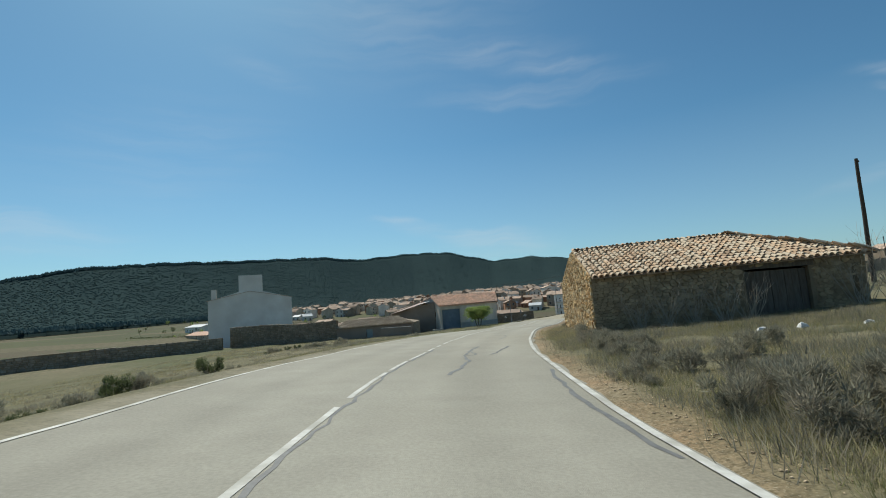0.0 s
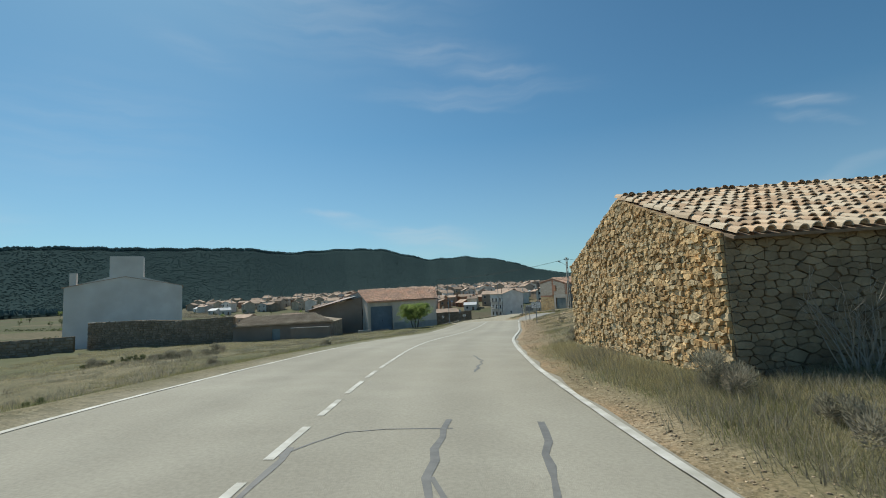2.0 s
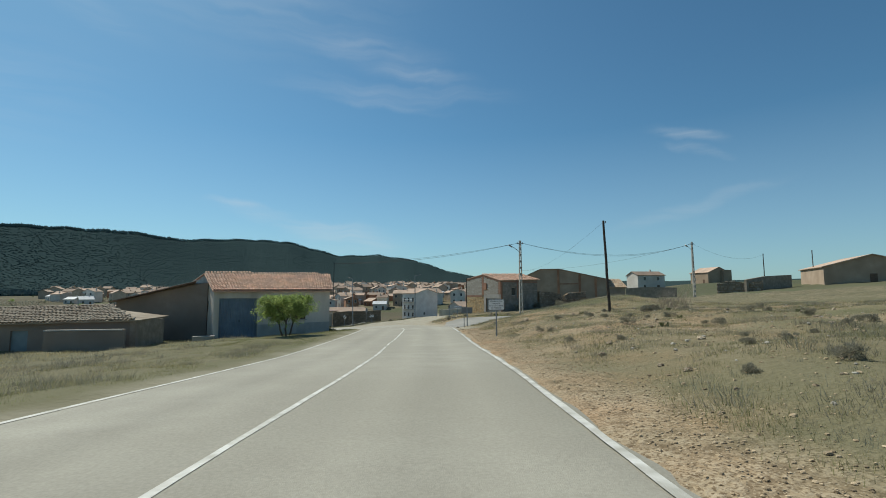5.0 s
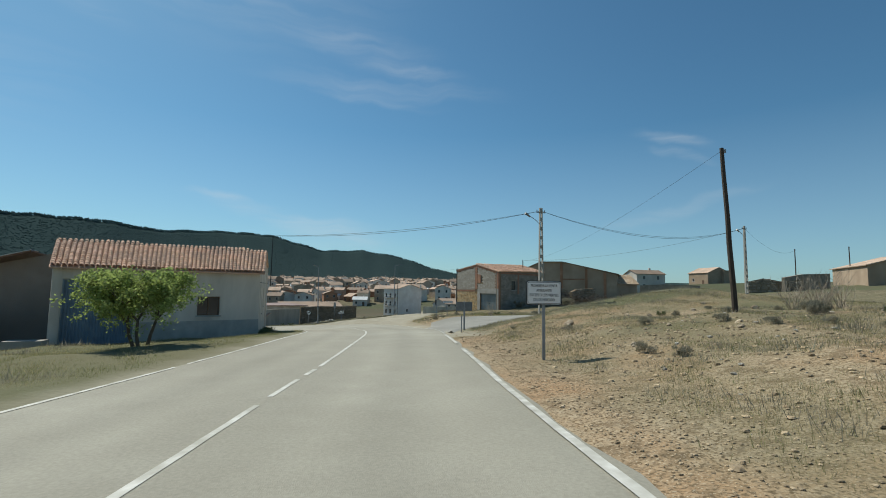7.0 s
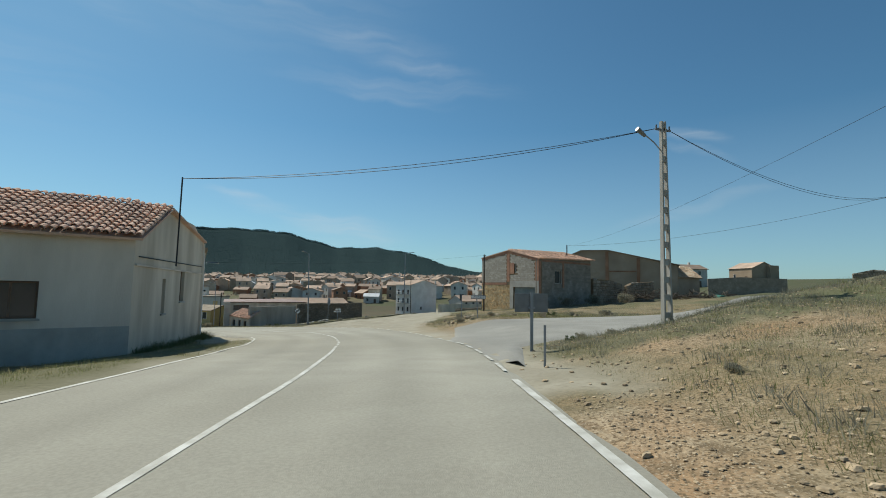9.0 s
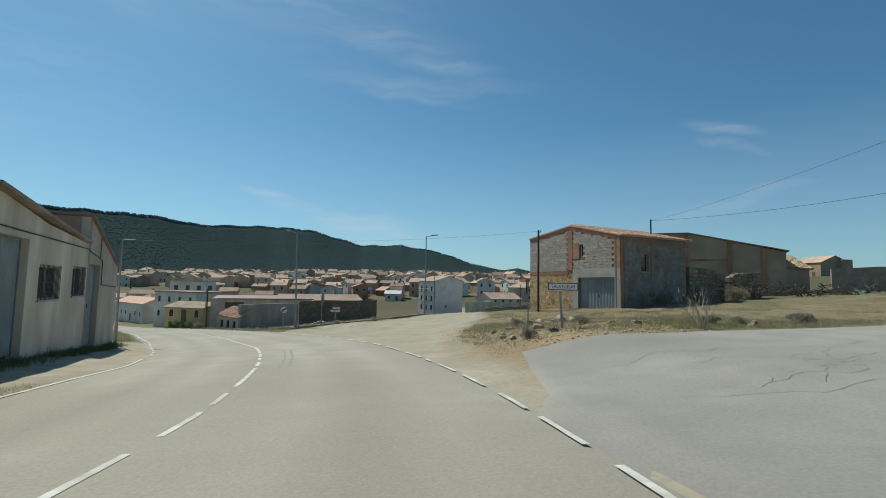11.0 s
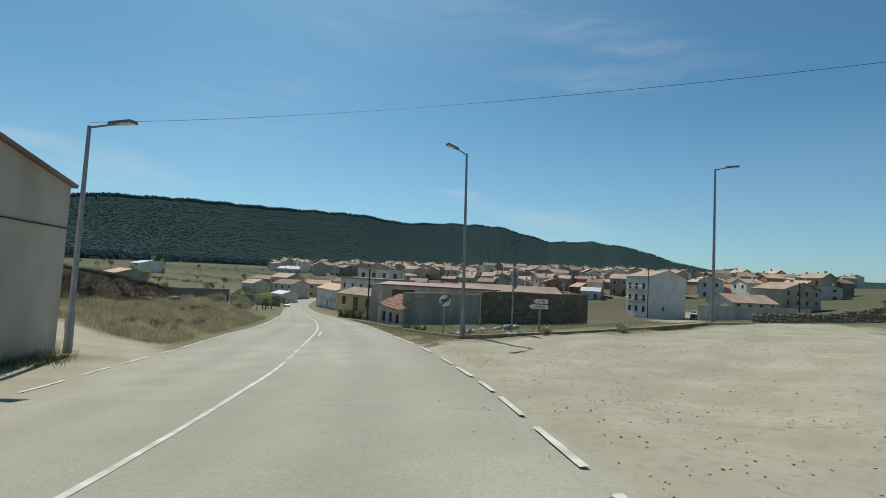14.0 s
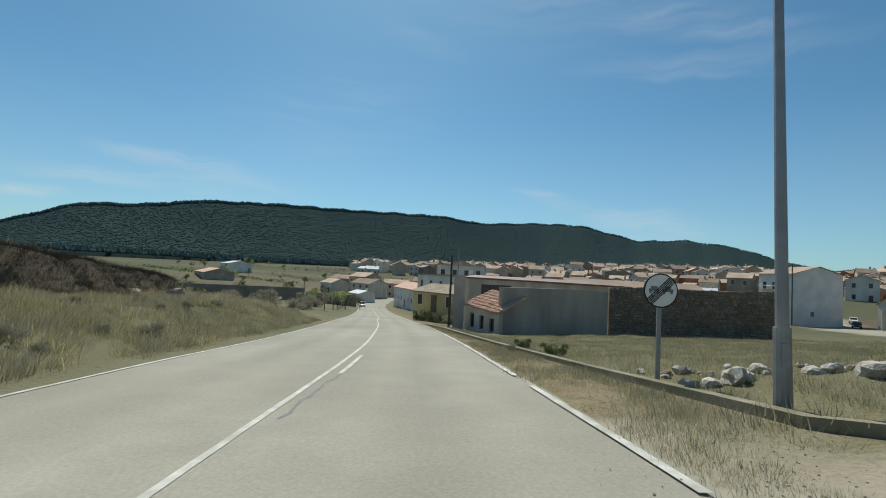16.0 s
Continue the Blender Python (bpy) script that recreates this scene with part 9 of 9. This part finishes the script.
def ground_hedge(w, a, b):
    za, zb = ground_z(*a) if (a.x, a.y) not in hz_memo else hz_memo[(a.x, a.y)], ground_z(*b) if (b.x, b.y) not in hz_memo else hz_memo[(b.x, b.y)]
    hz_memo[(a.x, a.y)], hz_memo[(b.x, b.y)] = za, zb
    return za + (zb - za) * w


hz_memo = {}
for k, (a, b, h) in enumerate((((-30, 172), (-55, 205), 1.8), ((-24, 152), (-48, 170), 1.6), ((-58, 240), (-95, 262), 2.0), ((-95, 235), (-150, 250), 1.8), ((-70, 310), (-150, 335), 2.2), ((-110, 300), (-200, 300), 2.0), ((-60, 350), (-160, 385), 2.4), ((-30, 150), (-40, 146), 2.0), ((-200, 360), (-90, 430), 2.6), ((-20, 290), (-45, 300), 2.2), ((-32, 340), (-10, 350), 2.4))):
    hedge(a, b, h, 500 + k)

# litter and scrap
for x, y, w, d, h in ((9.5, 14.6, 0.5, 0.3, 0.12), (10.2, 13.9, 0.3, 0.3, 0.15), (11.0, 12.6, 0.4, 0.2, 0.1), (19.8, 121.4, 0.5, 0.3, 0.1), (26.8, 94.4, 1.1, 0.15, 0.06)):
    z = ground_z(x, y)
    g = Geo().prism([(x - w / 2, y - d / 2, z), (x + w / 2, y - d * 0.3, z), (x + w * 0.4, y + d / 2, z), (x - w * 0.3, y + d * 0.4, z)], [(x - w * 0.3, y - d * 0.3, z + h), (x + w * 0.35, y - d * 0.2, z + h * 0.6), (x + w * 0.2, y + d * 0.3, z + h), (x - w * 0.2, y + d * 0.2, z + h * 0.7)])
    solid("litter", g, M["litter"], "crumpled pale scrap lying in the grass", "litter", "litter")
hp = thing("scrap_heap", pose(60, 107, ground_z(60, 107)), "heap of dark branches and scrap before the ruin", "heap")
for _ in range(280):
    a, l = q.uniform(0, 6.28), q.uniform(0.6, 1.8)
    p = Vector((q.uniform(-9, 6), q.gauss(0, 0.8), 0))
    p.y += -0.12 * p.x
    p.z = (0.75 + 0.35 * math.sin(p.x * 1.3)) * q.random() - 0.1
    part("branch", Geo().rod(p, p + Vector((math.cos(a) * l, math.sin(a) * l * 0.4, q.uniform(-0.1, 0.6))), 0.055, 0.025, 4), M["bark"], hp)
part("netting", Geo().prism([(4.2, -1.2, 0), (7.4, -1.0, 0.1), (7.0, 0.4, 0.1), (4.5, 0.5, 0)], [(4.6, -0.9, 0.5), (6.8, -0.8, 0.35), (6.4, 0.1, 0.5), (4.9, 0.2, 0.6)]), M["net"], hp, "green netting over the heap")


# ---- pieces of walls and roofs ----


def pieces_under(parent, name, meshes, poses):
    root = parent
    while root.parent:
        root = root.parent
    back_ = root.matrix_basis.inverted()
    for k, m in poses:
        ob = new(name, meshes[k])
        ob.parent = parent
        ob.matrix_basis = back_ @ m


def pieces_joined(parent, name, shapes, poses, mat, label=""):
    g = Geo()
    for k, m in poses:
        g.add([m @ Vector(v) for v in shapes[k].v], shapes[k].f)
    return tagged(wpart(name, g, mat, parent, label), kind="stuff")


gd = (Vector(BA) - Vector(BC)).normalized()
grot = Matrix(((gd.x, -gd.y, 0), (gd.y, gd.x, 0), (0, 0, 1))).to_4x4()
gwall = []
for mu, mz, g in gcells:
    p = Vector(BC) + gd * mu
    gwall.append((Matrix.Translation((p.x, p.y, mz)) @ grot, g))
for k, (m, g) in enumerate(gwall[:300]):
    ob = new("stone", g.mesh("stone", M["stone"]))
    ob.parent = barn
    ob.matrix_basis = barn.matrix_basis.inverted() @ m
rest = Geo()
for m, g in gwall[300:]:
    rest.add([m @ Vector(v) for v in g.v], g.f)
tagged(wpart("gable_rubble", rest, M["stone_joined"], barn), kind="stuff")
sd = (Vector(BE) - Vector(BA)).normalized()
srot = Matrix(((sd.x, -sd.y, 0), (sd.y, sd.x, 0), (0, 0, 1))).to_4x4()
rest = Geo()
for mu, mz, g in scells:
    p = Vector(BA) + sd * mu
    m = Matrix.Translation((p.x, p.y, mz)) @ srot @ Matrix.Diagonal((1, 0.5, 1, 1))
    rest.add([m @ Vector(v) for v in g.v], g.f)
tagged(wpart("side_rubble", rest, M["stone_shaded_side"], barn), kind="stuff")
kd = (Vector(KN) - Vector(KF)).normalized()
krot = Matrix(((kd.x, -kd.y, 0), (kd.y, kd.x, 0), (0, 0, 1))).to_4x4()
rest = Geo()
for mu, mz, g in bh_cells:
    p = Vector(KF) + kd * mu
    m = Matrix.Translation((p.x, p.y, mz)) @ krot @ Matrix.Diagonal((1, 0.32, 1, 1))
    rest.add([m @ Vector(v) for v in g.v], g.f)
tagged(wpart("rubble_base", rest, M["stone_joined"], bh, "ochre rubble stone base of the wall"), kind="stuff")
pieces_under(barn_roof, "tile", [tile_me], [(0, t[2]) for t in barn_tiles])

# concrete blocks of the unfinished front
block_me = Geo().box(-0.5, 0.5, 0, 1, -0.5, 0.5).mesh("block", M["block"])
bd = (Vector(KN) - Vector(KF)).normalized()
brot = Matrix(((bd.x, -bd.y, 0), (bd.y, bd.x, 0), (0, 0, 1))).to_4x4()
poses_ = []
rk = random.Random(52)
row, z = 0, -0.98
while z < 2.3:
    u = 0.0 if row % 2 else -0.2
    while u < FLn:
        lo, hi = max(u, 0.02), min(u + 0.4, FLn)
        mid = (lo + hi) / 2
        top = float(np.interp(mid, [t[0] for t in btop], [t[1] for t in btop])) - 0.34
        blocked = 4.7 < mid < 5.3 or mid > 9.35 or 5.2 < mid < 6.45 and -0.2 < z < 1.0 or z > top
        if hi - lo > 0.08 and not blocked:
            p = Vector(KF) + bd * mid
            poses_.append((0, Matrix.Translation((p.x, p.y, z)) @ brot @ pose(0, -0.02 - rk.uniform(0, 0.012), 0, rk.uniform(-1, 1), 0, rk.uniform(-1, 1)) @ Matrix.Diagonal((hi - lo - 0.01, 0.1, 0.19, 1))))
        u += 0.4
    z += 0.2
    row += 1
pieces_under(bh, "block", [block_me], poses_[:300])
pieces_joined(bh, "upper_blocks", [Geo().box(-0.5, 0.5, 0, 1, -0.5, 0.5)], poses_[300:], M["block"])

# blocks of the side wall, joined
rk = random.Random(53)
sd = (Vector(KS) - Vector(KN)).normalized()
srot = Matrix(((sd.x, -sd.y, 0), (sd.y, sd.x, 0), (0, 0, 1))).to_4x4()
side_poses, row, z = [], 0, -4.3
while z < 1.0:
    u = 0.46 if row % 2 else 0.26
    while u < SLn:
        lo, hi = max(u, 0.46), min(u + 0.4, SLn - 0.02)
        mid = (lo + hi) / 2
        if hi - lo > 0.08 and not (2.55 < mid < 4.35 and -1.65 < z < 0.4):
            p = Vector(KN) + sd * mid
            side_poses.append((0, Matrix.Translation((p.x, p.y, z)) @ srot @ pose(0, -0.018 - rk.uniform(0, 0.01), 0, rk.uniform(-1, 1), 0, rk.uniform(-1, 1)) @ Matrix.Diagonal((hi - lo - 0.01, 0.1, 0.19, 1))))
        u += 0.4
    z += 0.2
    row += 1
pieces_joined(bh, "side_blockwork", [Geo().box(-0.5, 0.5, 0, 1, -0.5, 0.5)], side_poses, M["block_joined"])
